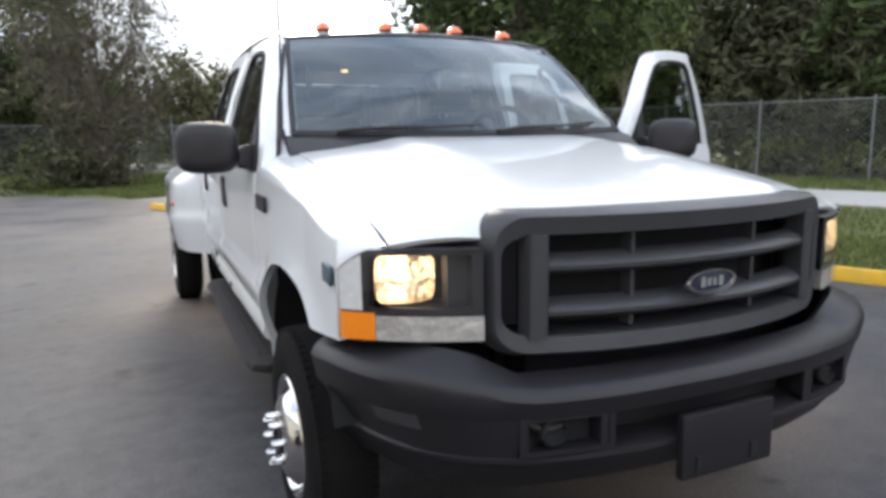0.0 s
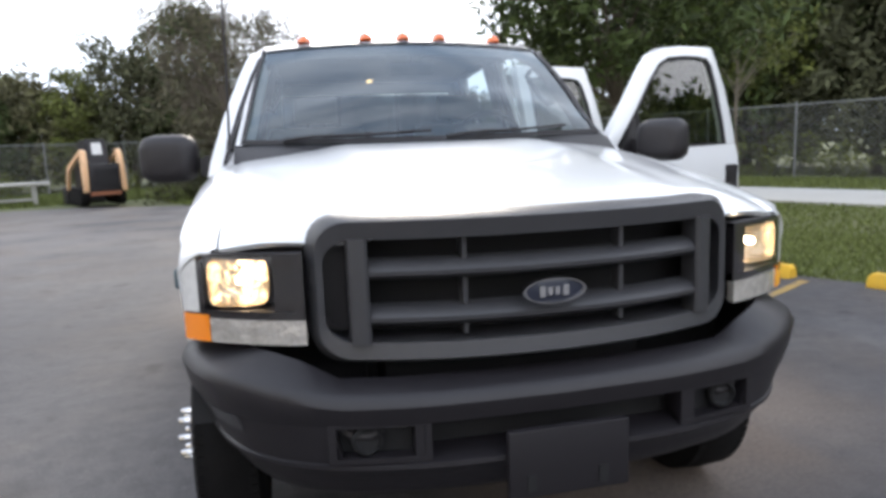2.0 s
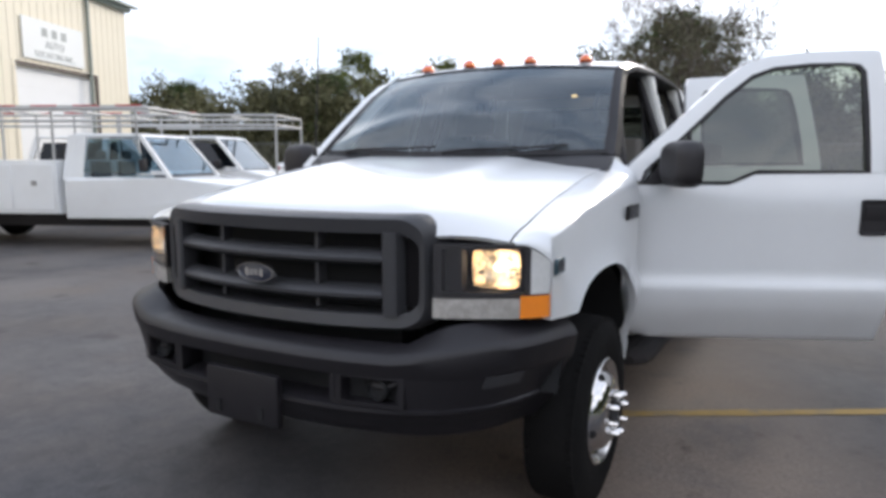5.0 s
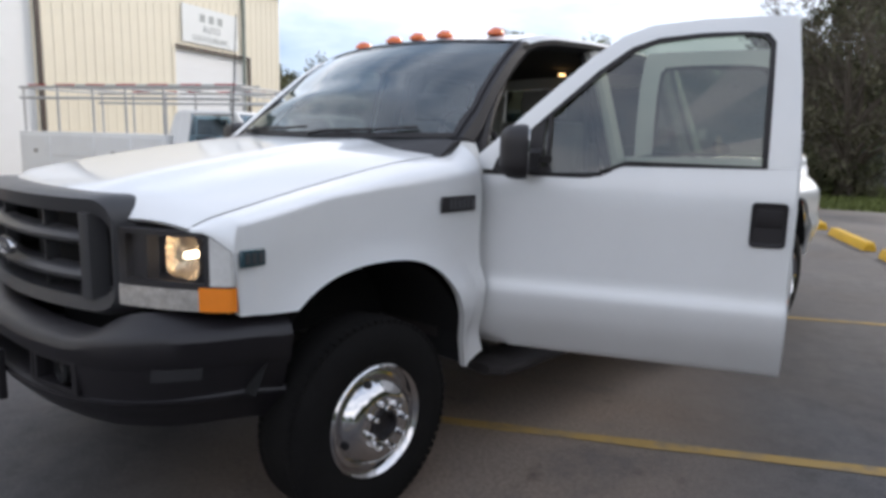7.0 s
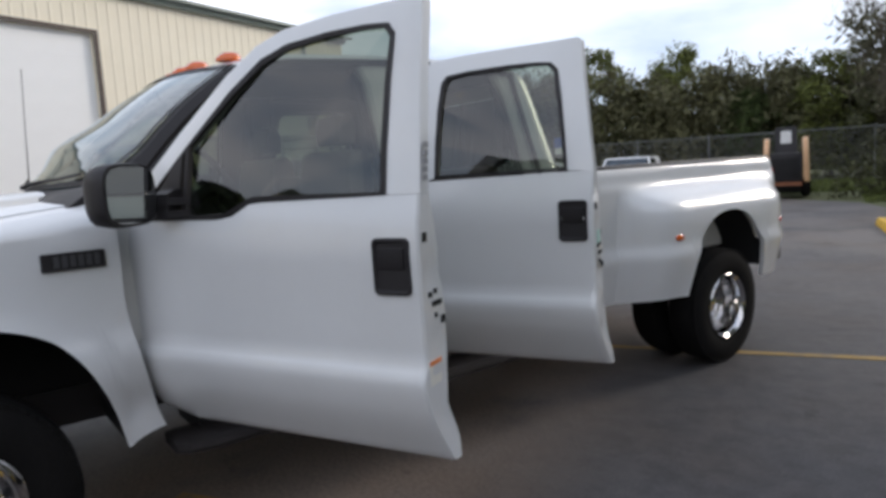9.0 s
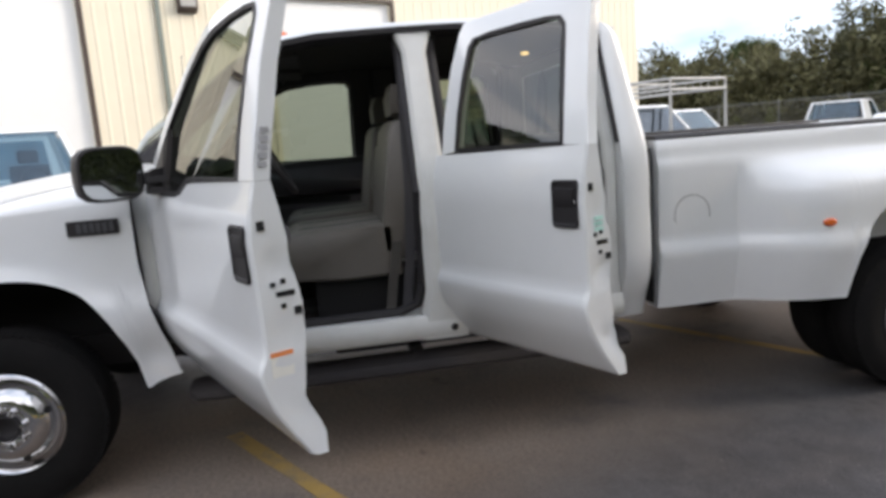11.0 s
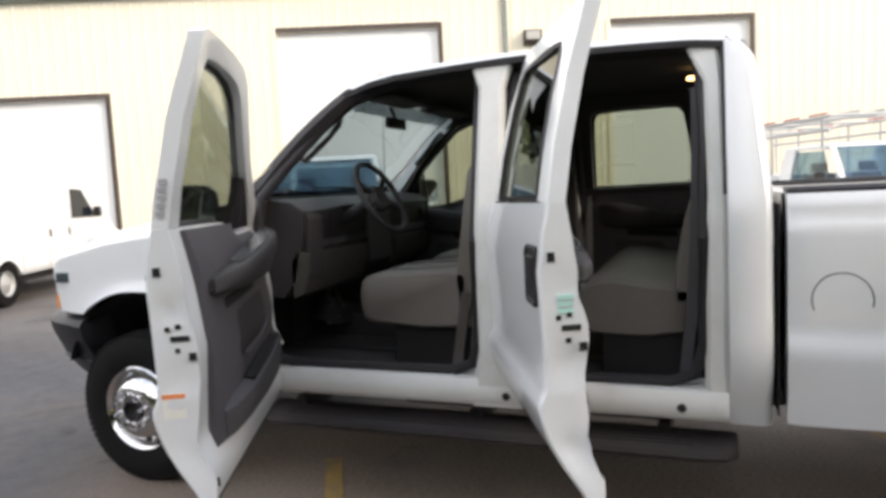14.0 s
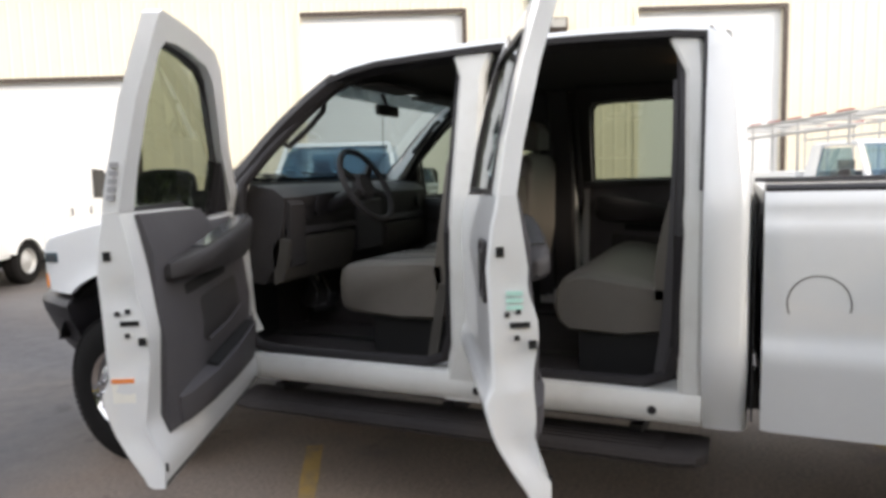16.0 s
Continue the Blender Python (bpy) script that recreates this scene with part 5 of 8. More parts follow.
        bm = bmesh.new()
        ring = []
        for i in range(28):
            a = 2 * math.pi * i / 28
            c, s_ = math.cos(a), math.sin(a)
            q = 1 / (abs(c) ** 4 + abs(s_) ** 4) ** 0.25
            ring.append((hw * 0.90 * c * q, 1.418 + hz * 0.88 * s_ * q))
        rings(bm, [[turned(x, y, z) for x, z in ring] for y in (0.042, 0.045)])
        part("mirror_glass", put(bm), MIRROR, door, smooth=0)
    # handle
    hy0, hy1, hz0, hz1 = (1.020, 1.150, 1.076, 1.250) if front else (0.708, 0.836, 1.099, 1.277)
    bm = bmesh.new()
    lp = []
    yc, zc = (hy0 + hy1) / 2, (hz0 + hz1) / 2
    pl = rounded_loop((hy1 - hy0) / 2, -(hz1 - hz0) / 2, (hz1 - hz0) / 2, 0.018, 4)
    for o, k in ((-0.01, 1.0), (0.007, 1.0), (0.010, 0.95), (0.009, 0.88), (0.003, 0.82)):
        lp.append([(X(zc + z * k) + o, yc + y * k, zc + z * k) for y, z in pl])
    rings(bm, lp)
    handle = part("handle", put(bm), SEAL, door, "black recessed pull handle", smooth=35)
    bm = bmesh.new()
    pz = X(zc)
    rings(bm, [[(pz + 0.003, yc - 0.045, zc - 0.01), (pz + 0.0085, yc - 0.045, zc + 0.0), (pz + 0.008, yc - 0.045, zc + 0.055), (pz - 0.002, yc - 0.045, zc + 0.06)], [(pz + 0.003, yc + 0.045, zc - 0.01), (pz + 0.0085, yc + 0.045, zc + 0.0), (pz + 0.008, yc + 0.045, zc + 0.055), (pz - 0.002, yc + 0.045, zc + 0.06)]])
    part("handle_flap", put(bm), SEAL, handle)
    # inner trim panel with its armrest and pocket
    y0, y1 = (0.07, length - 0.10) if front else (0.09, length - 0.09)
    bm = bmesh.new()
    lp = []
    for y in np.linspace(y0, y1, 14):
        e = 0.012 * (y in (y0, y1))
        top = belt(y)
        lp.append([(X(top) - 0.05, y, top - 0.012), (X(top) - 0.085 + e, y, top - 0.006), (X(1.2) - 0.150 + e, y, 1.245), (X(1.2) - 0.150 + e, y, 1.14), (X(1.0) - 0.165 + e, y, 0.95), (X(0.8) - 0.170 + e, y, 0.74), (X(0.7) - 0.150 + e, y, 0.66), (X(0.7) - 0.11, y, 0.645)])
    rings(bm, lp)
    trim = part("door_trim", put(bm), TRIM, door, "grey moulded inner door panel", smooth=35)
    skin = [(0.645, X(0.7) - 0.11), (0.66, X(0.7) - 0.150), (0.74, X(0.8) - 0.170), (0.95, X(1.0) - 0.165), (1.14, X(1.2) - 0.150), (1.245, X(1.2) - 0.150), (1.36, X(1.36) - 0.09)]
    k0 = X(1.1) - 0.155
    span = y1 - y0

    def inlay(name, ya, yb, za, zb, material, proud, rise=0.0, lab=""):
        """A panel laid on the trim between two lengths and two heights; rise lifts its front end."""
        bm = bmesh.new()
        lp = []
        for u in np.linspace(0, 1, 7):
            y, up = ya + (yb - ya) * u, rise * (1 - u)
            e = 0.0 if 0 < u < 1 else 0.7 * proud
            zz = [za + up + (zb - za) * k / 5 for k in range(6)]
            lp.append([(interp(skin, z) + 0.006, y, z) for z in zz] + [(interp(skin, z) - proud + e + (0.5 * proud if i in (0, 5) else 0), y, z) for i, z in reversed(list(enumerate(zz)))])
        rings(bm, lp)
        return part(name, put(bm), material, trim, lab, smooth=40)

    # arm rest pod, high at the front and falling to the rear
    pod = [(0.06, 0.012, 1.285, 1.18), (0.12, 0.066, 1.312, 1.15), (0.30, 0.098, 1.300, 1.135), (0.52, 0.090, 1.268, 1.13), (0.74, 0.074, 1.236, 1.128), (0.90, 0.052, 1.218, 1.134), (0.95, 0.010, 1.205, 1.150)]
    bm = bmesh.new()
    rings(bm, [[(k0 + 0.010, y0 + span * f, t - 0.012), (k0 - 0.4 * w, y0 + span * f, t), (k0 - 0.85 * w, y0 + span * f, t - 0.004), (k0 - w, y0 + span * f, t - 0.022), (k0 - w, y0 + span * f, t - 0.05), (k0 - 0.72 * w, y0 + span * f, b + 0.016), (k0 + 0.010, y0 + span * f, b)] for f, w, t, b in pod])
    part("armrest", put(bm), DASH, trim, smooth=50)
    bm = bmesh.new()
    rings(bm, [[(k0 - 0.12 * w, y0 + span * f, t + 0.001), (k0 - 0.80 * w, y0 + span * f, t + 0.0005), (k0 - 0.78 * w, y0 + span * f, t + 0.006), (k0 - 0.14 * w, y0 + span * f, t + 0.0065)] for f, w, t, b in pod[1:5]])
    part("switch_panel", put(bm), SWITCH, trim, "glossy grey switch panel", smooth=30)
    inlay("pull_recess", y0 + 0.34 * span, y0 + 0.80 * span, 1.075, 1.115, DARK, 0.004, 0.015)
    inlay("trim_inset", y0 + 0.22 * span, y0 + 0.68 * span, 0.875, 1.045, DASH, 0.008, 0.02, "dark recessed panel")
    bm = bmesh.new()
    tube(bm, [(interp(skin, 0.89) - 0.014, y0 + 0.66 * span, 0.885), (interp(skin, 0.92) - 0.018, y0 + 0.44 * span, 0.902), (interp(skin, 0.93) - 0.014, y0 + 0.24 * span, 0.935)], 0.007, 6)
    part("trim_ridge", put(bm), TRIM, trim)
    # bulging pocket along the foot of the panel
    bm = bmesh.new()
    rings(bm, [[(interp(skin, t) + 0.01, y0 + span * f, t), (interp(skin, t) - w, y0 + span * f, t - 0.012), (interp(skin, 0.72) - w, y0 + span * f, 0.71), (interp(skin, 0.68) - 0.6 * w, y0 + span * f, 0.662), (interp(skin, 0.66) + 0.02, y0 + span * f, 0.655)] for f, w, t in ((0.02, 0.008, 0.845), (0.10, 0.045, 0.84), (0.40, 0.062, 0.815), (0.70, 0.055, 0.785), (0.88, 0.030, 0.77), (0.93, 0.006, 0.765))])
    part("door_pocket", put(bm), TRIM, trim, smooth=45)
    bm = bmesh.new()
    rings(bm, [[(interp(skin, t) - 0.1 * w, y0 + span * f, t + 0.002), (interp(skin, t) - 0.82 * w, y0 + span * f, t - 0.008), (interp(skin, t) - 0.80 * w, y0 + span * f, t + 0.003), (interp(skin, t) - 0.1 * w, y0 + span * f, t + 0.008)] for f, w, t in ((0.12, 0.045, 0.838), (0.40, 0.062, 0.815), (0.66, 0.055, 0.789))])
    part("pocket_slot", put(bm), DARK, trim, smooth=30)
    # rubber strip along the foot of the door
    bm = bmesh.new()
    tube(bm, [(X(0.54) - 0.052, y, 0.532 + 0.012 * (y < 0.1)) for y in np.linspace(0.06, length + 0.004, 8)], 0.011, 7)
    part("bottom_seal", put(bm), SEAL, door)
    # latch end: holes, striker slot, stickers
    for y, dx, z, w, h in ((length, 0.05, 1.072, 0.007, 0.007), (length, 0.082, 1.079, 0.007, 0.007), (length, 0.085, 1.042, 0.028, 0.008), (length, 0.075, 1.005, 0.007, 0.007), (length, 0.035, 1.248, 0.011, 0.014), (length, 0.118, 0.985, 0.011, 0.012), (length, 0.085, 0.585, 0.010, 0.013)):
        bm = bmesh.new()
        box(bm, X(z) - dx - w, X(z) - dx + w, length - 0.002, length + 0.004, z - h, z + h)
        part("latch_hole", put(bm), DARK, door, smooth=0)
    if front:
        part("sticker", put(bevelled(0.001, 1, (X(0.8) - 0.105, X(0.8) - 0.035, length - 0.001, length + 0.003, 0.795, 0.872))), STICKER, door, "small paper warning label")
        bm = bmesh.new()
        box(bm, X(0.8) - 0.105, X(0.8) - 0.035, length + 0.003, length + 0.005, 0.858, 0.872)
        part("sticker_band", put(bm), ORANGE_INK, door, smooth=0)
        for i in range(5):
            bm = bmesh.new()
            z = 1.415 + i * 0.024
            box(bm, X(z) - 0.043, X(z) - 0.018, length - 0.001, length + 0.004, z, z + 0.016)
            part("stencil_bar", put(bm), INK, door, smooth=0)
    else:
        bm = bmesh.new()
        for i in range(3):
            box(bm, X(1.1) - 0.095, X(1.1) - 0.05, length - 0.001, length + 0.003, 1.085 + i * 0.02, 1.098 + i * 0.02)
        part("ink_marks", put(bm), TEAL_INK, door, smooth=0)
    return door


side_door(1, 1.026, 1.695, 65.3, 1.180, True, 0.10)
side_door(1, 1.017, 2.940, 63.7, 0.862, False, 0.05)
side_door(-1, 1.022, 1.635, 0, 1.325, True)
side_door(-1, 1.022, 2.980, 0, 0.845, False)


# bed --------------------------------------------------------------------
RY = 5.365
ARCH = 5.40
BED0, BED1, BEDTOP = 4.037, 6.40, 1.375


def bed_x(y, z):
    base = interp([(0.52, 0.965), (0.62, 0.985), (0.795, 1.020), (0.825, 1.020), (0.880, 1.000), (1.05, 1.008), (1.19, 1.012), (1.25, 1.010), (1.285, 0.996), (1.34, 0.988), (1.375, 0.982)], z)
    fy = interp([(4.455, 0.0), (4.53, 0.24), (4.60, 0.52), (4.68, 0.77), (4.76, 0.91), (4.84, 0.98), (4.92, 1.0), (5.95, 1.0), (6.06, 0.95), (6.18, 0.75), (6.34, 0.15), (6.40, 0.05)], y)
    fz = smooth_interp([(0.50, 0.92), (0.80, 1.0), (1.0, 1.0), (1.09, 0.93), (1.165, 0.62), (1.235, 0.13), (1.265, 0.0)], z)
    return base + 0.215 * fy * fz


def bed_side(sgn):
    bm = bmesh.new()
    ys = sorted({round(v, 3) for v in list(np.linspace(BED0, BED1, 64)) + [4.44, 4.452, 4.458, 4.47, 4.50, 4.54, 4.58] + list(np.linspace(4.90, 5.9, 40))})
    lp = []
    R = 0.465
    for y in ys:
        d = y - ARCH
        zb = 0.53
        if abs(d) < R:
            zb = max(zb, 0.40 + (R**2.4 - abs(d) ** 2.4) ** (1 / 2.4) * 1.41)
        zs = list(np.linspace(BEDTOP, zb, 34))
        pts = [(0.90, BEDTOP - 0.02), (0.905, BEDTOP)]
        for z in zs:
            x = bed_x(y, z)
            dist = math.hypot(d, z - 0.40) - R
            if abs(d) < R + 0.15:
                x += 0.02 * math.exp(-(max(0, dist) / 0.06) ** 2)
            if z == zs[0]:
                x -= 0.012
            pts.append((x, z))
        x, z = pts[-1]
        pts.append((x - 0.03, z + 0.002))
        if y in (ys[0], ys[-1]):
            pts = [(px - 0.012, pz) for px, pz in pts]
        lp.append([(px, y, pz) for px, pz in pts])
    # rolled front end
    lp.insert(0, [(px - 0.10, y + 0.0, pz) for px, y, pz in lp[0]])
    rings(bm, lp, False)
    flip(bm, sgn)
    side = part("bed_side", bm, PAINT, truck, "white bed side with a wide rear-wheel flare", smooth=45)
    # inner wall
    bm = bmesh.new()
    box(bm, 0.80, 0.905, BED0, BED1, 0.78, BEDTOP - 0.005)
    flip(bm, sgn)
    part("bed_inner_wall", bm, PAINT_FLAT, truck, smooth=0)
    bm = bmesh.new()
    rings(bm, [[(0.80, y, BEDTOP + 0.002), (0.955, y, BEDTOP + 0.002), (0.962, y, BEDTOP + 0.012), (0.950, y, BEDTOP + 0.024), (0.81, y, BEDTOP + 0.024)] for y in (BED0 + 0.005, 4.5, 5.5, BED1)])
    flip(bm, sgn)
    part("rail_cap", bm, BLACK, truck, "black plastic bed-rail cap")
    # marker lamps on the flare, fuel door
    for y, mt in ((4.815, MARKER), (6.14, REDLENS)):
        bm = bmesh.new()
        x = bed_x(y, 0.925)
        slope = (bed_x(y + 0.02, 0.925) - bed_x(y - 0.02, 0.925)) / 0.04
        mm = Matrix.Translation((sgn * x, y, 0.925)) @ pose(0, 0, 0, 0, 0, -sgn * math.degrees(math.atan(slope))) @ pose(0, 0, 0, 0, sgn * 90, 0)
        loops = [[mm @ Vector((0.020 * r * math.cos(a), 0.032 * r * math.sin(a), h)) for a in [2 * math.pi * i / 16 for i in range(16)]] for r, h in ((1, -0.004), (1, 0.008), (0.7, 0.014))]
        rings(bm, loops, True, (False, True))
        part("side_marker", bm, mt, side, "red-orange oval side marker")
    if sgn > 0:
        bm = bmesh.new()
        mm = pose(1.008, 4.205, 1.003, 0, 90, 0)
        rings(bm, [[mm @ Vector((r * math.cos(a), r * math.sin(a), 0.0032)) for r in (0.0925, 0.0962)] for a in [radians(75 + 5.6 * i) for i in range(40)]], False)
        part("fuel_door_seam", bm, SEAL, side, "curved seam of the round fuel door")
    # rear wheel well
    bm = bmesh.new()
    lp = []
    for k in range(17):
        a = math.pi * (0.10 + 0.80 * k / 16)
        y, z = ARCH - math.cos(a) * 0.49, 0.40 + math.sin(a) * 0.69
        lp.append([(0.84, y, z), (1.18, y, z)])
    rings(bm, lp, False)
    box(bm, 0.50, 0.53, RY - 0.50, RY + 0.50, 0.57, 0.77)
    flip(bm, sgn)
    part("rear_wheel_well", bm, DARK, truck)
    # tail lamp and splash edge
    bm = bevelled(0.012, 2, (0.86, 0.985, 6.385, 6.43, 0.90, 1.30))
    flip(bm, sgn)
    part("tail_lamp", bm, REDLENS, truck, "red tail lamp")


bed_side(1)
bed_side(-1)
# added near-black sheet stands in for the shade in the cab-to-bed gap
bm = bmesh.new()
box(bm, -0.97, 0.97, 4.006, 4.012, 0.56, 1.34)
part("gap_panel", bm, DARK, truck, smooth=0)
bm = bmesh.new()
box(bm, -0.90, 0.90, BED0, BED0 + 0.05, 0.60, BEDTOP)
part("bed_front", bm, PAINT_FLAT, truck, smooth=0)
bm = bmesh.new()
box(bm, -0.90, 0.90, BED0 + 0.05, BED1 - 0.05, 0.76, 0.80)
for i in range(9):
    x = -0.72 + i * 0.18
    box(bm, x - 0.03, x + 0.03, BED0 + 0.05, BED1 - 0.05, 0.80, 0.815)
part("bed_floor", bm, PAINT_FLAT, truck, smooth=0)
bm = bevelled(0.012, 2, (-0.86, 0.86, BED1 - 0.06, BED1 + 0.01, 0.78, BEDTOP - 0.005))
part("tailgate", bm, PAINT, truck)
bm = bevelled(0.02, 2, (-0.96, 0.96, 6.44, 6.60, 0.55, 0.74))
part("rear_bumper", bm, PLASTIC_TOP, truck, "dark rear step bumper")


# wheels -----------------------------------------------------------------
def tyre_bm(w, r):
    bm = bmesh.new()
    h = w / 2
    prof = [(0.205, -h + 0.02), (0.225, -h + 0.006), (0.29, -h - 0.002), (r - 0.055, -h + 0.002), (r - 0.018, -h + 0.022), (r - 0.004, -h + 0.05), (r, 0.0), (r - 0.004, h - 0.05), (r - 0.018, h - 0.022), (r - 0.055, h - 0.002), (0.29, h + 0.002), (0.225, h - 0.006), (0.205, h - 0.02)]
    lathe(bm, prof, 56)
    return bm


def tread(w, r, n=72):
    """Shoulder blocks round the tyre."""
    bm = bmesh.new()
    for i in range(n):
        for sg in (-1, 1):
            a = 360 / n * (i + (0.5 if sg > 0 else 0))
            box(bm, r - 0.022, r - 0.006, -0.0135, 0.0135, sg * (w / 2 - 0.044) - 0.026, sg * (w / 2 - 0.044) + 0.026, pose(0, 0, 0, 0, 0, a))
    return bm


def front_wheel(sgn):
    """Local z points outwards."""
    m = pose(sgn * 0.93, 1.015, TYRE_R + 0.003, 0, sgn * 90, 0)
    tyre = part("front_wheel", tyre_bm(0.225, TYRE_R), RUBBER, truck, "front wheel with a polished liner and lug nuts", smooth=35, m=m)
    tagged(part("tread", tread(0.225, TYRE_R), RUBBER, tyre, smooth=0), kind="stuff")
    bm = bmesh.new()
    lathe(bm, [(0.206, 0.09), (0.222, 0.108), (0.216, 0.114), (0.198, 0.098), (0.188, 0.080), (0.178, 0.082), (0.165, 0.105), (0.145, 0.132), (0.120, 0.146), (0.098, 0.150), (0.090, 0.148), (0.085, 0.150), (0.066, 0.150), (0.060, 0.146)], 48)
    part("wheel_liner", bm, CHROME, tyre, "polished steel wheel liner", smooth=35)
    for i in range(4):
        a = math.pi / 2 * i + 0.3
        bm = bmesh.new()
        lathe(bm, [(0.0001, 0.006), (0.016, 0.005), (0.020, -0.006)], 14, Matrix.Translation((0.163 * math.cos(a), 0.163 * math.sin(a), 0.108)) @ pose(0, 0, 0, 0, 0, math.degrees(a)) @ pose(0, 0, 0, 0, 48, 0))
        part("hand_hole", bm, DARK, tyre)
    for i in range(8):
        a = 2 * math.pi * i / 8 + 0.2
        bm = bmesh.new()
        lathe(bm, [(0.016, 0.145), (0.016, 0.150), (0.0125, 0.153), (0.0125, 0.185), (0.009, 0.192), (0.0001, 0.194)], 8, pose(0.083 * math.cos(a), 0.083 * math.sin(a), 0))
        part("lug_nut", bm, CHROME, tyre, smooth=30)
    bm = bmesh.new()
    lathe(bm, [(0.060, 0.146), (0.058, 0.158), (0.050, 0.160), (0.046, 0.150), (0.042, 0.135), (0.03, 0.13), (0.0001, 0.13)], 24)
    part("hub_centre", bm, BLACK, tyre, smooth=35)
    return tyre


def rear_wheel(sgn):
    outer = part("rear_outer_wheel", tyre_bm(0.225, TYRE_R), RUBBER, truck, "outer rear dual wheel with deep polished dish", smooth=35, m=pose(sgn * 1.10, RY, TYRE_R + 0.003, 0, sgn * 90, 0))
    tagged(part("tread", tread(0.225, TYRE_R), RUBBER, outer, smooth=0), kind="stuff")
    bm = bmesh.new()
    lathe(bm, [(0.206, 0.09), (0.222, 0.108), (0.216, 0.114), (0.200, 0.100), (0.192, 0.085), (0.188, 0.0), (0.178, -0.055), (0.150, -0.062), (0.120, -0.05), (0.100, -0.045), (0.080, -0.045), (0.072, -0.02), (0.060, 0.0), (0.03, 0.008), (0.0001, 0.01)], 48)
    part("wheel_liner", bm, CHROME, outer, "polished steel wheel liner", smooth=35)
    for i in range(8):
        a = 2 * math.pi * i / 8
        bm = bmesh.new()
        lathe(bm, [(0.014, -0.048), (0.012, -0.02), (0.0001, -0.018)], 8, pose(0.100 * math.cos(a), 0.100 * math.sin(a), 0))
        part("lug_nut", bm, CHROME, outer, smooth=30)
    for i in range(4):
        a = math.pi / 2 * i + 0.5
        bm = bmesh.new()
        lathe(bm, [(0.0001, 0.004), (0.017, 0.003), (0.020, -0.004)], 12, pose(0.150 * math.cos(a), 0.150 * math.sin(a), -0.060))
        part("hand_hole", bm, DARK, outer)
    inner = part("rear_inner_wheel", tyre_bm(0.225, TYRE_R), RUBBER, truck, smooth=35, m=pose(sgn * 0.785, RY, TYRE_R + 0.003, 0, sgn * 90, 0))
    bm = bmesh.new()
    lathe(bm, [(0.206, 0.09), (0.19, 0.08), (0.15, 0.06), (0.0001, 0.06)], 32)
    part("wheel_disc", bm, STEEL, inner)


for s in (-1, 1):
    front_wheel(s)
    rear_wheel(s)
    # running board
    bm = bmesh.new()
    sec = [(0.82, 0.395), (1.03, 0.385), (1.065, 0.395), (1.072, 0.412), (1.06, 0.430), (1.03, 0.436), (0.82, 0.436)]
    rings(bm, [[(x * (1 - k) + 0.85 * k, y, z) for x, z in sec] for y, k in ((1.74, 0.35), (1.78, 0.08), (1.87, 0), (3.74, 0), (3.83, 0.08), (3.87, 0.35))])
    flip(bm, s)
    board = part("running_board", bm, BOARD, truck, "dusty dark running board", smooth=35)
    bm = bmesh.new()
    for k in range(5):
        x = 0.86 + 0.035 * k
        box(bm, x - 0.006, x + 0.006, 1.90, 3.71, 0.436, 0.441)
        flip(bm, s)
        part("grip_rib", bm, BOARD, board, smooth=0)
        bm = bmesh.new()
    bm.free()
    for y in (1.9, 2.8, 3.6):
        bm = bmesh.new()
        box(bm, 0.55, 0.88, y - 0.025, y + 0.025, 0.40, 0.47)
        flip(bm, s)
        part("board_bracket", bm, BLACK, board, smooth=0)

# frame and running gear
bm = bmesh.new()
for s in (-1, 1):
    box(bm, s * 0.46 - 0.04, s * 0.46 + 0.04, 0.35, 6.4, 0.46, 0.62)
for y in (0.5, 1.5, 2.6, 3.7, 4.6, 6.0):
    box(bm, -0.46, 0.46, y - 0.05, y + 0.05, 0.48, 0.60)
part("chassis", bm, BLACK, truck, smooth=0)
bm = bmesh.new()
for y in (WY, RY):
    tube(bm, [(-0.8, y, 0.40), (0.8, y, 0.40)], 0.05, 12)
    lathe(bm, [(0.02, -0.13), (0.12, -0.08), (0.15, 0), (0.12, 0.08), (0.02, 0.13)], 14, pose(0.1, y, 0.40, 90, 0, 0), (True, True))
tube(bm, [(0.0, 1.2, 0.45), (0.0, 5.2, 0.42)], 0.045, 10)
tube(bm, [(0.32, 1.6, 0.44), (0.35, 3.0, 0.42), (0.36, 4.8, 0.46)], 0.035, 10)
part("axles", bm, BLACK, truck)
bm = bmesh.new()
box(bm, -0.42, 0.42, 0.42, 1.4, 0.55, 1.12)
part("engine_bay", bm, DARK, truck, smooth=0)
bm = bevelled(0.03, 2, (-0.78, -0.5, 2.2, 3.6, 0.42, 0.56))
part("exhaust_box", bm, BLACK, truck)
part("fuel_tank", bevelled(0.03, 2, (0.5, 0.78, 2.4, 3.6, 0.44, 0.56)), BLACK, truck)

SHAPED.update(truck.children_recursive)

# cabin ------------------------------------------------------------------
bm = bmesh.new()
box(bm, -0.80, 0.80, 1.50, 3.77, 0.56, 0.60)
box(bm, -0.80, 0.80, 1.48, 1.52, 0.56, 1.38)
box(bm, -0.16, 0.16, 1.52, 2.3, 0.60, 0.72)
part("cabin_floor", bm, MAT_FLOOR, truck, "black rubber cabin floor", smooth=0)
for s in (-1, 1):
    for y0, y1 in ((1.62, 2.62), (2.90, 3.40)):
        bm = bevelled(0.006, 1, (0.20, 0.74, y0, y1, 0.60, 0.616))
        flip(bm, s)
        part("floor_mat", bm, MAT_FLOOR, truck, "worn black rubber mat")
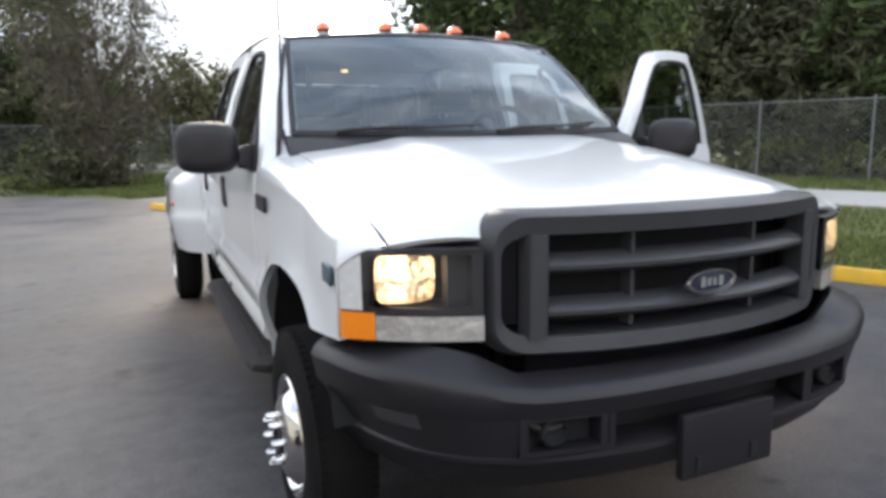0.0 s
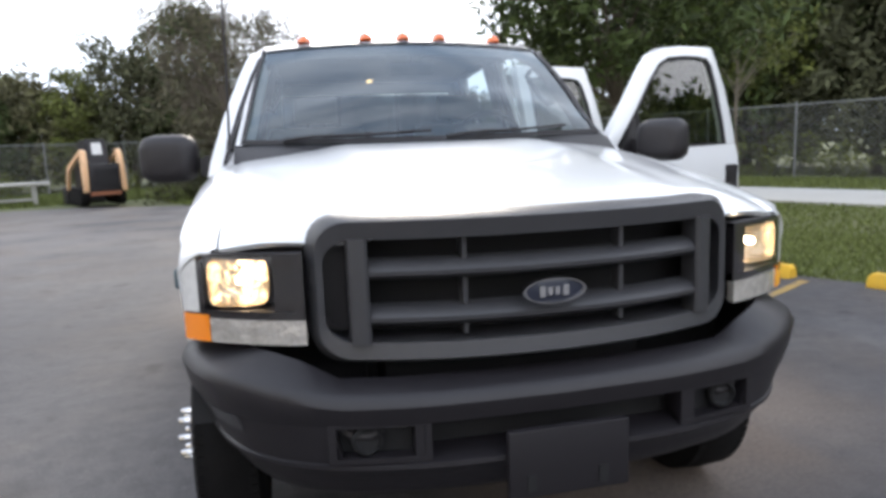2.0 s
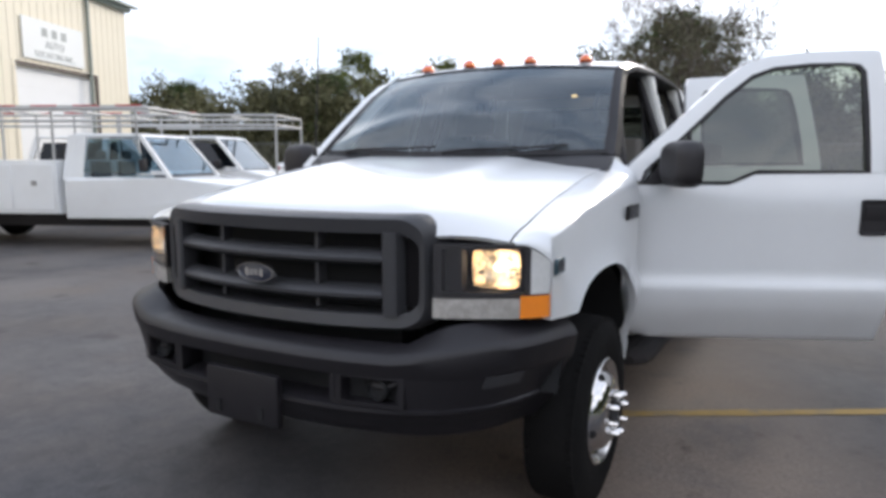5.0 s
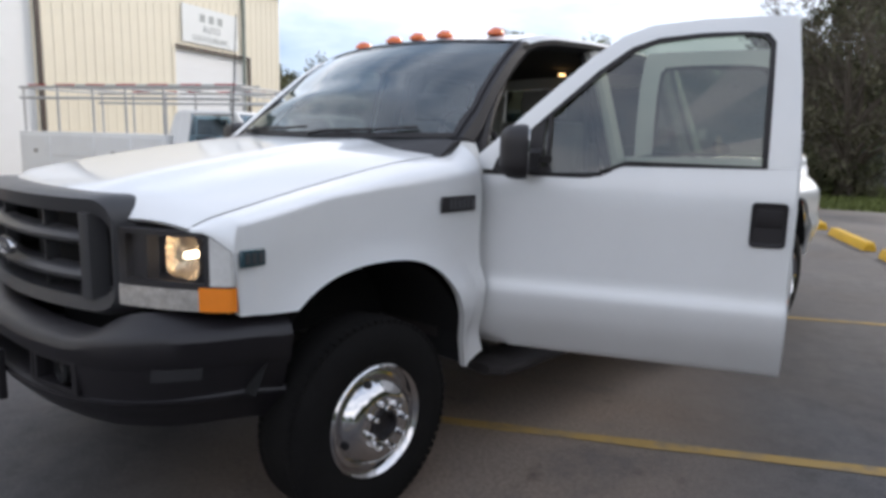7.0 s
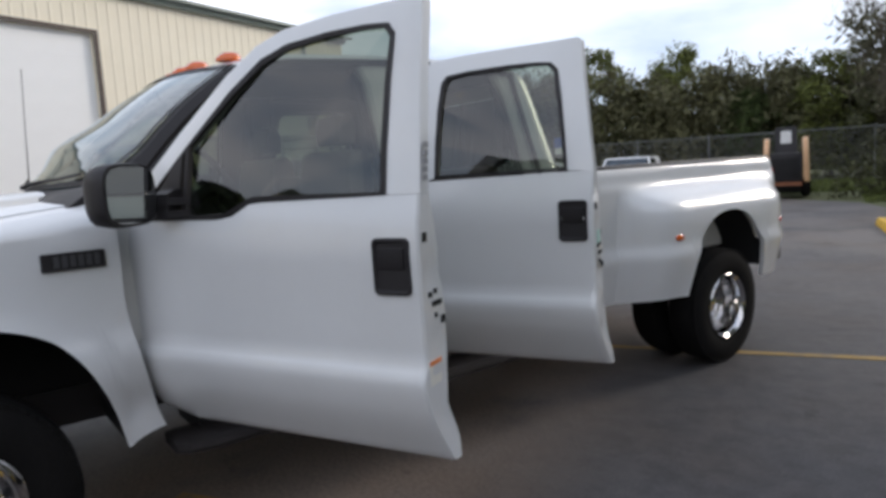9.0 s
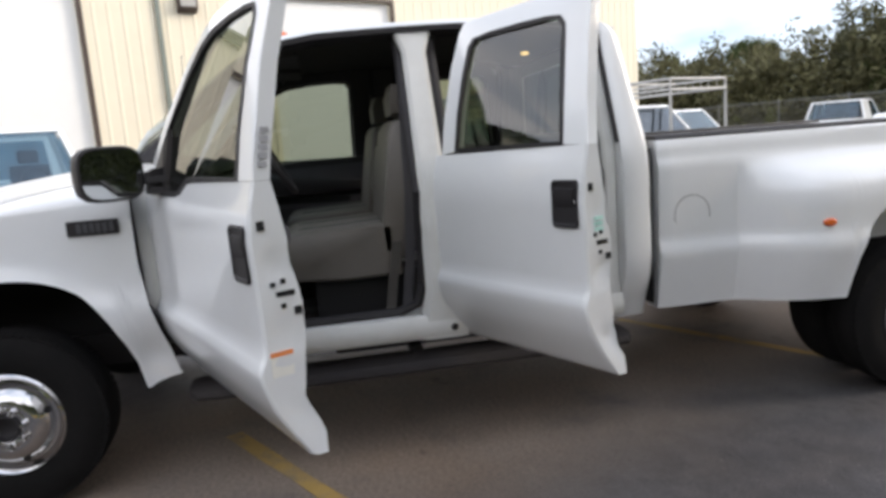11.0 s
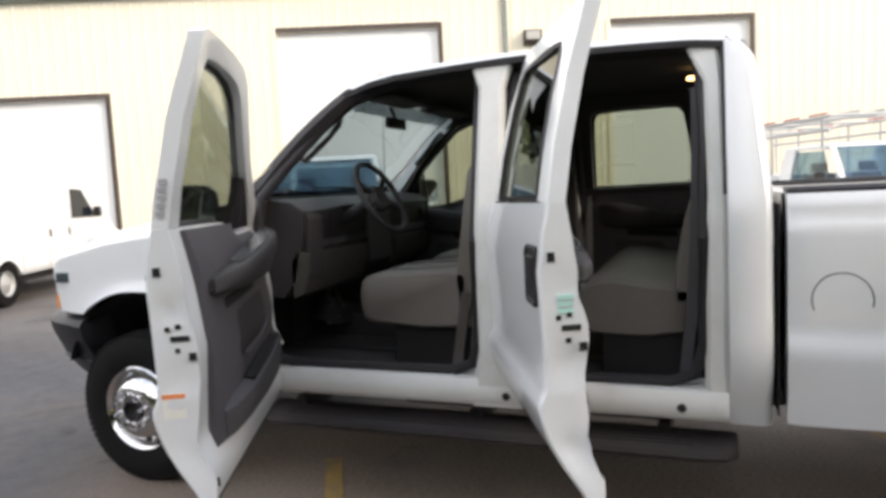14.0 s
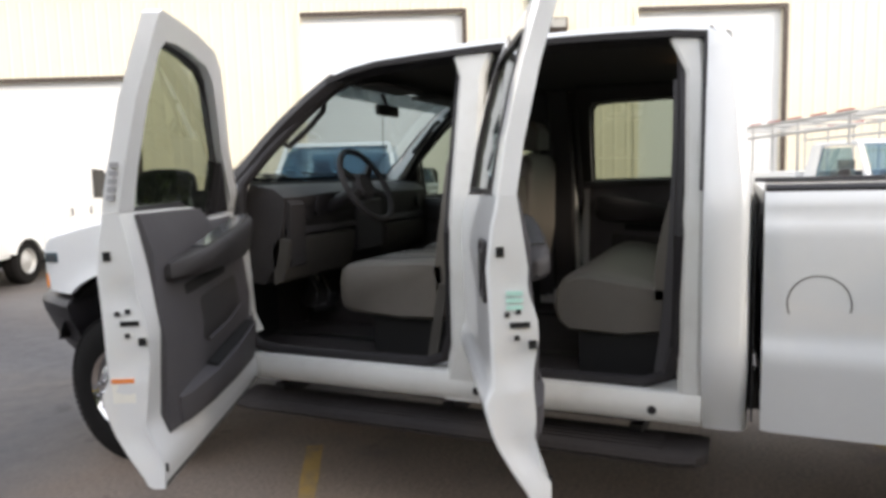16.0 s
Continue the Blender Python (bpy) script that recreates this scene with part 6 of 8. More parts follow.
# lining of the cabin's rear and far wall
bm = bmesh.new()
box(bm, -0.80, 0.80, 3.71, 3.75, 0.60, 1.42)
part("rear_lining", bm, DASH, truck, smooth=0)
KNEE = mat("dash_lower", (0.066, 0.060, 0.054), rough=0.6, var=0.1, scale=10, bump=0.15, bump_scale=220)
# dashboard
bm = bmesh.new()
lp = []
for x in np.linspace(-0.80, 0.80, 25):
    bul = 0.05 * math.exp(-((x - 0.40) / 0.20) ** 2)
    lp.append([(x, 1.50, 1.385), (x, 1.66, 1.392), (x, 1.78, 1.375 + bul * 0.5), (x, 1.84 + bul, 1.335 + bul * 0.4), (x, 1.83 + bul * 0.6, 1.24), (x, 1.80, 1.12), (x, 1.78, 1.02), (x, 1.70, 0.93), (x, 1.52, 0.92)])
rings(bm, lp)
dash = part("dashboard", bm, DASH, truck, "dark grey dashboard", smooth=40)
bm = bmesh.new()
lp = []
for x in np.linspace(0.66, 0.78, 4):
    lp.append([(x, 1.81, 1.0), (x, 1.855, 1.02), (x, 1.862, 1.3), (x, 1.83, 1.34)])
rings(bm, lp)
part("dash_end", bm, DASH, dash)
for x0, x1, z0, z1 in ((0.24, 0.56, 1.245, 1.335),):
    bm = bevelled(0.012, 2, (x0, x1, 1.80, 1.872, z0, z1))
    part("gauge_hood", bm, BLACK, dash)
bm = bevelled(0.01, 1, (-0.16, 0.14, 1.80, 1.845, 1.02, 1.30))
part("centre_console", bm, TRIM, dash)
for x in (-0.66, 0.62):
    bm = bmesh.new()
    lathe(bm, [(0.040, 0.0), (0.040, 0.012), (0.030, 0.014), (0.0001, 0.010)], 20, pose(x, 1.845, 1.26, -90, 0, 0))
    part("air_vent", bm, BLACK, dash)
bm = bmesh.new()
lp = [[(x, 1.815, 1.155), (x, 1.835, 1.16), (x, 1.835, 1.19), (x, 1.815, 1.195)] for x in np.linspace(-0.78, 0.78, 5)]
rings(bm, lp)
part("dash_strip", bm, TRIM, dash)
bm = bmesh.new()
rings(bm, [[(x, 1.80, 1.148), (x, 1.858, 1.140), (x, 1.852, 1.06), (x, 1.815, 0.955), (x, 1.76, 0.93), (x, 1.76, 1.1)] for x in (0.19, 0.22, 0.40, 0.62, 0.775, 0.80)])
part("knee_panel", bm, KNEE, dash, "grey-brown lower dash panel", smooth=35)
bm = bmesh.new()
rings(bm, [[(x, 1.80, 1.148), (x, 1.850, 1.140), (x, 1.845, 1.04), (x, 1.80, 0.98), (x, 1.78, 1.1)] for x in (-0.76, -0.6, -0.4, -0.22)])
part("glove_box", bm, KNEE, dash, smooth=35)
# steering wheel and column
wheel_m = pose(0.44, 2.085, 1.395, -62, 0, 0)
steer = part("steering_wheel", bmesh.new(), DASH, truck, "dark four-spoke steering wheel")
bm = bmesh.new()
tube(bm, [wheel_m @ Vector((0.195 * math.cos(2 * math.pi * i / 36), 0.195 * math.sin(2 * math.pi * i / 36), 0)) for i in range(36)], 0.0155, 8, closed=True)
finish(bm)
bm.to_mesh(steer.data)
bm.free()
bm = bmesh.new()
lathe(bm, [(0.0001, 0.012), (0.06, 0.008), (0.075, -0.015), (0.07, -0.04)], 20, wheel_m)
for a in (20, 160, 215, 325):
    box(bm, 0.05, 0.19, -0.016, 0.016, -0.022, -0.008, wheel_m @ pose(0, 0, 0, 0, 0, a))
part("wheel_hub", bm, DASH, steer)
bm = bmesh.new()
tube(bm, [wheel_m @ Vector((0, 0, -0.03)), wheel_m @ Vector((0, 0, -0.26))], 0.034, 12)
tube(bm, [wheel_m @ Vector((-0.03, 0.02, -0.08)), wheel_m @ Vector((-0.20, 0.05, -0.03))], 0.008, 6)
part("steering_column", bm, BLACK, steer)
# pedals and shift lever
for x, z in ((0.40, 0.80), (0.28, 0.78)):
    bm = bevelled(0.005, 1, (x - 0.05, x + 0.05, 1.74, 1.76, z - 0.03, z + 0.03))
    tube(bm, [(x, 1.75, z), (x, 1.66, z + 0.15)], 0.010, 6)
    part("pedal", bm, BLACK, truck)
bm = bmesh.new()
tube(bm, [(0.17, 1.60, 0.66), (0.20, 1.62, 0.92)], 0.010, 8)
lever = part("shift_lever", bm, STEEL, truck)
bm = bmesh.new()
lathe(bm, [(0.0001, 0.035), (0.018, 0.028), (0.022, 0.01), (0.016, -0.012)], 12, pose(0.20, 1.62, 0.925))
part("lever_knob", bm, CORNER, lever, "pale lever knob")
bm = bmesh.new()
lathe(bm, [(0.10, 0.0), (0.07, 0.06), (0.03, 0.14)], 14, pose(0.172, 1.605, 0.70))
part("lever_boot", bm, TRIM, lever)
# inner mirror, visors, grab handle, dome lamp
bm = bevelled(0.012, 2, (-0.12, 0.12, 1.985, 2.015, 1.775, 1.838))
tube(bm, [(0, 2.0, 1.83), (0, 1.97, 1.90)], 0.012, 8)
part("inner_mirror", bm, BLACK, truck, m=pose(0.02, 0, 0.0))
for s in (-1, 1):
    bm = bevelled(0.008, 1, (0.10, 0.58, 2.09, 2.26, 1.878, 1.896))
    flip(bm, s)
    part("sun_visor", bm, HEADLINER, truck)
    bm = bmesh.new()
    tube(bm, [(0.735, 1.80, 1.60), (0.70, 1.81, 1.585), (0.685, 1.86, 1.63), (0.665, 1.93, 1.70), (0.66, 1.985, 1.76), (0.69, 2.01, 1.79)], 0.014, 8)
    flip(bm, s)
    part("grab_handle", bm, DASH, truck)
bm = bevelled(0.005, 1, (-0.02, 0.02, 3.55, 3.59, 1.905, 1.922))
part("dome_lamp", bm, DOME, truck, "small lit dome lamp")


# seats ------------------------------------------------------------------
def seat_section(w, prof, n=15, crown=0.035):
    """A padded slab: profile in (y, z), pushed along x with rounded sides."""
    bm = bmesh.new()
    cy, cz = sum(p[0] for p in prof) / len(prof), sum(p[1] for p in prof) / len(prof)
    lp = []
    for k in range(n + 1):
        u = -1 + 2 * k / n
        e = 1 - crown * 1.6 * abs(u) ** 7 - (0.07 if k in (0, n) else 0)
        u = math.copysign(1 - (1 - abs(u)) ** 1.35, u)
        lp.append([(u * w / 2, cy + (y - cy) * e, cz + (z - cz) * e) for y, z in prof])
    rings(bm, lp)
    return bm


def seat(name, x, y, w, label, back_h=0.62):
    m = pose(x, y, 0)
    cushion = part(name, seat_section(w, [(0.05, 0.815), (0.010, 0.835), (-0.004, 0.88), (-0.006, 0.955), (0.008, 1.010), (0.045, 1.036), (0.11, 1.044), (0.30, 1.052), (0.46, 1.062), (0.55, 1.05), (0.55, 0.80), (0.30, 0.795)]), SEAT, truck, label, smooth=50, m=m)
    z1 = 0.92 + back_h
    part("backrest", seat_section(w, [(0.47, 0.88), (0.46, 1.0), (0.49, 1.2), (0.535, z1 - 0.04), (0.56, z1), (0.62, z1 + 0.005), (0.655, z1 - 0.04), (0.645, 1.1), (0.60, 0.86)]), SEAT, cushion, smooth=50)
    bm = seat_section(w * 0.46, [(0.565, z1 + 0.03), (0.56, z1 + 0.12), (0.58, z1 + 0.185), (0.625, z1 + 0.19), (0.655, z1 + 0.14), (0.65, z1 + 0.03)])
    tube(bm, [(-0.05, 0.605, z1 - 0.02), (-0.05, 0.605, z1 + 0.05)], 0.007, 6)
    tube(bm, [(0.05, 0.605, z1 - 0.02), (0.05, 0.605, z1 + 0.05)], 0.007, 6)
    part("headrest", bm, SEAT, cushion, smooth=50)
    bm = bmesh.new()
    box(bm, -w / 2 + 0.07, w / 2 - 0.07, 0.14, 0.56, 0.60, 0.80)
    part("seat_base", bm, DARK, cushion, smooth=0)
    # stitched seams
    for u in (-0.22, 0.22):
        bm = bmesh.new()
        tube(bm, [(u * w, 0.010, 1.016), (u * w, 0.11, 1.046), (u * w, 0.30, 1.054), (u * w, 0.47, 1.062)], 0.004, 5)
        part("seat_seam", bm, TRIM, cushion)
    return cushion


seat("driver_seat", 0.455, 2.09, 0.58, "beige vinyl front seat")
seat("passenger_seat", -0.455, 2.09, 0.58, "beige vinyl front seat")
bm = seat_section(0.30, [(2.20, 0.80), (2.22, 0.95), (2.35, 0.97), (2.62, 0.95), (2.62, 0.80)])
part("centre_seat", bm, SEAT, truck)
bm = seat_section(0.28, [(2.60, 0.90), (2.59, 1.2), (2.63, 1.42), (2.72, 1.42), (2.74, 1.1), (2.70, 0.86)])
part("centre_backrest", bm, SEAT, truck)
cush = part("rear_bench", seat_section(1.46, [(3.15, 0.785), (3.105, 0.82), (3.085, 0.88), (3.09, 0.945), (3.125, 0.998), (3.18, 1.022), (3.26, 1.024), (3.42, 1.0), (3.60, 0.98), (3.60, 0.80), (3.40, 0.775)], 18, 0.05), SEAT, truck, "beige vinyl rear bench", smooth=50)
part("rear_backrest", seat_section(1.46, [(3.50, 0.90), (3.50, 1.05), (3.54, 1.25), (3.585, 1.40), (3.62, 1.425), (3.68, 1.41), (3.70, 1.1), (3.66, 0.90)], 14), SEAT, cush, smooth=50)
bm = bmesh.new()
box(bm, -0.70, 0.70, 3.20, 3.62, 0.60, 0.82)
part("bench_base", bm, DARK, cush, smooth=0)
for x, y in ((0.735, 2.70), (0.735, 3.60), (-0.735, 2.70)):
    bm = bmesh.new()
    s = 1 if x > 0 else -1
    lp = []
    for dx, dy, z in ((0.0, 0.0, 1.78), (0.005, 0.0, 1.55), (0.03, -0.01, 1.2), (0.05, -0.03, 0.9), (0.04, -0.06, 0.66)):
        lp.append([(x + s * dx, y + dy - 0.023, z), (x + s * dx, y + dy + 0.023, z), (x + s * (dx + 0.004), y + dy + 0.023, z), (x + s * (dx + 0.004), y + dy - 0.023, z)])
    rings(bm, lp)
    part("seat_belt", bm, TRIM, truck, "grey seat belt")
# dark mouldings on the cabin side of the middle pillars
for s in (-1, 1):
    bm = bmesh.new()
    rings(bm, [[(s * (x - o), 2.775 + d, z) for o, d in ((0.0, -0.070), (0.0, 0.070), (0.022, 0.055), (0.022, -0.055))] for x, z in ((0.822, 0.68), (0.822, 1.25), (0.815, 1.36), (0.712, 1.85), (0.692, 1.93))])
    part("pillar_moulding", bm, DASH, truck, "dark plastic pillar moulding")

# lap belts beside the front seats
for s in (-1, 1):
    bm = bmesh.new()
    rings(bm, [[(s * (x - 0.004), y - 0.022, z), (s * (x + 0.004), y - 0.022, z), (s * (x + 0.004), y + 0.022, z), (s * (x - 0.004), y + 0.022, z)] for x, y, z in ((0.78, 2.56, 0.64), (0.775, 2.585, 0.80), (0.77, 2.615, 0.97))])
    part("lap_belt", bm, KNEE, truck, "grey-brown lap belt", smooth=0)

to_proportions()


# ---- parked vehicles; local front is -y, x across ----
V_WHITE = mat("fleet_white", (0.78, 0.79, 0.79), rough=0.32, coat=0.5, var=0.05, scale=2.5, stain=0.1, stain_color=(0.5, 0.47, 0.42), stain_scale=2)
V_GREY = mat("grey_cladding", (0.10, 0.10, 0.11), rough=0.55, var=0.1, scale=6)


def arch_poly(y0, y1, z0, arches, top):
    """Side outline: along the bottom with wheel arches, then back over the top points."""
    pts = []
    for yc, zc, r in arches:
        h = math.sqrt(max(0.0, r * r - (zc - z0) ** 2))
        a0 = math.atan2(z0 - zc, -h)
        a1 = math.atan2(z0 - zc, h)
        if a0 < 0:
            a0 += 2 * math.pi
        pts += [(yc + r * math.cos(a0 + (a1 - a0) * k / 14), zc + r * math.sin(a0 + (a1 - a0) * k / 14)) for k in range(15)]
    return [(y0, z0)] + pts + [(y1, z0)] + top


def slab_body(name, poly, w, material, parent, label="", bev=0.03):
    bm = bmesh.new()
    prism(bm, poly, "x", -w / 2, w / 2)
    edges = {e for f in bm.faces if abs(f.calc_center_median().x) > w / 2 - 1e-3 for e in f.edges}
    bmesh.ops.bevel(bm, geom=list(edges), offset=bev, segments=2, affect='EDGES', profile=0.6, clamp_overlap=True)
    return part(name, bm, material, parent, label, smooth=35)


def hollow_cab(parent, pts, wb, wt, mid, seats=2):
    """Roof on six posts over the body, with seats and a steering wheel inside. Side points front to back: (y, z) of base front, top front, top rear, base rear."""
    (ya, za), (yb, zb), (yc, zc), (yd, zd) = pts
    bm = bmesh.new()
    rings(bm, [[(-wt - 0.035, yb - 0.06, zb - 0.055), (wt + 0.035, yb - 0.06, zb - 0.055), (wt + 0.03, yc + 0.03, zc - 0.055), (-wt - 0.03, yc + 0.03, zc - 0.055)],
               [(-wt, yb + 0.02, zb), (wt, yb + 0.02, zb), (wt, yc - 0.02, zc), (-wt, yc - 0.02, zc)]])
    bmesh.ops.bevel(bm, geom=list(bm.edges), offset=0.022, segments=3, affect='EDGES', profile=0.55)
    cab = part("cab", bm, V_WHITE, parent, smooth=45)
    for s in (-1, 1):
        for y0, z0, y1, z1, w in ((ya, za, yb, zb, 0.075), (mid, za, mid - 0.02, zb, 0.10), (yd, zd, yc, zc, 0.12)):
            bm = bmesh.new()
            rings(bm, [[(s * (x + dx), y + dy, z) for dx, dy in ((0.0, -w / 2), (0.0, w / 2), (-0.06, w / 2), (-0.06, -w / 2))] for x, y, z in ((wb, y0, z0 - 0.03), (wt + 0.02, y1, z1 - 0.02))])
            part("cab_post", bm, V_WHITE, cab, smooth=30)
    if yd - mid < 1.0:
        for s in (-1, 1):
            bm = bmesh.new()
            rings(bm, [[(s * x, y0, z), (s * x, y1, z), (s * (x - 0.05), y1, z), (s * (x - 0.05), y0, z)] for x, y0, y1, z in ((wb - 0.004, mid, yd, za - 0.03), (wt + 0.018, mid - 0.02, yc, zb - 0.03))])
            part("rear_quarter", bm, V_WHITE, cab, smooth=30)
    for k in range(seats):
        x = 0.0 if seats == 1 else (-0.40, 0.40)[k]
        y = (mid + yb) / 2 + 0.42
        seat_back = part("seat_back", bevelled(0.03, 2, (x - 0.24, x + 0.24, y, y + 0.10, za - 0.02, za + 0.27)), V_GREY, parent, "dark grey seat back")
        part("headrest", bevelled(0.03, 2, (x - 0.13, x + 0.13, y + 0.01, y + 0.09, za + 0.29, za + 0.45)), V_GREY, seat_back)
    bm = bmesh.new()
    tube(bm, [(0.40 + 0.18 * math.cos(a), ya + 0.52 + 0.07 * math.sin(a), za + 0.06 + 0.165 * math.sin(a)) for a in np.linspace(0, 2 * math.pi, 21)[:-1]], 0.014, 6, closed=True)
    part("steering_wheel", bm, BLACK, parent)
    part("dash_top", bevelled(0.02, 1, (-wb + 0.08, wb - 0.08, ya + 0.06, ya + 0.34, za - 0.03, za + 0.05)), V_GREY, parent)
    return cab


def pane(quad, parent, material, off=0.006, name="window_pane"):
    """A thin window, set a little proud of the skin; four or more points in one plane."""
    bm = bmesh.new()
    vs = [Vector(p) for p in quad]
    n = (vs[1] - vs[0]).cross(vs[2] - vs[0]).normalized()
    c = sum(vs, Vector()) / len(vs)
    if n.dot(c - Vector((0, c.y, 1.0))) < 0 and abs(n.x) > 0.4:
        n = -n
    rings(bm, [[p - n * off for p in vs], [p + n * off for p in vs]])
    ob = part(name, bm, material, parent, smooth=0)
    return ob


def plain_wheel(parent, x, y, r, w, rim=STEEL):
    s = 1 if x > 0 else -1
    t = part("wheel", bmesh.new(), RUBBER, parent, m=pose(x, y, r, 0, s * 90, 0))
    bm = bmesh.new()
    h = w / 2
    lathe(bm, [(r * 0.55, -h), (r * 0.9, -h), (r, -h * 0.7), (r, h * 0.7), (r * 0.9, h), (r * 0.55, h)], 28)
    finish(bm, 35)
    bm.to_mesh(t.data)
    bm.free()
    bm = bmesh.new()
    lathe(bm, [(r * 0.56, h - 0.004), (r * 0.53, h + 0.004), (r * 0.46, h - 0.05), (r * 0.30, h - 0.02), (r * 0.15, h + 0.0), (0.0001, h + 0.01)], 20)
    part("rim", bm, rim, t)
    return t


WIN = mat("vehicle_window", (0.014, 0.018, 0.026), rough=0.05, spec=0.35)
VGLASS = glass("vehicle_glass", (0.70, 0.88, 0.98), 0.68, gloss=0.07, shine=(0.80, 0.90, 1.0))
VGLASS_DARK = glass("vehicle_dark_glass", (0.55, 0.65, 0.75), 0.45, gloss=0.09, shine=(0.80, 0.90, 1.0))


def side_panes(parent, polys, base, wb, top, wt, material=WIN):
    for poly in polys:
        for s in (-1, 1):
            q = [(s * (wb + (wt - wb) * (z - base) / (top - base) + 0.004), y, z) for y, z in poly]
            pane(q, parent, material, 0.004)


def front_face(parent, w, y, z0, z1, grille_z, lamp_mat, signal=True, grille_mat=V_GREY):
    """Grille, lamps and bumper of a pickup or van."""
    g = part("grille", bevelled(0.01, 1, (-w * 0.33, w * 0.33, y - 0.03, y + 0.03, grille_z, z1)), grille_mat, parent)
    for k in range(3):
        z = grille_z + (z1 - grille_z) * (k + 0.7) / 3.4
        part("grille_bar", bevelled(0.004, 1, (-w * 0.32, w * 0.32, y - 0.045, y - 0.02, z - 0.012, z + 0.012)), STEEL, g)
    for s in (-1, 1):
        a, b = sorted((s * w * 0.34, s * w * 0.47))
        part("headlamp", bevelled(0.012, 1, (a, b, y - 0.03, y + 0.05, grille_z + 0.02, z1)), lamp_mat, parent)
        if signal:
            part("signal_lamp", bevelled(0.01, 1, (a, b, y - 0.03, y + 0.05, grille_z - 0.07, grille_z + 0.012)), AMBER, parent)
    part("bumper", bevelled(0.03, 2, (-w / 2, w / 2, y - 0.10, y + 0.06, z0, z0 + 0.20)), STEEL, parent, "chrome bumper")


def mirrors(parent, x, y, z):
    for s in (-1, 1):
        bm = bevelled(0.02, 1, (s * (x + 0.11) - 0.07, s * (x + 0.11) + 0.07, y - 0.05, y + 0.05, z - 0.10, z + 0.10))
        tube(bm, [(s * x, y, z), (s * (x + 0.06), y, z)], 0.015, 6)
        part("door_mirror", bm, BLACK, parent)


LAMP = mat("clear_headlamp", (0.55, 0.56, 0.56), rough=0.12, coat=1.0, metal=0.4)


def pickup(m, label, bed=True, cab_len=1.6, w=1.95, r=0.37, group="parked vehicles", crew=False, name="pickup", glass_mat=VGLASS, face=V_GREY):
    """Plain full-size pickup, 5.4 m long."""
    e = thing(name, label, "pickup truck", m, group=group)
    ln = 5.5
    top = [(ln, 1.12), (ln - 0.1, 1.20), (3.2, 1.20), (1.35, 1.14), (0.3, 1.03), (0.06, 0.95), (0, 0.6)]
    slab_body("body", arch_poly(0, ln, 0.48, [(0.95, r, r + 0.09), (4.25, r, r + 0.09)], top), w, V_WHITE, e, bev=0.06)
    z0, z1 = 1.13, 1.80
    hollow_cab(e, [(1.35, z0), (1.95, z1), (1.95 + cab_len - 0.25, z1), (1.95 + cab_len, z0)], w / 2 - 0.03, w / 2 - 0.22, 2.70)
    side_panes(e, [[(1.68, 1.21), (2.05, 1.70), (2.62, 1.71), (2.66, 1.21)]] + ([[(2.74, 1.21), (2.72, 1.71), (3.15, 1.70), (3.25, 1.21)]] if crew else []), z0, w / 2 - 0.03, z1, w / 2 - 0.22, glass_mat)
    pane([(-w / 2 + 0.14, 1.40, 1.18), (w / 2 - 0.14, 1.40, 1.18), (w / 2 - 0.29, 1.91, 1.745), (-w / 2 + 0.29, 1.91, 1.745)], e, glass_mat, 0.004, "windscreen")
    yb = 1.95 + cab_len
    pane([(-w / 2 + 0.25, yb - 0.02, 1.24), (w / 2 - 0.25, yb - 0.02, 1.24), (w / 2 - 0.32, yb - 0.20, 1.70), (-w / 2 + 0.32, yb - 0.20, 1.70)], e, glass_mat, 0.004, "rear_window")
    front_face(e, w, 0.03, 0.46, 1.0, 0.78, LAMP, True, face)
    mirrors(e, w / 2 - 0.05, 1.75, 1.28)
    for x in (-w / 2 + 0.12, w / 2 - 0.12):
        for y in (0.95, 4.25):
            plain_wheel(e, x, y, r, 0.24)
    for s in (-1, 1):
        part("door_handle", bevelled(0.008, 1, (s * (w / 2) - 0.012, s * (w / 2) + 0.012, 2.45, 2.60, 0.99, 1.03)), BLACK, e)
        part("tail_lamp", bevelled(0.01, 1, (s * (w / 2 - 0.07) - 0.07, s * (w / 2 - 0.07) + 0.075, ln - 0.05, ln + 0.02, 0.78, 1.10)), REDLENS, e)
    part("rear_bumper", bevelled(0.02, 1, (-w / 2 + 0.04, w / 2 - 0.04, ln - 0.02, ln + 0.16, 0.48, 0.64)), STEEL, e)
    bm = bmesh.new()
    box(bm, -0.5, 0.5, 0.2, ln - 0.2, 0.30, 0.50)
    part("underbody", bm, BLACK, e, smooth=0)
    return e


def facing_n(n_nose, s, turn=0.0):
    """Nose at n, pointing away from the building."""
    return yard_pose(n_nose, s, 0, 90 + turn)


# white pickup with a big windscreen, in front of the tall doors
pickup(facing_n(-3.1, 0.75) @ Matrix.Diagonal((0.97, 1.0, 1.10, 1)), "white pickup with tinted windscreen parked nose-out by the building")
# small pickup across the yard
pickup(pose(-9.0, 16.9, 0, 0, 0, 24) @ Matrix.Diagonal((1, 0.9, 0.80, 1)), "small white pickup facing out beside the fence", w=1.75, r=0.33, glass_mat=VGLASS_DARK, face=V_WHITE)
# pickup seen from behind with a tank trailer
pickup(pose(-17.95, 22.2, 0, 0, 0, 216), "white pickup seen from behind at the yard's edge", w=1.9)
# cab that peeks out past the rack
pickup(facing_n(-5.2, 16.6), "white pickup parked last in the row")


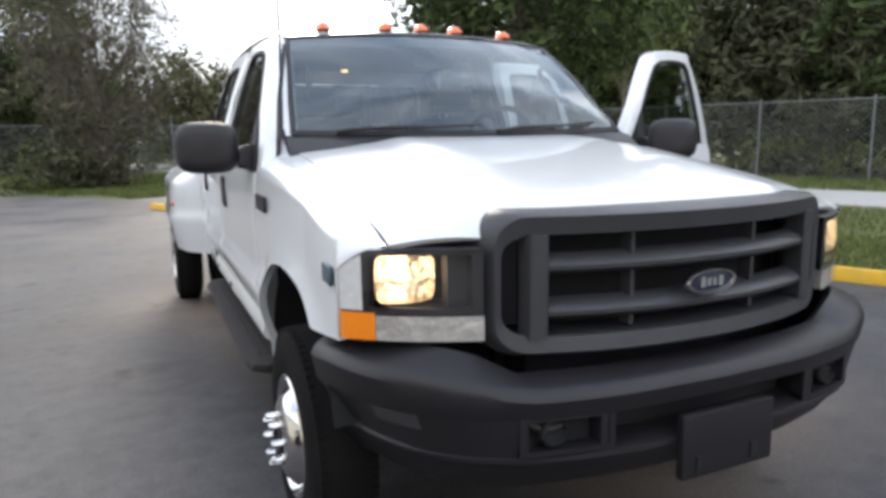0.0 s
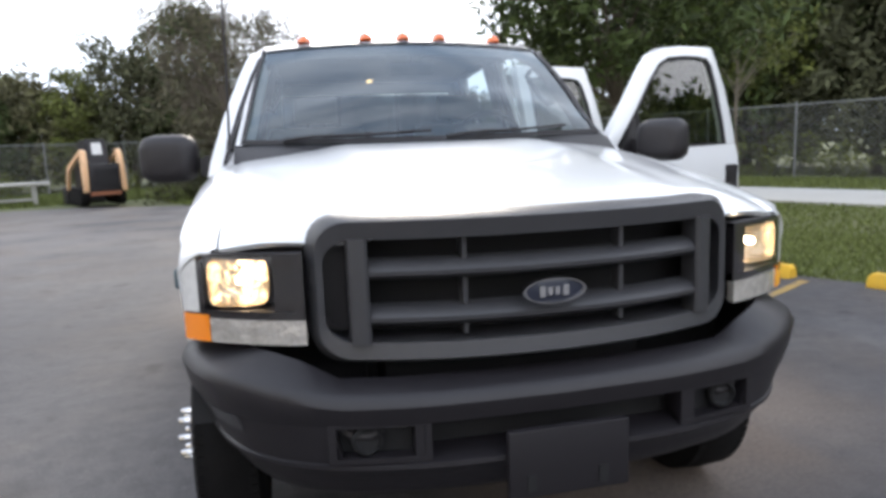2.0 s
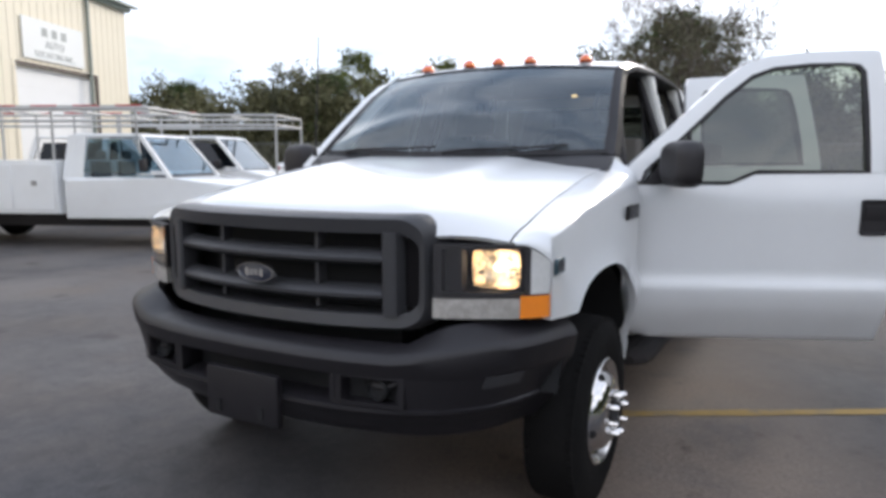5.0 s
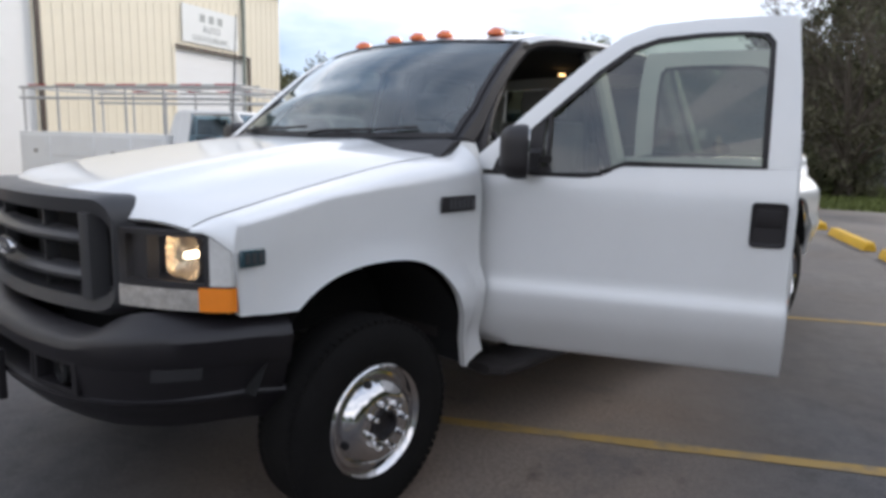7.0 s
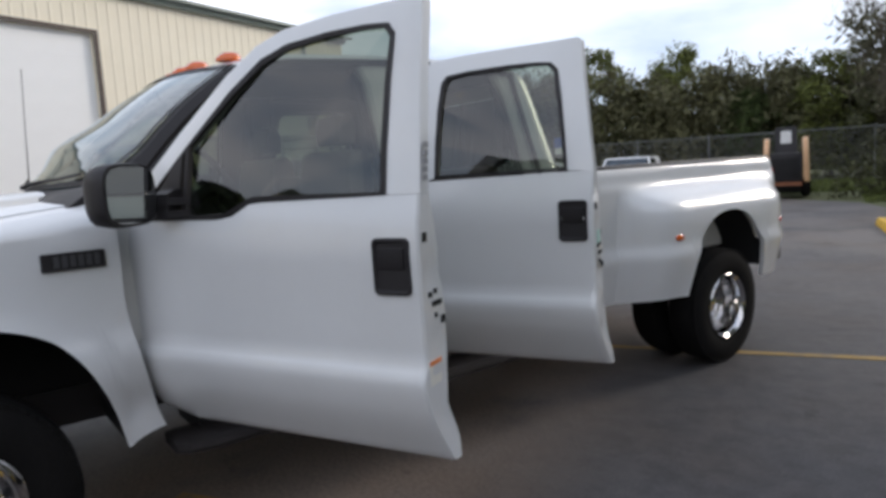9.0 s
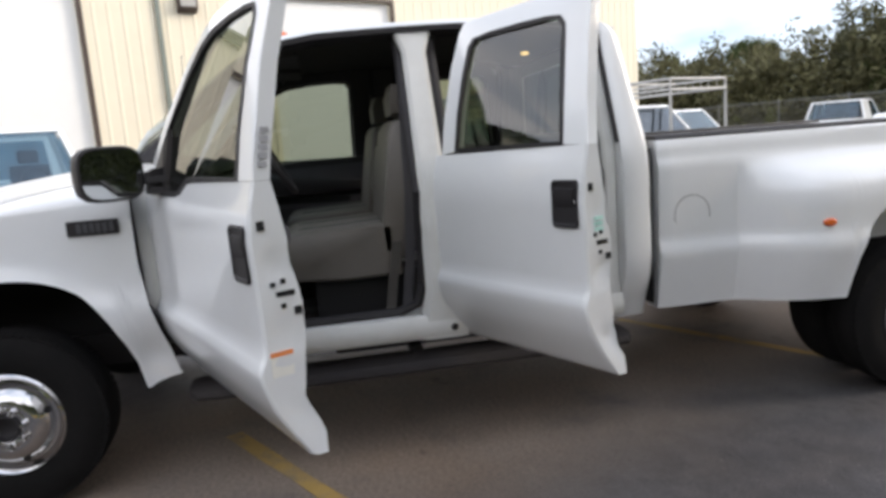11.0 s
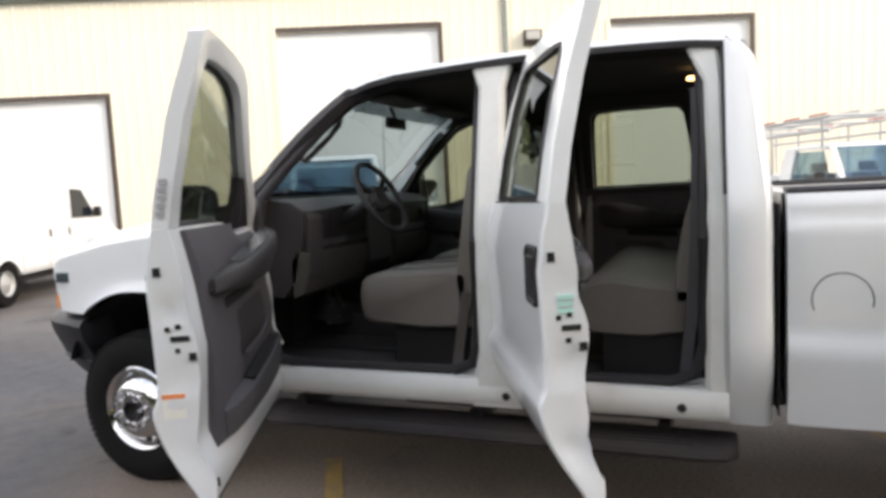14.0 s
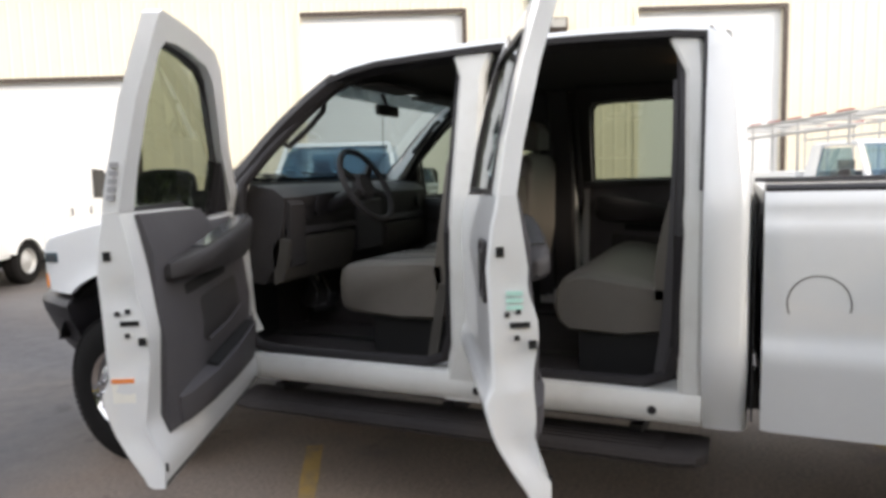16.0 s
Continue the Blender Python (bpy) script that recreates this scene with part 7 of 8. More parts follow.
# ---- service truck with a red-striped ladder rack ----
def service_truck(m):
    e = thing("service_truck", "white utility truck with tool boxes and a striped ladder rack", "truck", m, group="parked vehicles")
    w, r, ln = 1.95, 0.39, 7.1
    ax0, ax1 = 0.95, 5.70
    top = [(3.35, 1.15), (1.45, 1.15), (0.3, 1.05), (0.05, 0.95), (0, 0.6)]
    slab_body("body", arch_poly(0, 3.35, 0.48, [(ax0, r, r + 0.08)], top), w, V_WHITE, e, bev=0.06)
    hollow_cab(e, [(1.45, 1.14), (2.05, 1.86), (3.25, 1.86), (3.33, 1.14)], w / 2 - 0.03, w / 2 - 0.18, 3.06)
    side_panes(e, [[(1.80, 1.22), (2.17, 1.76), (2.95, 1.77), (3.0, 1.22)]], 1.14, w / 2 - 0.03, 1.86, w / 2 - 0.18, VGLASS)
    pane([(-w / 2 + 0.14, 1.51, 1.20), (w / 2 - 0.14, 1.51, 1.20), (w / 2 - 0.25, 2.01, 1.80), (-w / 2 + 0.25, 2.01, 1.80)], e, VGLASS, 0.004, "windscreen")
    front_face(e, w, 0.03, 0.46, 1.02, 0.78, LAMP)
    mirrors(e, w / 2, 1.85, 1.35)
    for x in (-w / 2 + 0.12, w / 2 - 0.12):
        for y in (ax0, ax1):
            plain_wheel(e, x, y, r, 0.24)
    slab = slab_body("service_body", arch_poly(3.42, ln, 0.56, [(ax1, r, r + 0.10)], [(ln, 1.42), (3.42, 1.42)]), 2.06, V_WHITE, e, "white steel service body", bev=0.02)
    for s in (-1, 1):
        for y0, y1 in ((3.47, 4.20), (4.24, 5.10), (6.27, 7.05)):
            part("tool_door", bevelled(0.008, 1, (s * 1.03 - 0.012, s * 1.03 + 0.012, y0, y1, 0.62, 1.36)), V_WHITE, slab)
            part("door_latch", bevelled(0.006, 1, (s * 1.042 - 0.012, s * 1.042 + 0.012, (y0 + y1) / 2 - 0.05, (y0 + y1) / 2 + 0.05, 1.02, 1.10)), STEEL, slab)
        part("tool_door", bevelled(0.008, 1, (s * 1.03 - 0.012, s * 1.03 + 0.012, 5.14, 6.23, 0.98, 1.36)), V_WHITE, slab)
        # rack posts and rails
        for y in (2.0, 3.5, 4.4, 5.2, 6.1, 7.0):
            z0 = {2.0: 1.86}.get(y, 1.42)
            bm = bmesh.new()
            tube(bm, [(s * 0.95, y, z0 - 0.05), (s * 0.95, y, 2.25)], 0.022, 8)
            part("rack_post", bm, ALU, e)
        for z in (2.05, 2.25):
            bm = bmesh.new()
            tube(bm, [(s * 0.95, 1.8, z), (s * 0.95, 7.1, z)], 0.025, 8)
            part("rack_rail", bm, ALU, e)
        for k in range(7):
            bm = bmesh.new()
            y = 1.9 + k * 0.75
            tube(bm, [(s * 0.95, y, 2.292), (s * 0.95, y + 0.45, 2.292)], 0.014, 6)
            part("rail_stripe", bm, REDLENS, e)
    for y in (1.8, 2.4, 3.6, 4.8, 6.0, 7.1):
        bm = bmesh.new()
        tube(bm, [(-0.95, y, 2.25), (0.95, y, 2.25)], 0.022, 8)
        part("rack_cross_bar", bm, ALU, e)
    # ladder lying on the rack
    lad = part("ladder", bmesh.new(), ALU, e, "aluminium ladder on the rack")
    bm = bmesh.new()
    for x in (-0.25, 0.15):
        box(bm, x - 0.015, x + 0.015, 2.2, 7.0, 2.28, 2.35)
    for k in range(15):
        box(bm, -0.25, 0.15, 2.3 + k * 0.31, 2.33 + k * 0.31, 2.30, 2.33)
    finish(bm, 0)
    bm.to_mesh(lad.data)
    bm.free()
    bm = bmesh.new()
    box(bm, -0.5, 0.5, 0.2, ln - 0.2, 0.32, 0.58)
    part("underbody", bm, BLACK, e, smooth=0)


service_truck(facing_n(-2.9, 8.8) @ Matrix.Diagonal((0.96, 0.92, 0.97, 1)))


# ---- long wagon with a tubular rack over the hood ----
def wagon(m):
    e = thing("suv", "white wagon with dark windows and an aluminium overhead rack", "car", m, group="parked vehicles")
    w, r, ln = 1.95, 0.37, 5.6
    top = [(ln, 1.0), (ln - 0.05, 1.12), (0.72, 1.16), (0.3, 1.10), (0.05, 0.99), (0, 0.6)]
    slab_body("body", arch_poly(0, ln, 0.46, [(0.98, r, r + 0.09), (4.30, r, r + 0.09)], top), w, V_WHITE, e, bev=0.06)
    hollow_cab(e, [(0.70, 1.12), (1.36, 1.88), (5.35, 1.88), (5.55, 1.12)], w / 2 - 0.03, w / 2 - 0.20, 2.66)
    for k in (-1, 1):
        bm = bmesh.new()
        rings(bm, [[(k * (x + dx), 3.79 + dy, z) for dx, dy in ((0, -0.07), (0, 0.07), (-0.06, 0.07), (-0.06, -0.07))] for x, z in ((w / 2 - 0.03, 1.09), (w / 2 - 0.18, 1.86))])
        part("cab_post", bm, V_WHITE, e, smooth=30)
    side_panes(e, [[(1.10, 1.20), (1.50, 1.75), (2.55, 1.76), (2.60, 1.20)], [(2.74, 1.20), (2.72, 1.76), (3.66, 1.76), (3.70, 1.20)], [(3.90, 1.20), (3.88, 1.74), (5.20, 1.73), (5.32, 1.20)]], 1.12, w / 2 - 0.03, 1.88, w / 2 - 0.20, WIN)
    pane([(-w / 2 + 0.14, 0.775, 1.19), (w / 2 - 0.14, 0.775, 1.19), (w / 2 - 0.27, 1.31, 1.81), (-w / 2 + 0.27, 1.31, 1.81)], e, VGLASS_DARK, 0.004, "windscreen")
    front_face(e, w, 0.03, 0.42, 1.0, 0.70, AMBER, False, BLACK)
    mirrors(e, w / 2 - 0.03, 1.20, 1.28)
    for x in (-w / 2 + 0.12, w / 2 - 0.12):
        for y in (0.98, 4.30):
            plain_wheel(e, x, y, r, 0.24)
    for s in (-1, 1):
        for y in (0.0, 3.4):
            bm = bmesh.new()
            tube(bm, [(s * 0.88, y, 0.6 if y == 0 else 1.75), (s * 0.88, y, 2.30)], 0.028, 8)
            part("rack_post", bm, ALU, e)
        for z in (2.10, 2.30):
            bm = bmesh.new()
            tube(bm, [(s * 0.88, 0.0, z), (s * 0.88, 3.5, z)], 0.026, 8)
            part("rack_rail", bm, ALU, e)
        for k in range(18):
            bm = bmesh.new()
            box(bm, s * 0.88 - 0.005, s * 0.88 + 0.005, k * 0.19, k * 0.19 + 0.012, 2.10, 2.30)
            part("rack_bar", bm, ALU, e, smooth=0)
    for y in (0.0, 1.2, 2.4, 3.5):
        bm = bmesh.new()
        tube(bm, [(-0.88, y, 2.30), (0.88, y, 2.30)], 0.024, 8)
        part("rack_cross_bar", bm, ALU, e)
    bm = bmesh.new()
    tube(bm, [(-0.88, 0, 2.10), (0.88, 0, 2.10)], 0.024, 8)
    part("rack_cross_bar", bm, ALU, e)
    bm = bmesh.new()
    box(bm, -0.5, 0.5, 0.2, ln - 0.2, 0.30, 0.48)
    part("underbody", bm, BLACK, e, smooth=0)


wagon(facing_n(-3.85, 12.6))


# ---- cargo van, nose to the building ----
def cargo_van(m):
    e = thing("cargo_van", "white windowless cargo van parked nose-in at the building", "van", m, group="parked vehicles")
    w, r, ln = 2.0, 0.37, 5.7
    ax0, ax1 = 1.0, 4.45
    side = [(ln, 0.9), (ln - 0.03, 1.20), (ln - 0.12, 1.85), (ln - 0.30, 2.05), (2.1, 2.06), (1.75, 1.98), (1.0, 1.28), (0.85, 1.20), (0.2, 1.0), (0.03, 0.85), (0, 0.6)]
    body = slab_body("body", arch_poly(0, ln, 0.45, [(ax0, r, r + 0.10), (ax1, r, r + 0.10)], side), w, V_WHITE, e, bev=0.10)
    for s in (-1, 1):
        bm = bmesh.new()
        q = [(1.30, 1.32), (1.83, 1.86), (2.28, 1.88), (2.28, 1.32)]
        rings(bm, [[(s * (w / 2 + o), y, z) for y, z in q] for o in (-0.02, 0.004)])
        part("window_pane", bm, WIN, e, smooth=0)
        for y in (2.40, 3.05):
            part("door_handle", bevelled(0.008, 1, (s * w / 2 - 0.012, s * w / 2 + 0.014, y, y + 0.05, 1.02, 1.17)), BLACK, e)
        for y in (2.33, 3.18, 4.0):
            bm = bmesh.new()
            box(bm, s * w / 2 - 0.004, s * w / 2 + 0.002, y, y + 0.008, 0.55, 1.95)
            part("panel_seam", bm, V_GREY, e, smooth=0)
        part("tail_lamp", bevelled(0.012, 1, (s * (w / 2 - 0.06) - 0.055, s * (w / 2 - 0.06) + 0.065, ln - 0.10, ln + 0.0, 1.18, 1.62)), REDLENS, e, "tall red tail lamp")
        for y in (ax0, ax1):
            plain_wheel(e, s * (w / 2 - 0.14), y, r, 0.23, ALU)
        bm = bmesh.new()
        q = [(s * 0.12, 1.25), (s * 0.82, 1.25), (s * 0.76, 1.78), (s * 0.12, 1.78)]
        rings(bm, [[(x, ln - 0.03 - (z - 1.2) * 0.14 + o, z) for x, z in q] for o in (-0.01, 0.012)])
        part("rear_pane", bm, WIN, e, smooth=0)
    mirrors(e, w / 2, 1.45, 1.42)
    part("rear_bumper", bevelled(0.02, 1, (-w / 2 + 0.03, w / 2 - 0.03, ln - 0.02, ln + 0.14, 0.42, 0.62)), STEEL, e)
    front_face(e, w, 0.02, 0.42, 0.95, 0.72, LAMP)
    bm = bmesh.new()
    box(bm, -0.6, 0.6, 0.2, ln - 0.2, 0.28, 0.47)
    part("underbody", bm, BLACK, e, smooth=0)


# rear wheel on the near side stands close to the end of the row
cargo_van(yard_pose(-5.46 - 4.45 + 0.25, -4.10 - 0.92, 0, 270) @ Matrix.Diagonal((0.94, 0.94, 0.94, 1)))


# ---- tank trailer ----
tank = thing("tank_trailer", "white plastic tank on a two-wheel trailer", "trailer", pose(-14.0, 20.0, 0, 0, 0, 24) @ Matrix.Diagonal((0.72, 0.85, 0.75, 1)), group="parked vehicles")
bm = bmesh.new()
lathe(bm, [(0.05, -1.0), (0.45, -0.98), (0.58, -0.86), (0.60, -0.4), (0.60, 0.4), (0.58, 0.86), (0.45, 0.98), (0.05, 1.0)], 24, pose(0, 0, 1.15, 0, 90, 0), (True, True))
part("tank", bm, V_WHITE, tank)
bm = bmesh.new()
lathe(bm, [(0.22, 0.0), (0.22, 0.12), (0.05, 0.15)], 16, pose(0, 0, 1.72), (False, True))
part("tank_lid", bm, V_WHITE, tank)
part("trailer_frame", bevelled(0.01, 1, (-1.2, 1.2, -0.5, 0.5, 0.45, 0.57)), BLACK, tank)
for x in (-0.45, 0.45):
    for y in (-0.6, 0.6):
        t = plain_wheel(tank, x, y, 0.32, 0.2)
        t.matrix_basis = pose(x, y, 0.32, 90, 0, 0)


# ---- compact track loader ----
def track_loader(m):
    e = thing("track_loader", "tan compact track loader with a black engine cover", "loader", m)
    for s in (-1, 1):
        bm = bmesh.new()
        loop = [(-1.0, 0.28), (-0.85, 0.04), (0.75, 0.04), (0.95, 0.26), (0.80, 0.52), (-0.85, 0.52)]
        rings(bm, [[(x, y, z) for y, z in loop] for x in (s * 0.58, s * 0.95)])
        bmesh.ops.bevel(bm, geom=list(bm.edges), offset=0.06, segments=2, affect='EDGES')
        part("track", bm, RUBBER, e, "black rubber track")
        bm = bmesh.new()
        rings(bm, [[(x + s * 0.06 * (1.65 - z), y, z) for y, z in ((0.80, 1.70), (1.06, 1.66), (1.22, 1.30), (1.26, 0.48), (1.10, 0.44), (0.80, 1.30))] for x in (s * 0.62, s * 0.84)])
        bmesh.ops.bevel(bm, geom=list(bm.edges), offset=0.03, segments=1, affect='EDGES')
        part("arm_tower", bm, CAT_YELLOW, e, "tan lift-arm tower")
        bm = bmesh.new()
        rings(bm, [[(x, y, z) for y, z in ((1.05, 1.62), (0.9, 1.70), (-1.2, 1.20), (-1.6, 0.50), (-1.45, 0.46), (-1.05, 1.05))] for x in (s * 0.70, s * 0.84)])
        part("lift_arm", bm, CAT_YELLOW, e)
    bm = bevelled(0.04, 2, (-0.60, 0.60, -0.95, 1.12, 0.35, 1.20))
    part("chassis", bm, BLACK, e)
    bm = bevelled(0.05, 2, (-0.62, 0.62, 1.00, 1.22, 0.48, 1.28))
    part("engine_cover", bm, BLACK, e, "black louvred engine cover")
    for k in range(8):
        bm = bmesh.new()
        box(bm, -0.5, 0.5, 1.215, 1.235, 0.60 + k * 0.07, 0.63 + k * 0.07)
        part("louvre", bm, DARK, e, smooth=0)
    bm = bmesh.new()
    box(bm, -0.62, 0.62, 1.0, 1.2, 0.36, 0.47)
    part("counterweight", bm, RUST, e, smooth=0)
    bm = bmesh.new()
    rings(bm, [[(-0.46, -0.75, 1.2), (0.46, -0.75, 1.2), (0.46, 0.62, 1.2), (-0.46, 0.62, 1.2)], [(-0.43, -0.65, 2.0), (0.43, -0.65, 2.0), (0.43, 0.42, 2.02), (-0.43, 0.42, 2.02)]])
    bmesh.ops.bevel(bm, geom=list(bm.edges), offset=0.05, segments=2, affect='EDGES')
    part("operator_cab", bm, BLACK, e, "black operator cab")
    bm = bmesh.new()
    rings(bm, [[(x, 0.60 - (z - 1.25) * 0.25 + o, z) for x, z in ((-0.22, 1.55), (0.22, 1.55), (0.20, 1.90), (-0.20, 1.90))] for o in (0.0, 0.02)])
    part("cab_window", bm, CORNER, e, "pale rear cab window", smooth=0)
    part("bucket", bevelled(0.03, 1, (-0.9, 0.9, -2.1, -1.5, 0.02, 0.55)), BLACK, e)


track_loader(pose(-6.4, 21.7, 0, 0, 0, 206) @ Matrix.Diagonal((0.67, 1, 1.02, 1)))


# ---- pale bench table at the far edge ----
bench = thing("yard_table", "pale weathered bench table at the asphalt's far edge", "table", pose(-9.4, 23.6, 0, 0, 0, 20))
part("tabletop", bevelled(0.02, 2, (-1.05, 1.05, -0.42, 0.42, 0.66, 0.76)), CONCRETE, bench)
for s in (-1, 1):
    part("leg", bevelled(0.015, 1, (s * 0.58 - 0.07, s * 0.58 + 0.07, -0.28, 0.28, 0.0, 0.665)), CONCRETE, bench)
part("stretcher", bevelled(0.01, 1, (-0.6, 0.6, -0.06, 0.06, 0.14, 0.24)), CONCRETE, bench)

# ---- blue parking sign on a post ----
ps = thing("parking_sign", "blue and white parking sign on a thin post", "sign", pose(-14.5, 20.6, 0, 0, 0, 30))
bm = bmesh.new()
tube(bm, [(0, 0, 0), (0, 0, 2.35)], 0.025, 8)
part("post", bm, GALV, ps)
part("sign_plate", bevelled(0.01, 1, (-0.16, 0.16, -0.035, -0.025, 1.95, 2.35)), BLUE_SIGN, ps)
part("sign_lower", bevelled(0.01, 1, (-0.15, 0.15, -0.04, -0.03, 1.72, 1.95)), SIGNWHITE, ps)


# ---- trees ----
def leaf_mesh(name, centres, spread, per, size, seed, material, stretch=1.0, droop=0.0):
    """Clumps of small leaf blades round the given centres."""
    rng = np.random.default_rng(seed)
    c = np.repeat(np.asarray(centres, float), per, axis=0)
    sp = np.repeat(np.asarray(spread, float), per)[:, None]
    d = rng.normal(size=c.shape)
    d /= np.linalg.norm(d, axis=1)[:, None] + 1e-9
    p = c + d * sp * rng.uniform(0.15, 1.0, (len(c), 1)) ** 0.6
    u = rng.normal(size=c.shape)
    u[:, 2] -= droop
    u /= np.linalg.norm(u, axis=1)[:, None]
    w = np.cross(u, rng.normal(size=c.shape))
    w /= np.linalg.norm(w, axis=1)[:, None] + 1e-9
    sz = size * rng.uniform(0.6, 1.35, (len(c), 1))
    a = u * sz * stretch
    b = w * sz * 0.42
    verts = np.stack([p - a * 0.5, p + b * 0.5 + a * 0.08, p + a * 0.5, p - b * 0.5 + a * 0.08], 1).reshape(-1, 3)
    faces = np.arange(len(verts)).reshape(-1, 4)
    me = bpy.data.meshes.new(name)
    me.from_pydata(verts.tolist(), [], faces.tolist())
    me.materials.append(material)
    return me


def tree(name, label, m, height, clear, radius, clumps, per, leaf, seed, material, bark=BARK, trunk_r=0.14, shape="round", clump_r=0.55, stretch=1.6, group="", twigs=0):
    """Trunk with limbs, and a crown of leaf clumps with gaps."""
    rng = np.random.default_rng(seed)
    e = thing(name, label, "tree", m, group=group)
    centres, spread, ends = [], [], []
    for i in range(clumps):
        v = rng.uniform(0, 1)
        a = rng.uniform(0, 2 * math.pi)
        if shape == "round":
            prof = math.sin(math.pi * (0.10 + 0.86 * v)) ** 0.65
        elif shape == "vase":
            prof = smooth_interp([(0, 0.38), (0.25, 0.55), (0.5, 0.95), (0.65, 1.0), (0.85, 0.75), (1.0, 0.35)], v)
        elif shape == "cone":
            prof = (1 - v) ** 0.75 * 0.95 + 0.06
        else:
            prof = 1.0 - 0.35 * v**2
        rr = radius * prof * rng.uniform(0.15, 1.0) ** 0.5
        lump = noise.noise(Vector((math.cos(a) * 1.6, math.sin(a) * 1.6, v * 3 + seed)))
        rr *= 1 + 0.45 * lump
        z = clear + (height - clear) * v + 0.3 * lump
        centres.append((rr * math.cos(a), rr * math.sin(a), z))
        spread.append(clump_r * rng.uniform(0.55, 1.3))
        if i % 4 == 0:
            ends.append(centres[-1])
    bm = bmesh.new()
    tip = height * 0.82
    pts, rad = [], []
    for k in range(9):
        u = k / 8
        pts.append((0.12 * math.sin(u * 3 + seed) * u * 1.5, 0.12 * math.cos(u * 2.3 + seed) * u * 1.5, tip * u))
        rad.append(max(0.012, trunk_r * (1 - u) ** 0.8 * (1 + 0.45 * math.exp(-u * 14))))
    tube(bm, pts, rad, 9)
    for x, y, z in ends[:26]:
        z0 = max(clear * 0.75, z - 0.75 * math.hypot(x, y) - 0.3)
        z0 = min(z0, tip * 0.95)
        k = min(7, int(z0 / tip * 8))
        f = z0 / tip * 8 - k
        p0 = Vector(pts[k]).lerp(Vector(pts[k + 1]), f)
        p2 = Vector((x, y, z))
        p1 = p0.lerp(p2, 0.5) + Vector((0, 0, 0.12 * (p2 - p0).length))
        r0 = max(0.012, rad[k] * 0.42)
        tube(bm, [p0, p1, p2], [r0, r0 * 0.6, 0.006], 5)
    part("trunk", bm, bark, e)
    me = leaf_mesh("crown", centres, spread, per, leaf, seed + 7, material, stretch)
    ob = new("crown", me)
    ob.parent = e
    tagged(ob, kind="stuff")
    if twigs:
        ob = new("twig_growth", leaf_mesh("twig_growth", [(x * 1.05, y * 1.05, z + 0.35) for x, y, z in centres], [s * 0.8 for s in spread], twigs, 0.034, seed + 9, bark, 26, -1.2))
        ob.parent = e
        tagged(ob, kind="stuff")
    return e


def spot(x, y, scale=1.0, turn=0.0):
    return pose(x, y, -0.03, 0, 0, turn) @ Matrix.Diagonal((scale, scale, scale, 1))


def spot_y(n, s, scale=1.0, turn=0.0):
    p = yard(n, s)
    return spot(p.x, p.y, scale, turn)


# shade tree on the grass beside the stalls
tree("shade_tree", "leafy shade tree with a pale trunk on the grass", spot(5.4, 10.1), 8.2, 2.7, 3.2, 300, 82, 0.15, 3, LEAF, BARK, 0.125, clump_r=0.62)
# slender young trees further along
tree("young_tree", "slender young tree on the grass verge", spot(9.3, 12.0), 6.0, 2.9, 1.5, 60, 45, 0.10, 11, LEAF_LIGHT, BARK_PALE, 0.055, clump_r=0.45)
# feathery evergreen at the yard's far corner
tree("evergreen_tree", "tall feathery dark evergreen by the yard corner", spot(-2.35, 22.6), 5.9, 0.15, 2.55, 120, 36, 0.12, 21, LEAF_BROWN, BARK, 0.20, shape="vase", clump_r=0.62, stretch=2.6, twigs=22)
tree("bare_tree", "thin half-bare tree with sparse leaves", spot(-2.3, 23.4), 8.6, 3.0, 2.6, 110, 10, 0.10, 33, LEAF_BROWN, BARK, 0.12, clump_r=0.6, stretch=2.2, twigs=26)

GROUPS = "woodland edge trees"
kinds = [
    tree("woodland_tree", "dense green woodland tree behind the fence", spot_y(24, 3), 9.5, 1.2, 3.2, 190, 56, 0.26, 41, LEAF, BARK, 0.16, clump_r=0.75, group=GROUPS),
    tree("woodland_tree", "dense green woodland tree behind the fence", spot_y(25, 8.5), 8.6, 0.9, 3.0, 180, 56, 0.26, 52, LEAF_DULL, BARK, 0.15, shape="column", clump_r=0.7, group=GROUPS),
    tree("woodland_tree", "dense green woodland tree behind the fence", spot_y(24, 13.5), 10.5, 1.6, 3.4, 200, 56, 0.26, 63, LEAF_LIGHT, BARK, 0.17, clump_r=0.8, group=GROUPS),
    tree("woodland_tree", "dense green woodland tree behind the fence", spot_y(26, 19), 8.0, 0.5, 2.6, 170, 56, 0.24, 74, LEAF_DULL, BARK, 0.13, shape="cone", clump_r=0.7, stretch=2.2, group=GROUPS),
]
rng = np.random.default_rng(5)
places = []
for s in np.arange(-34, 48, 3.6):
    places.append((23.5 + rng.uniform(-1.2, 1.6), s + rng.uniform(-1, 1), rng.uniform(0.85, 1.2) if s < 22 else 0.5))
for s in np.arange(-36, 50, 4.6):
    places.append((28.5 + rng.uniform(-1.5, 2.5), s + rng.uniform(-1, 1), rng.uniform(1.05, 1.4) if s < 22 else 0.55))
for n in np.arange(-46, 21, 2.7):
    places.append((n + rng.uniform(-1, 1), 36.5 + rng.uniform(-1.5, 1.5) + 0.06 * abs(n), rng.uniform(0.64, 0.92) * (0.70 if n < -14 else 0.78 if n < 5 else 0.72)))
for n in np.arange(-48, 24, 3.6):
    places.append((n + rng.uniform(-1, 1), 42 + rng.uniform(-1.5, 2.5) + 0.06 * abs(n), rng.uniform(0.75, 1.05) * (0.72 if n < -14 else 0.78 if n < 5 else 0.72)))
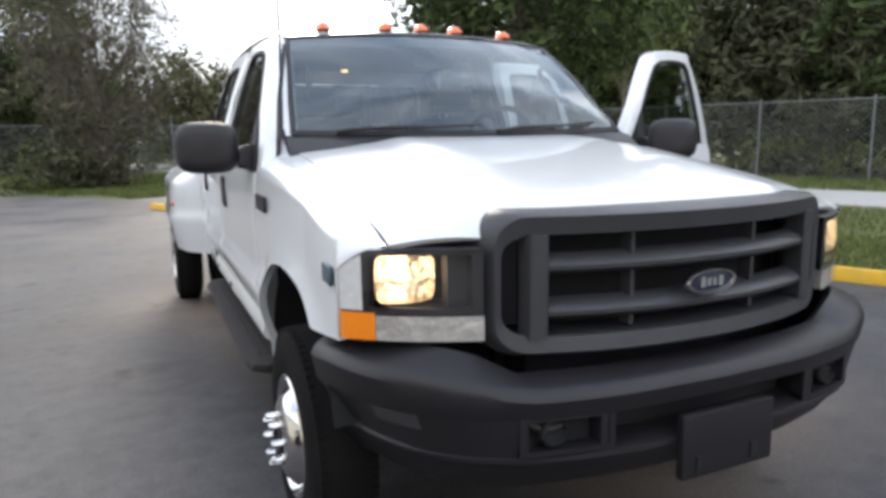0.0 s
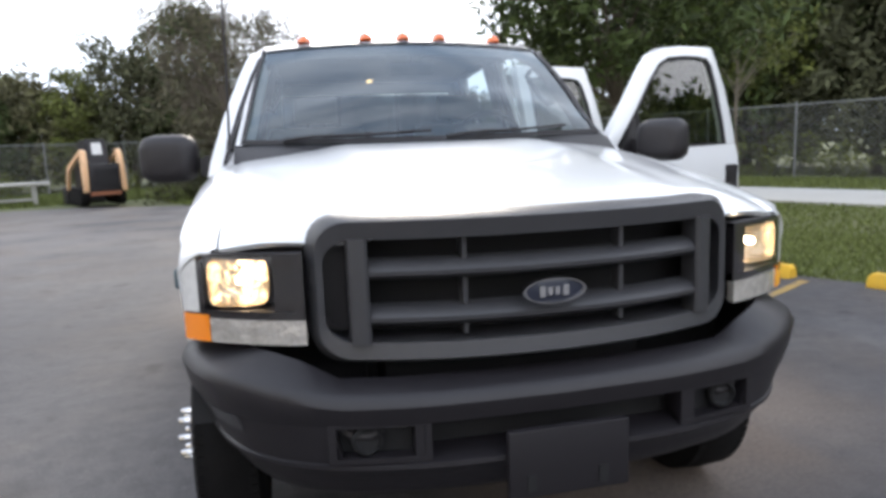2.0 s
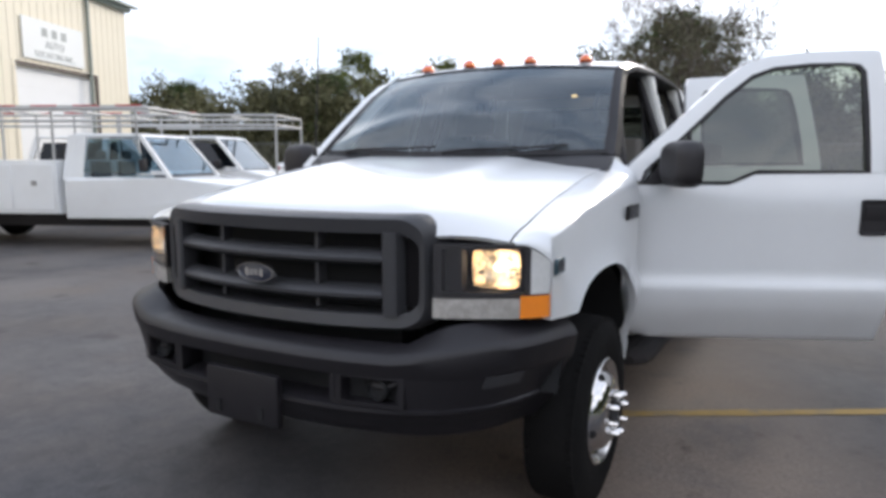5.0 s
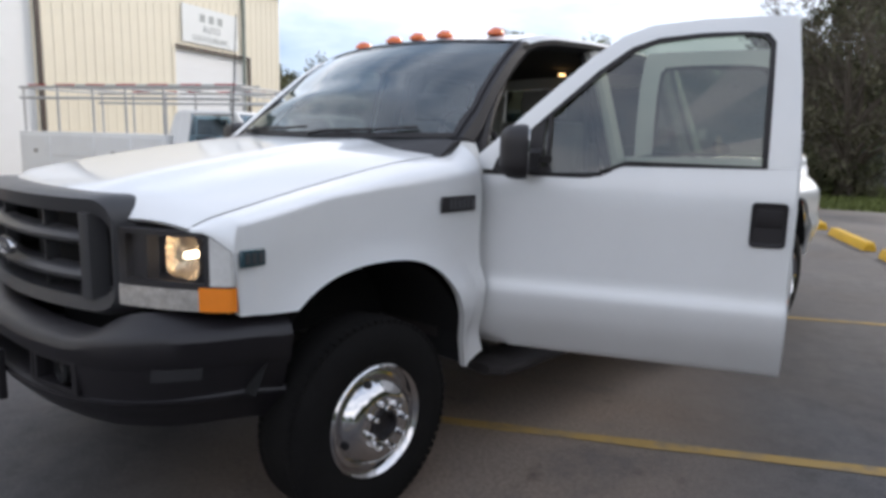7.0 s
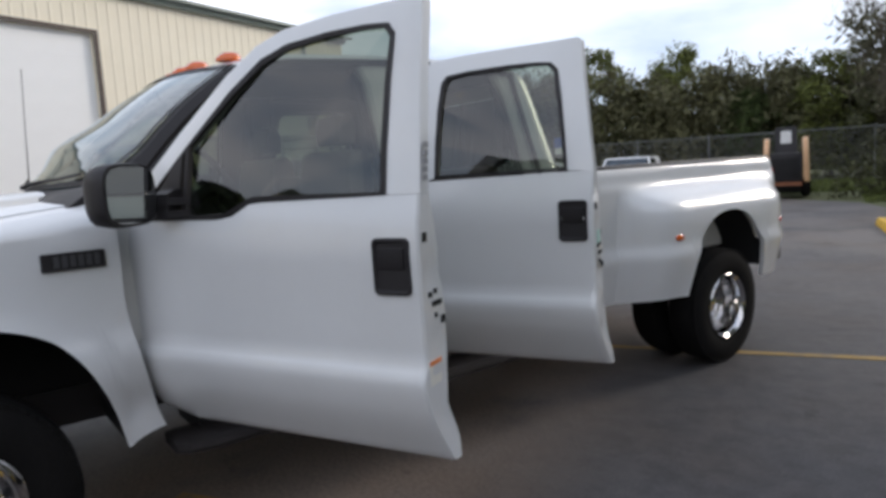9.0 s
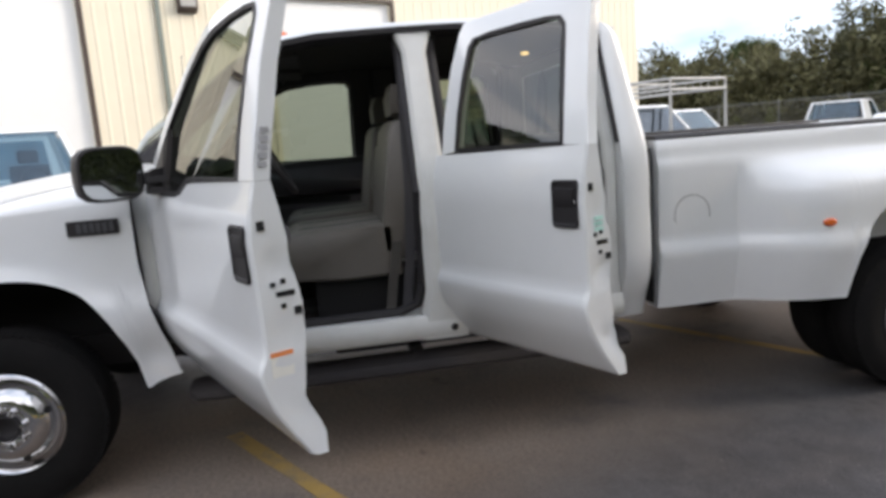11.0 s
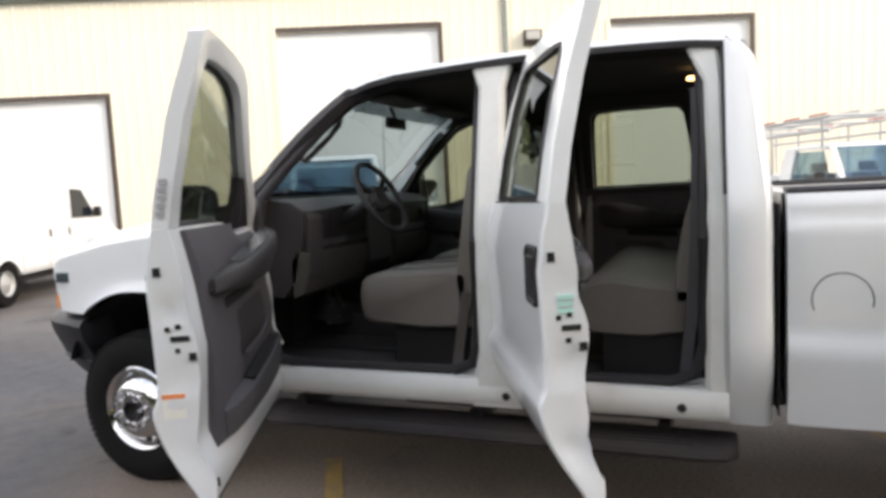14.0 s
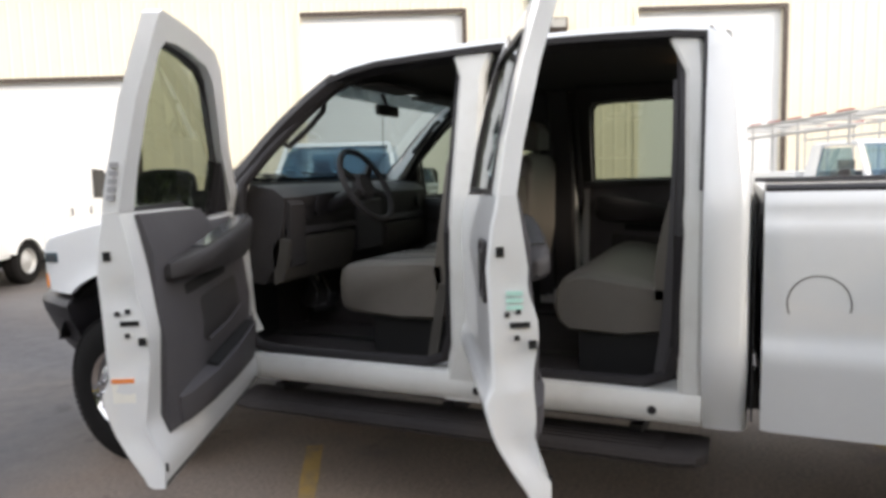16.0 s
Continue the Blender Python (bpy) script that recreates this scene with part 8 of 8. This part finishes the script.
for n in np.arange(-12, 24, 4.2):
    places.append((n + rng.uniform(-1, 1), -42 + rng.uniform(-2, 2), rng.uniform(0.9, 1.2)))
for k, (n, s, sc) in enumerate(places):
    copy_thing(kinds[k % 4 if rng.uniform() > 0.3 else (k * 3 + 1) % 4], spot_y(n, s, sc, rng.uniform(0, 360)))

for k, x, y, sc in ((0, -12.6, 31.2, 0.42), (2, -9.6, 32.2, 0.50), (1, -7.4, 33.0, 0.76), (0, -4.6, 34.0, 0.86)):
    copy_thing(kinds[k], spot(x, y, sc, 70 * k))


# ---- undergrowth along the fences ----
def bush_row(name, label, pts, seed, material, h=1.2, each=5, size=0.5, leaf=0.13, low=0.5):
    rng = np.random.default_rng(seed)
    cen, spr = [], []
    for n, s in pts:
        p = yard(n, s)
        k = rng.uniform(low, 1.3) * h
        for _ in range(each):
            cen.append((p.x + rng.normal() * 0.5, p.y + rng.normal() * 0.5, k * rng.uniform(0.15, 0.9)))
            spr.append(size * rng.uniform(0.6, 1.2))
    ob = new(name, leaf_mesh(name, cen, spr, 44, leaf, seed, material, 1.8))
    return tagged(ob, label, "bushes", kind="stuff")


bush_row("undergrowth", "tangled green undergrowth along the side fence", [(21.8 + rng.uniform(-0.6, 0.8), s) for s in np.arange(-24, 40, 0.9)], 81, LEAF_LIGHT, 1.3)
bush_row("undergrowth", "tangled green undergrowth behind the far fence", [(n, 32.2 + rng.uniform(-0.6, 1.0)) for n in np.arange(-34, 20, 0.9)], 82, LEAF_LIGHT, 1.4)
bush_row("tall_shrubs", "tall dense shrubs behind the far fence", [(n, 34.0 + rng.uniform(-0.8, 0.8)) for n in np.arange(-40, 20, 0.8)], 84, LEAF_OLIVE, 5.0, 20, 0.85, 0.24, 0.85)
bush_row("hedge", "low dark shrubs round the evergreen", [(6.2 + rng.normal() * 0.9, 21.9 + rng.normal() * 0.6) for _ in range(12)], 83, LEAF_DULL, 1.5)


# ---- grass ----
def grass(name, label, boxes, seed):
    rng = np.random.default_rng(seed)
    vs = []
    for n0, n1, s0, s1, count, hgt in boxes:
        n = rng.uniform(n0, n1, count)
        s = rng.uniform(s0, s1, count)
        base = np.stack([N.x * n + L.x * s, N.y * n + L.y * s, np.full(count, -0.035)], 1)
        a = rng.uniform(0, 2 * math.pi, count)
        w = 0.010 * rng.uniform(0.7, 1.6, count) * (1.0 + 0.10 * np.abs(s))
        h = hgt * rng.uniform(0.5, 1.3, count)
        side = np.stack([np.cos(a) * w, np.sin(a) * w, np.zeros(count)], 1)
        lean = np.stack([rng.normal(0, 0.4, count) * h, rng.normal(0, 0.4, count) * h, h], 1)
        vs.append(np.stack([base - side, base + side, base + lean], 1))
    v = np.concatenate(vs).reshape(-1, 3)
    me = bpy.data.meshes.new(name)
    me.from_pydata(v.tolist(), [], np.arange(len(v)).reshape(-1, 3).tolist())
    me.materials.append(GRASS)
    return tagged(new(name, me), label, "grass", kind="stuff")


grass("grass", "short mown grass strip beside the asphalt", [(6.15, 9.0, -6, 0, 12000, 0.06), (5.75, 9.0, 0, 9.3, 30000, 0.06), (9, 13.0, -8, 10.8, 22000, 0.07), (5.6, 13.0, 17.0, 22, 14000, 0.09), (16.6, 21.5, -8, 26, 20000, 0.12)], 91)
grass("grass", "rough grass at the far end of the yard", [(4.7, 12, 19.6, 28, 22000, 0.10), (-2, 4.6, 24.6, 28, 6000, 0.12), (-20, 9, 27.2, 33, 15000, 0.16)], 92)


# ---- chain-link fences ----
def fence(label, a, b, h=2.0, step=3.0):
    """Posts, rail and woven wire from a to b, points in the yard's axes."""
    pa, pb = yard(*a), yard(*b)
    d = pb - pa
    ln = d.length
    d.normalize()
    e = thing("chain_link_fence", label, "fence")
    cnt = int(ln / step)
    post = None
    for i in range(cnt + 1):
        p = pa + d * (ln * i / cnt)
        if post is None:
            bm = bmesh.new()
            tube(bm, [(0, 0, -0.05), (0, 0, h + 0.06)], 0.032, 8)
            lathe(bm, [(0.036, h + 0.05), (0.03, h + 0.09), (0.001, h + 0.10)], 8)
            post = part("post", bm, GALV, e, m=pose(p.x, p.y, 0))
        else:
            share("post", post, e, pose(p.x, p.y, 0))
    bm = bmesh.new()
    tube(bm, [pa + Vector((0, 0, h)), pb + Vector((0, 0, h))], 0.022, 6)
    part("top_rail", bm, GALV, e)
    vs, fs = [], []
    k = 0.16
    up = Vector((0, 0, 1))
    for sg in (-1, 1):
        x = -h
        while x < ln:
            u0, u1 = (x, x + h) if sg > 0 else (x + h, x)
            z0, z1 = 0.02, h
            q0, q1 = pa + d * u0 + up * z0, pa + d * u1 + up * z1
            if min(u0, u1) > -0.01 and max(u0, u1) < ln:
                o = up * 0.006
                i = len(vs)
                vs += [q0 - o, q0 + o, q1 + o, q1 - o]
                fs.append((i, i + 1, i + 2, i + 3))
            x += k
    me = bpy.data.meshes.new("woven_wire")
    me.from_pydata([tuple(v) for v in vs], [], fs)
    me.materials.append(GALV)
    ob = new("woven_wire", me)
    ob.parent = e
    tagged(ob, kind="stuff")
    return e


fence("grey chain-link fence along the side trees", (20.6, -30), (20.6, 31.0), 2.3)
fence("grey chain-link fence across the far end of the yard", (-34, 31.0), (20.6, 31.0), 2.1)
fence("grey chain-link gate fence near the verge", (9.5, 22.5), (9.5, 31.0), 2.2, 2.2)
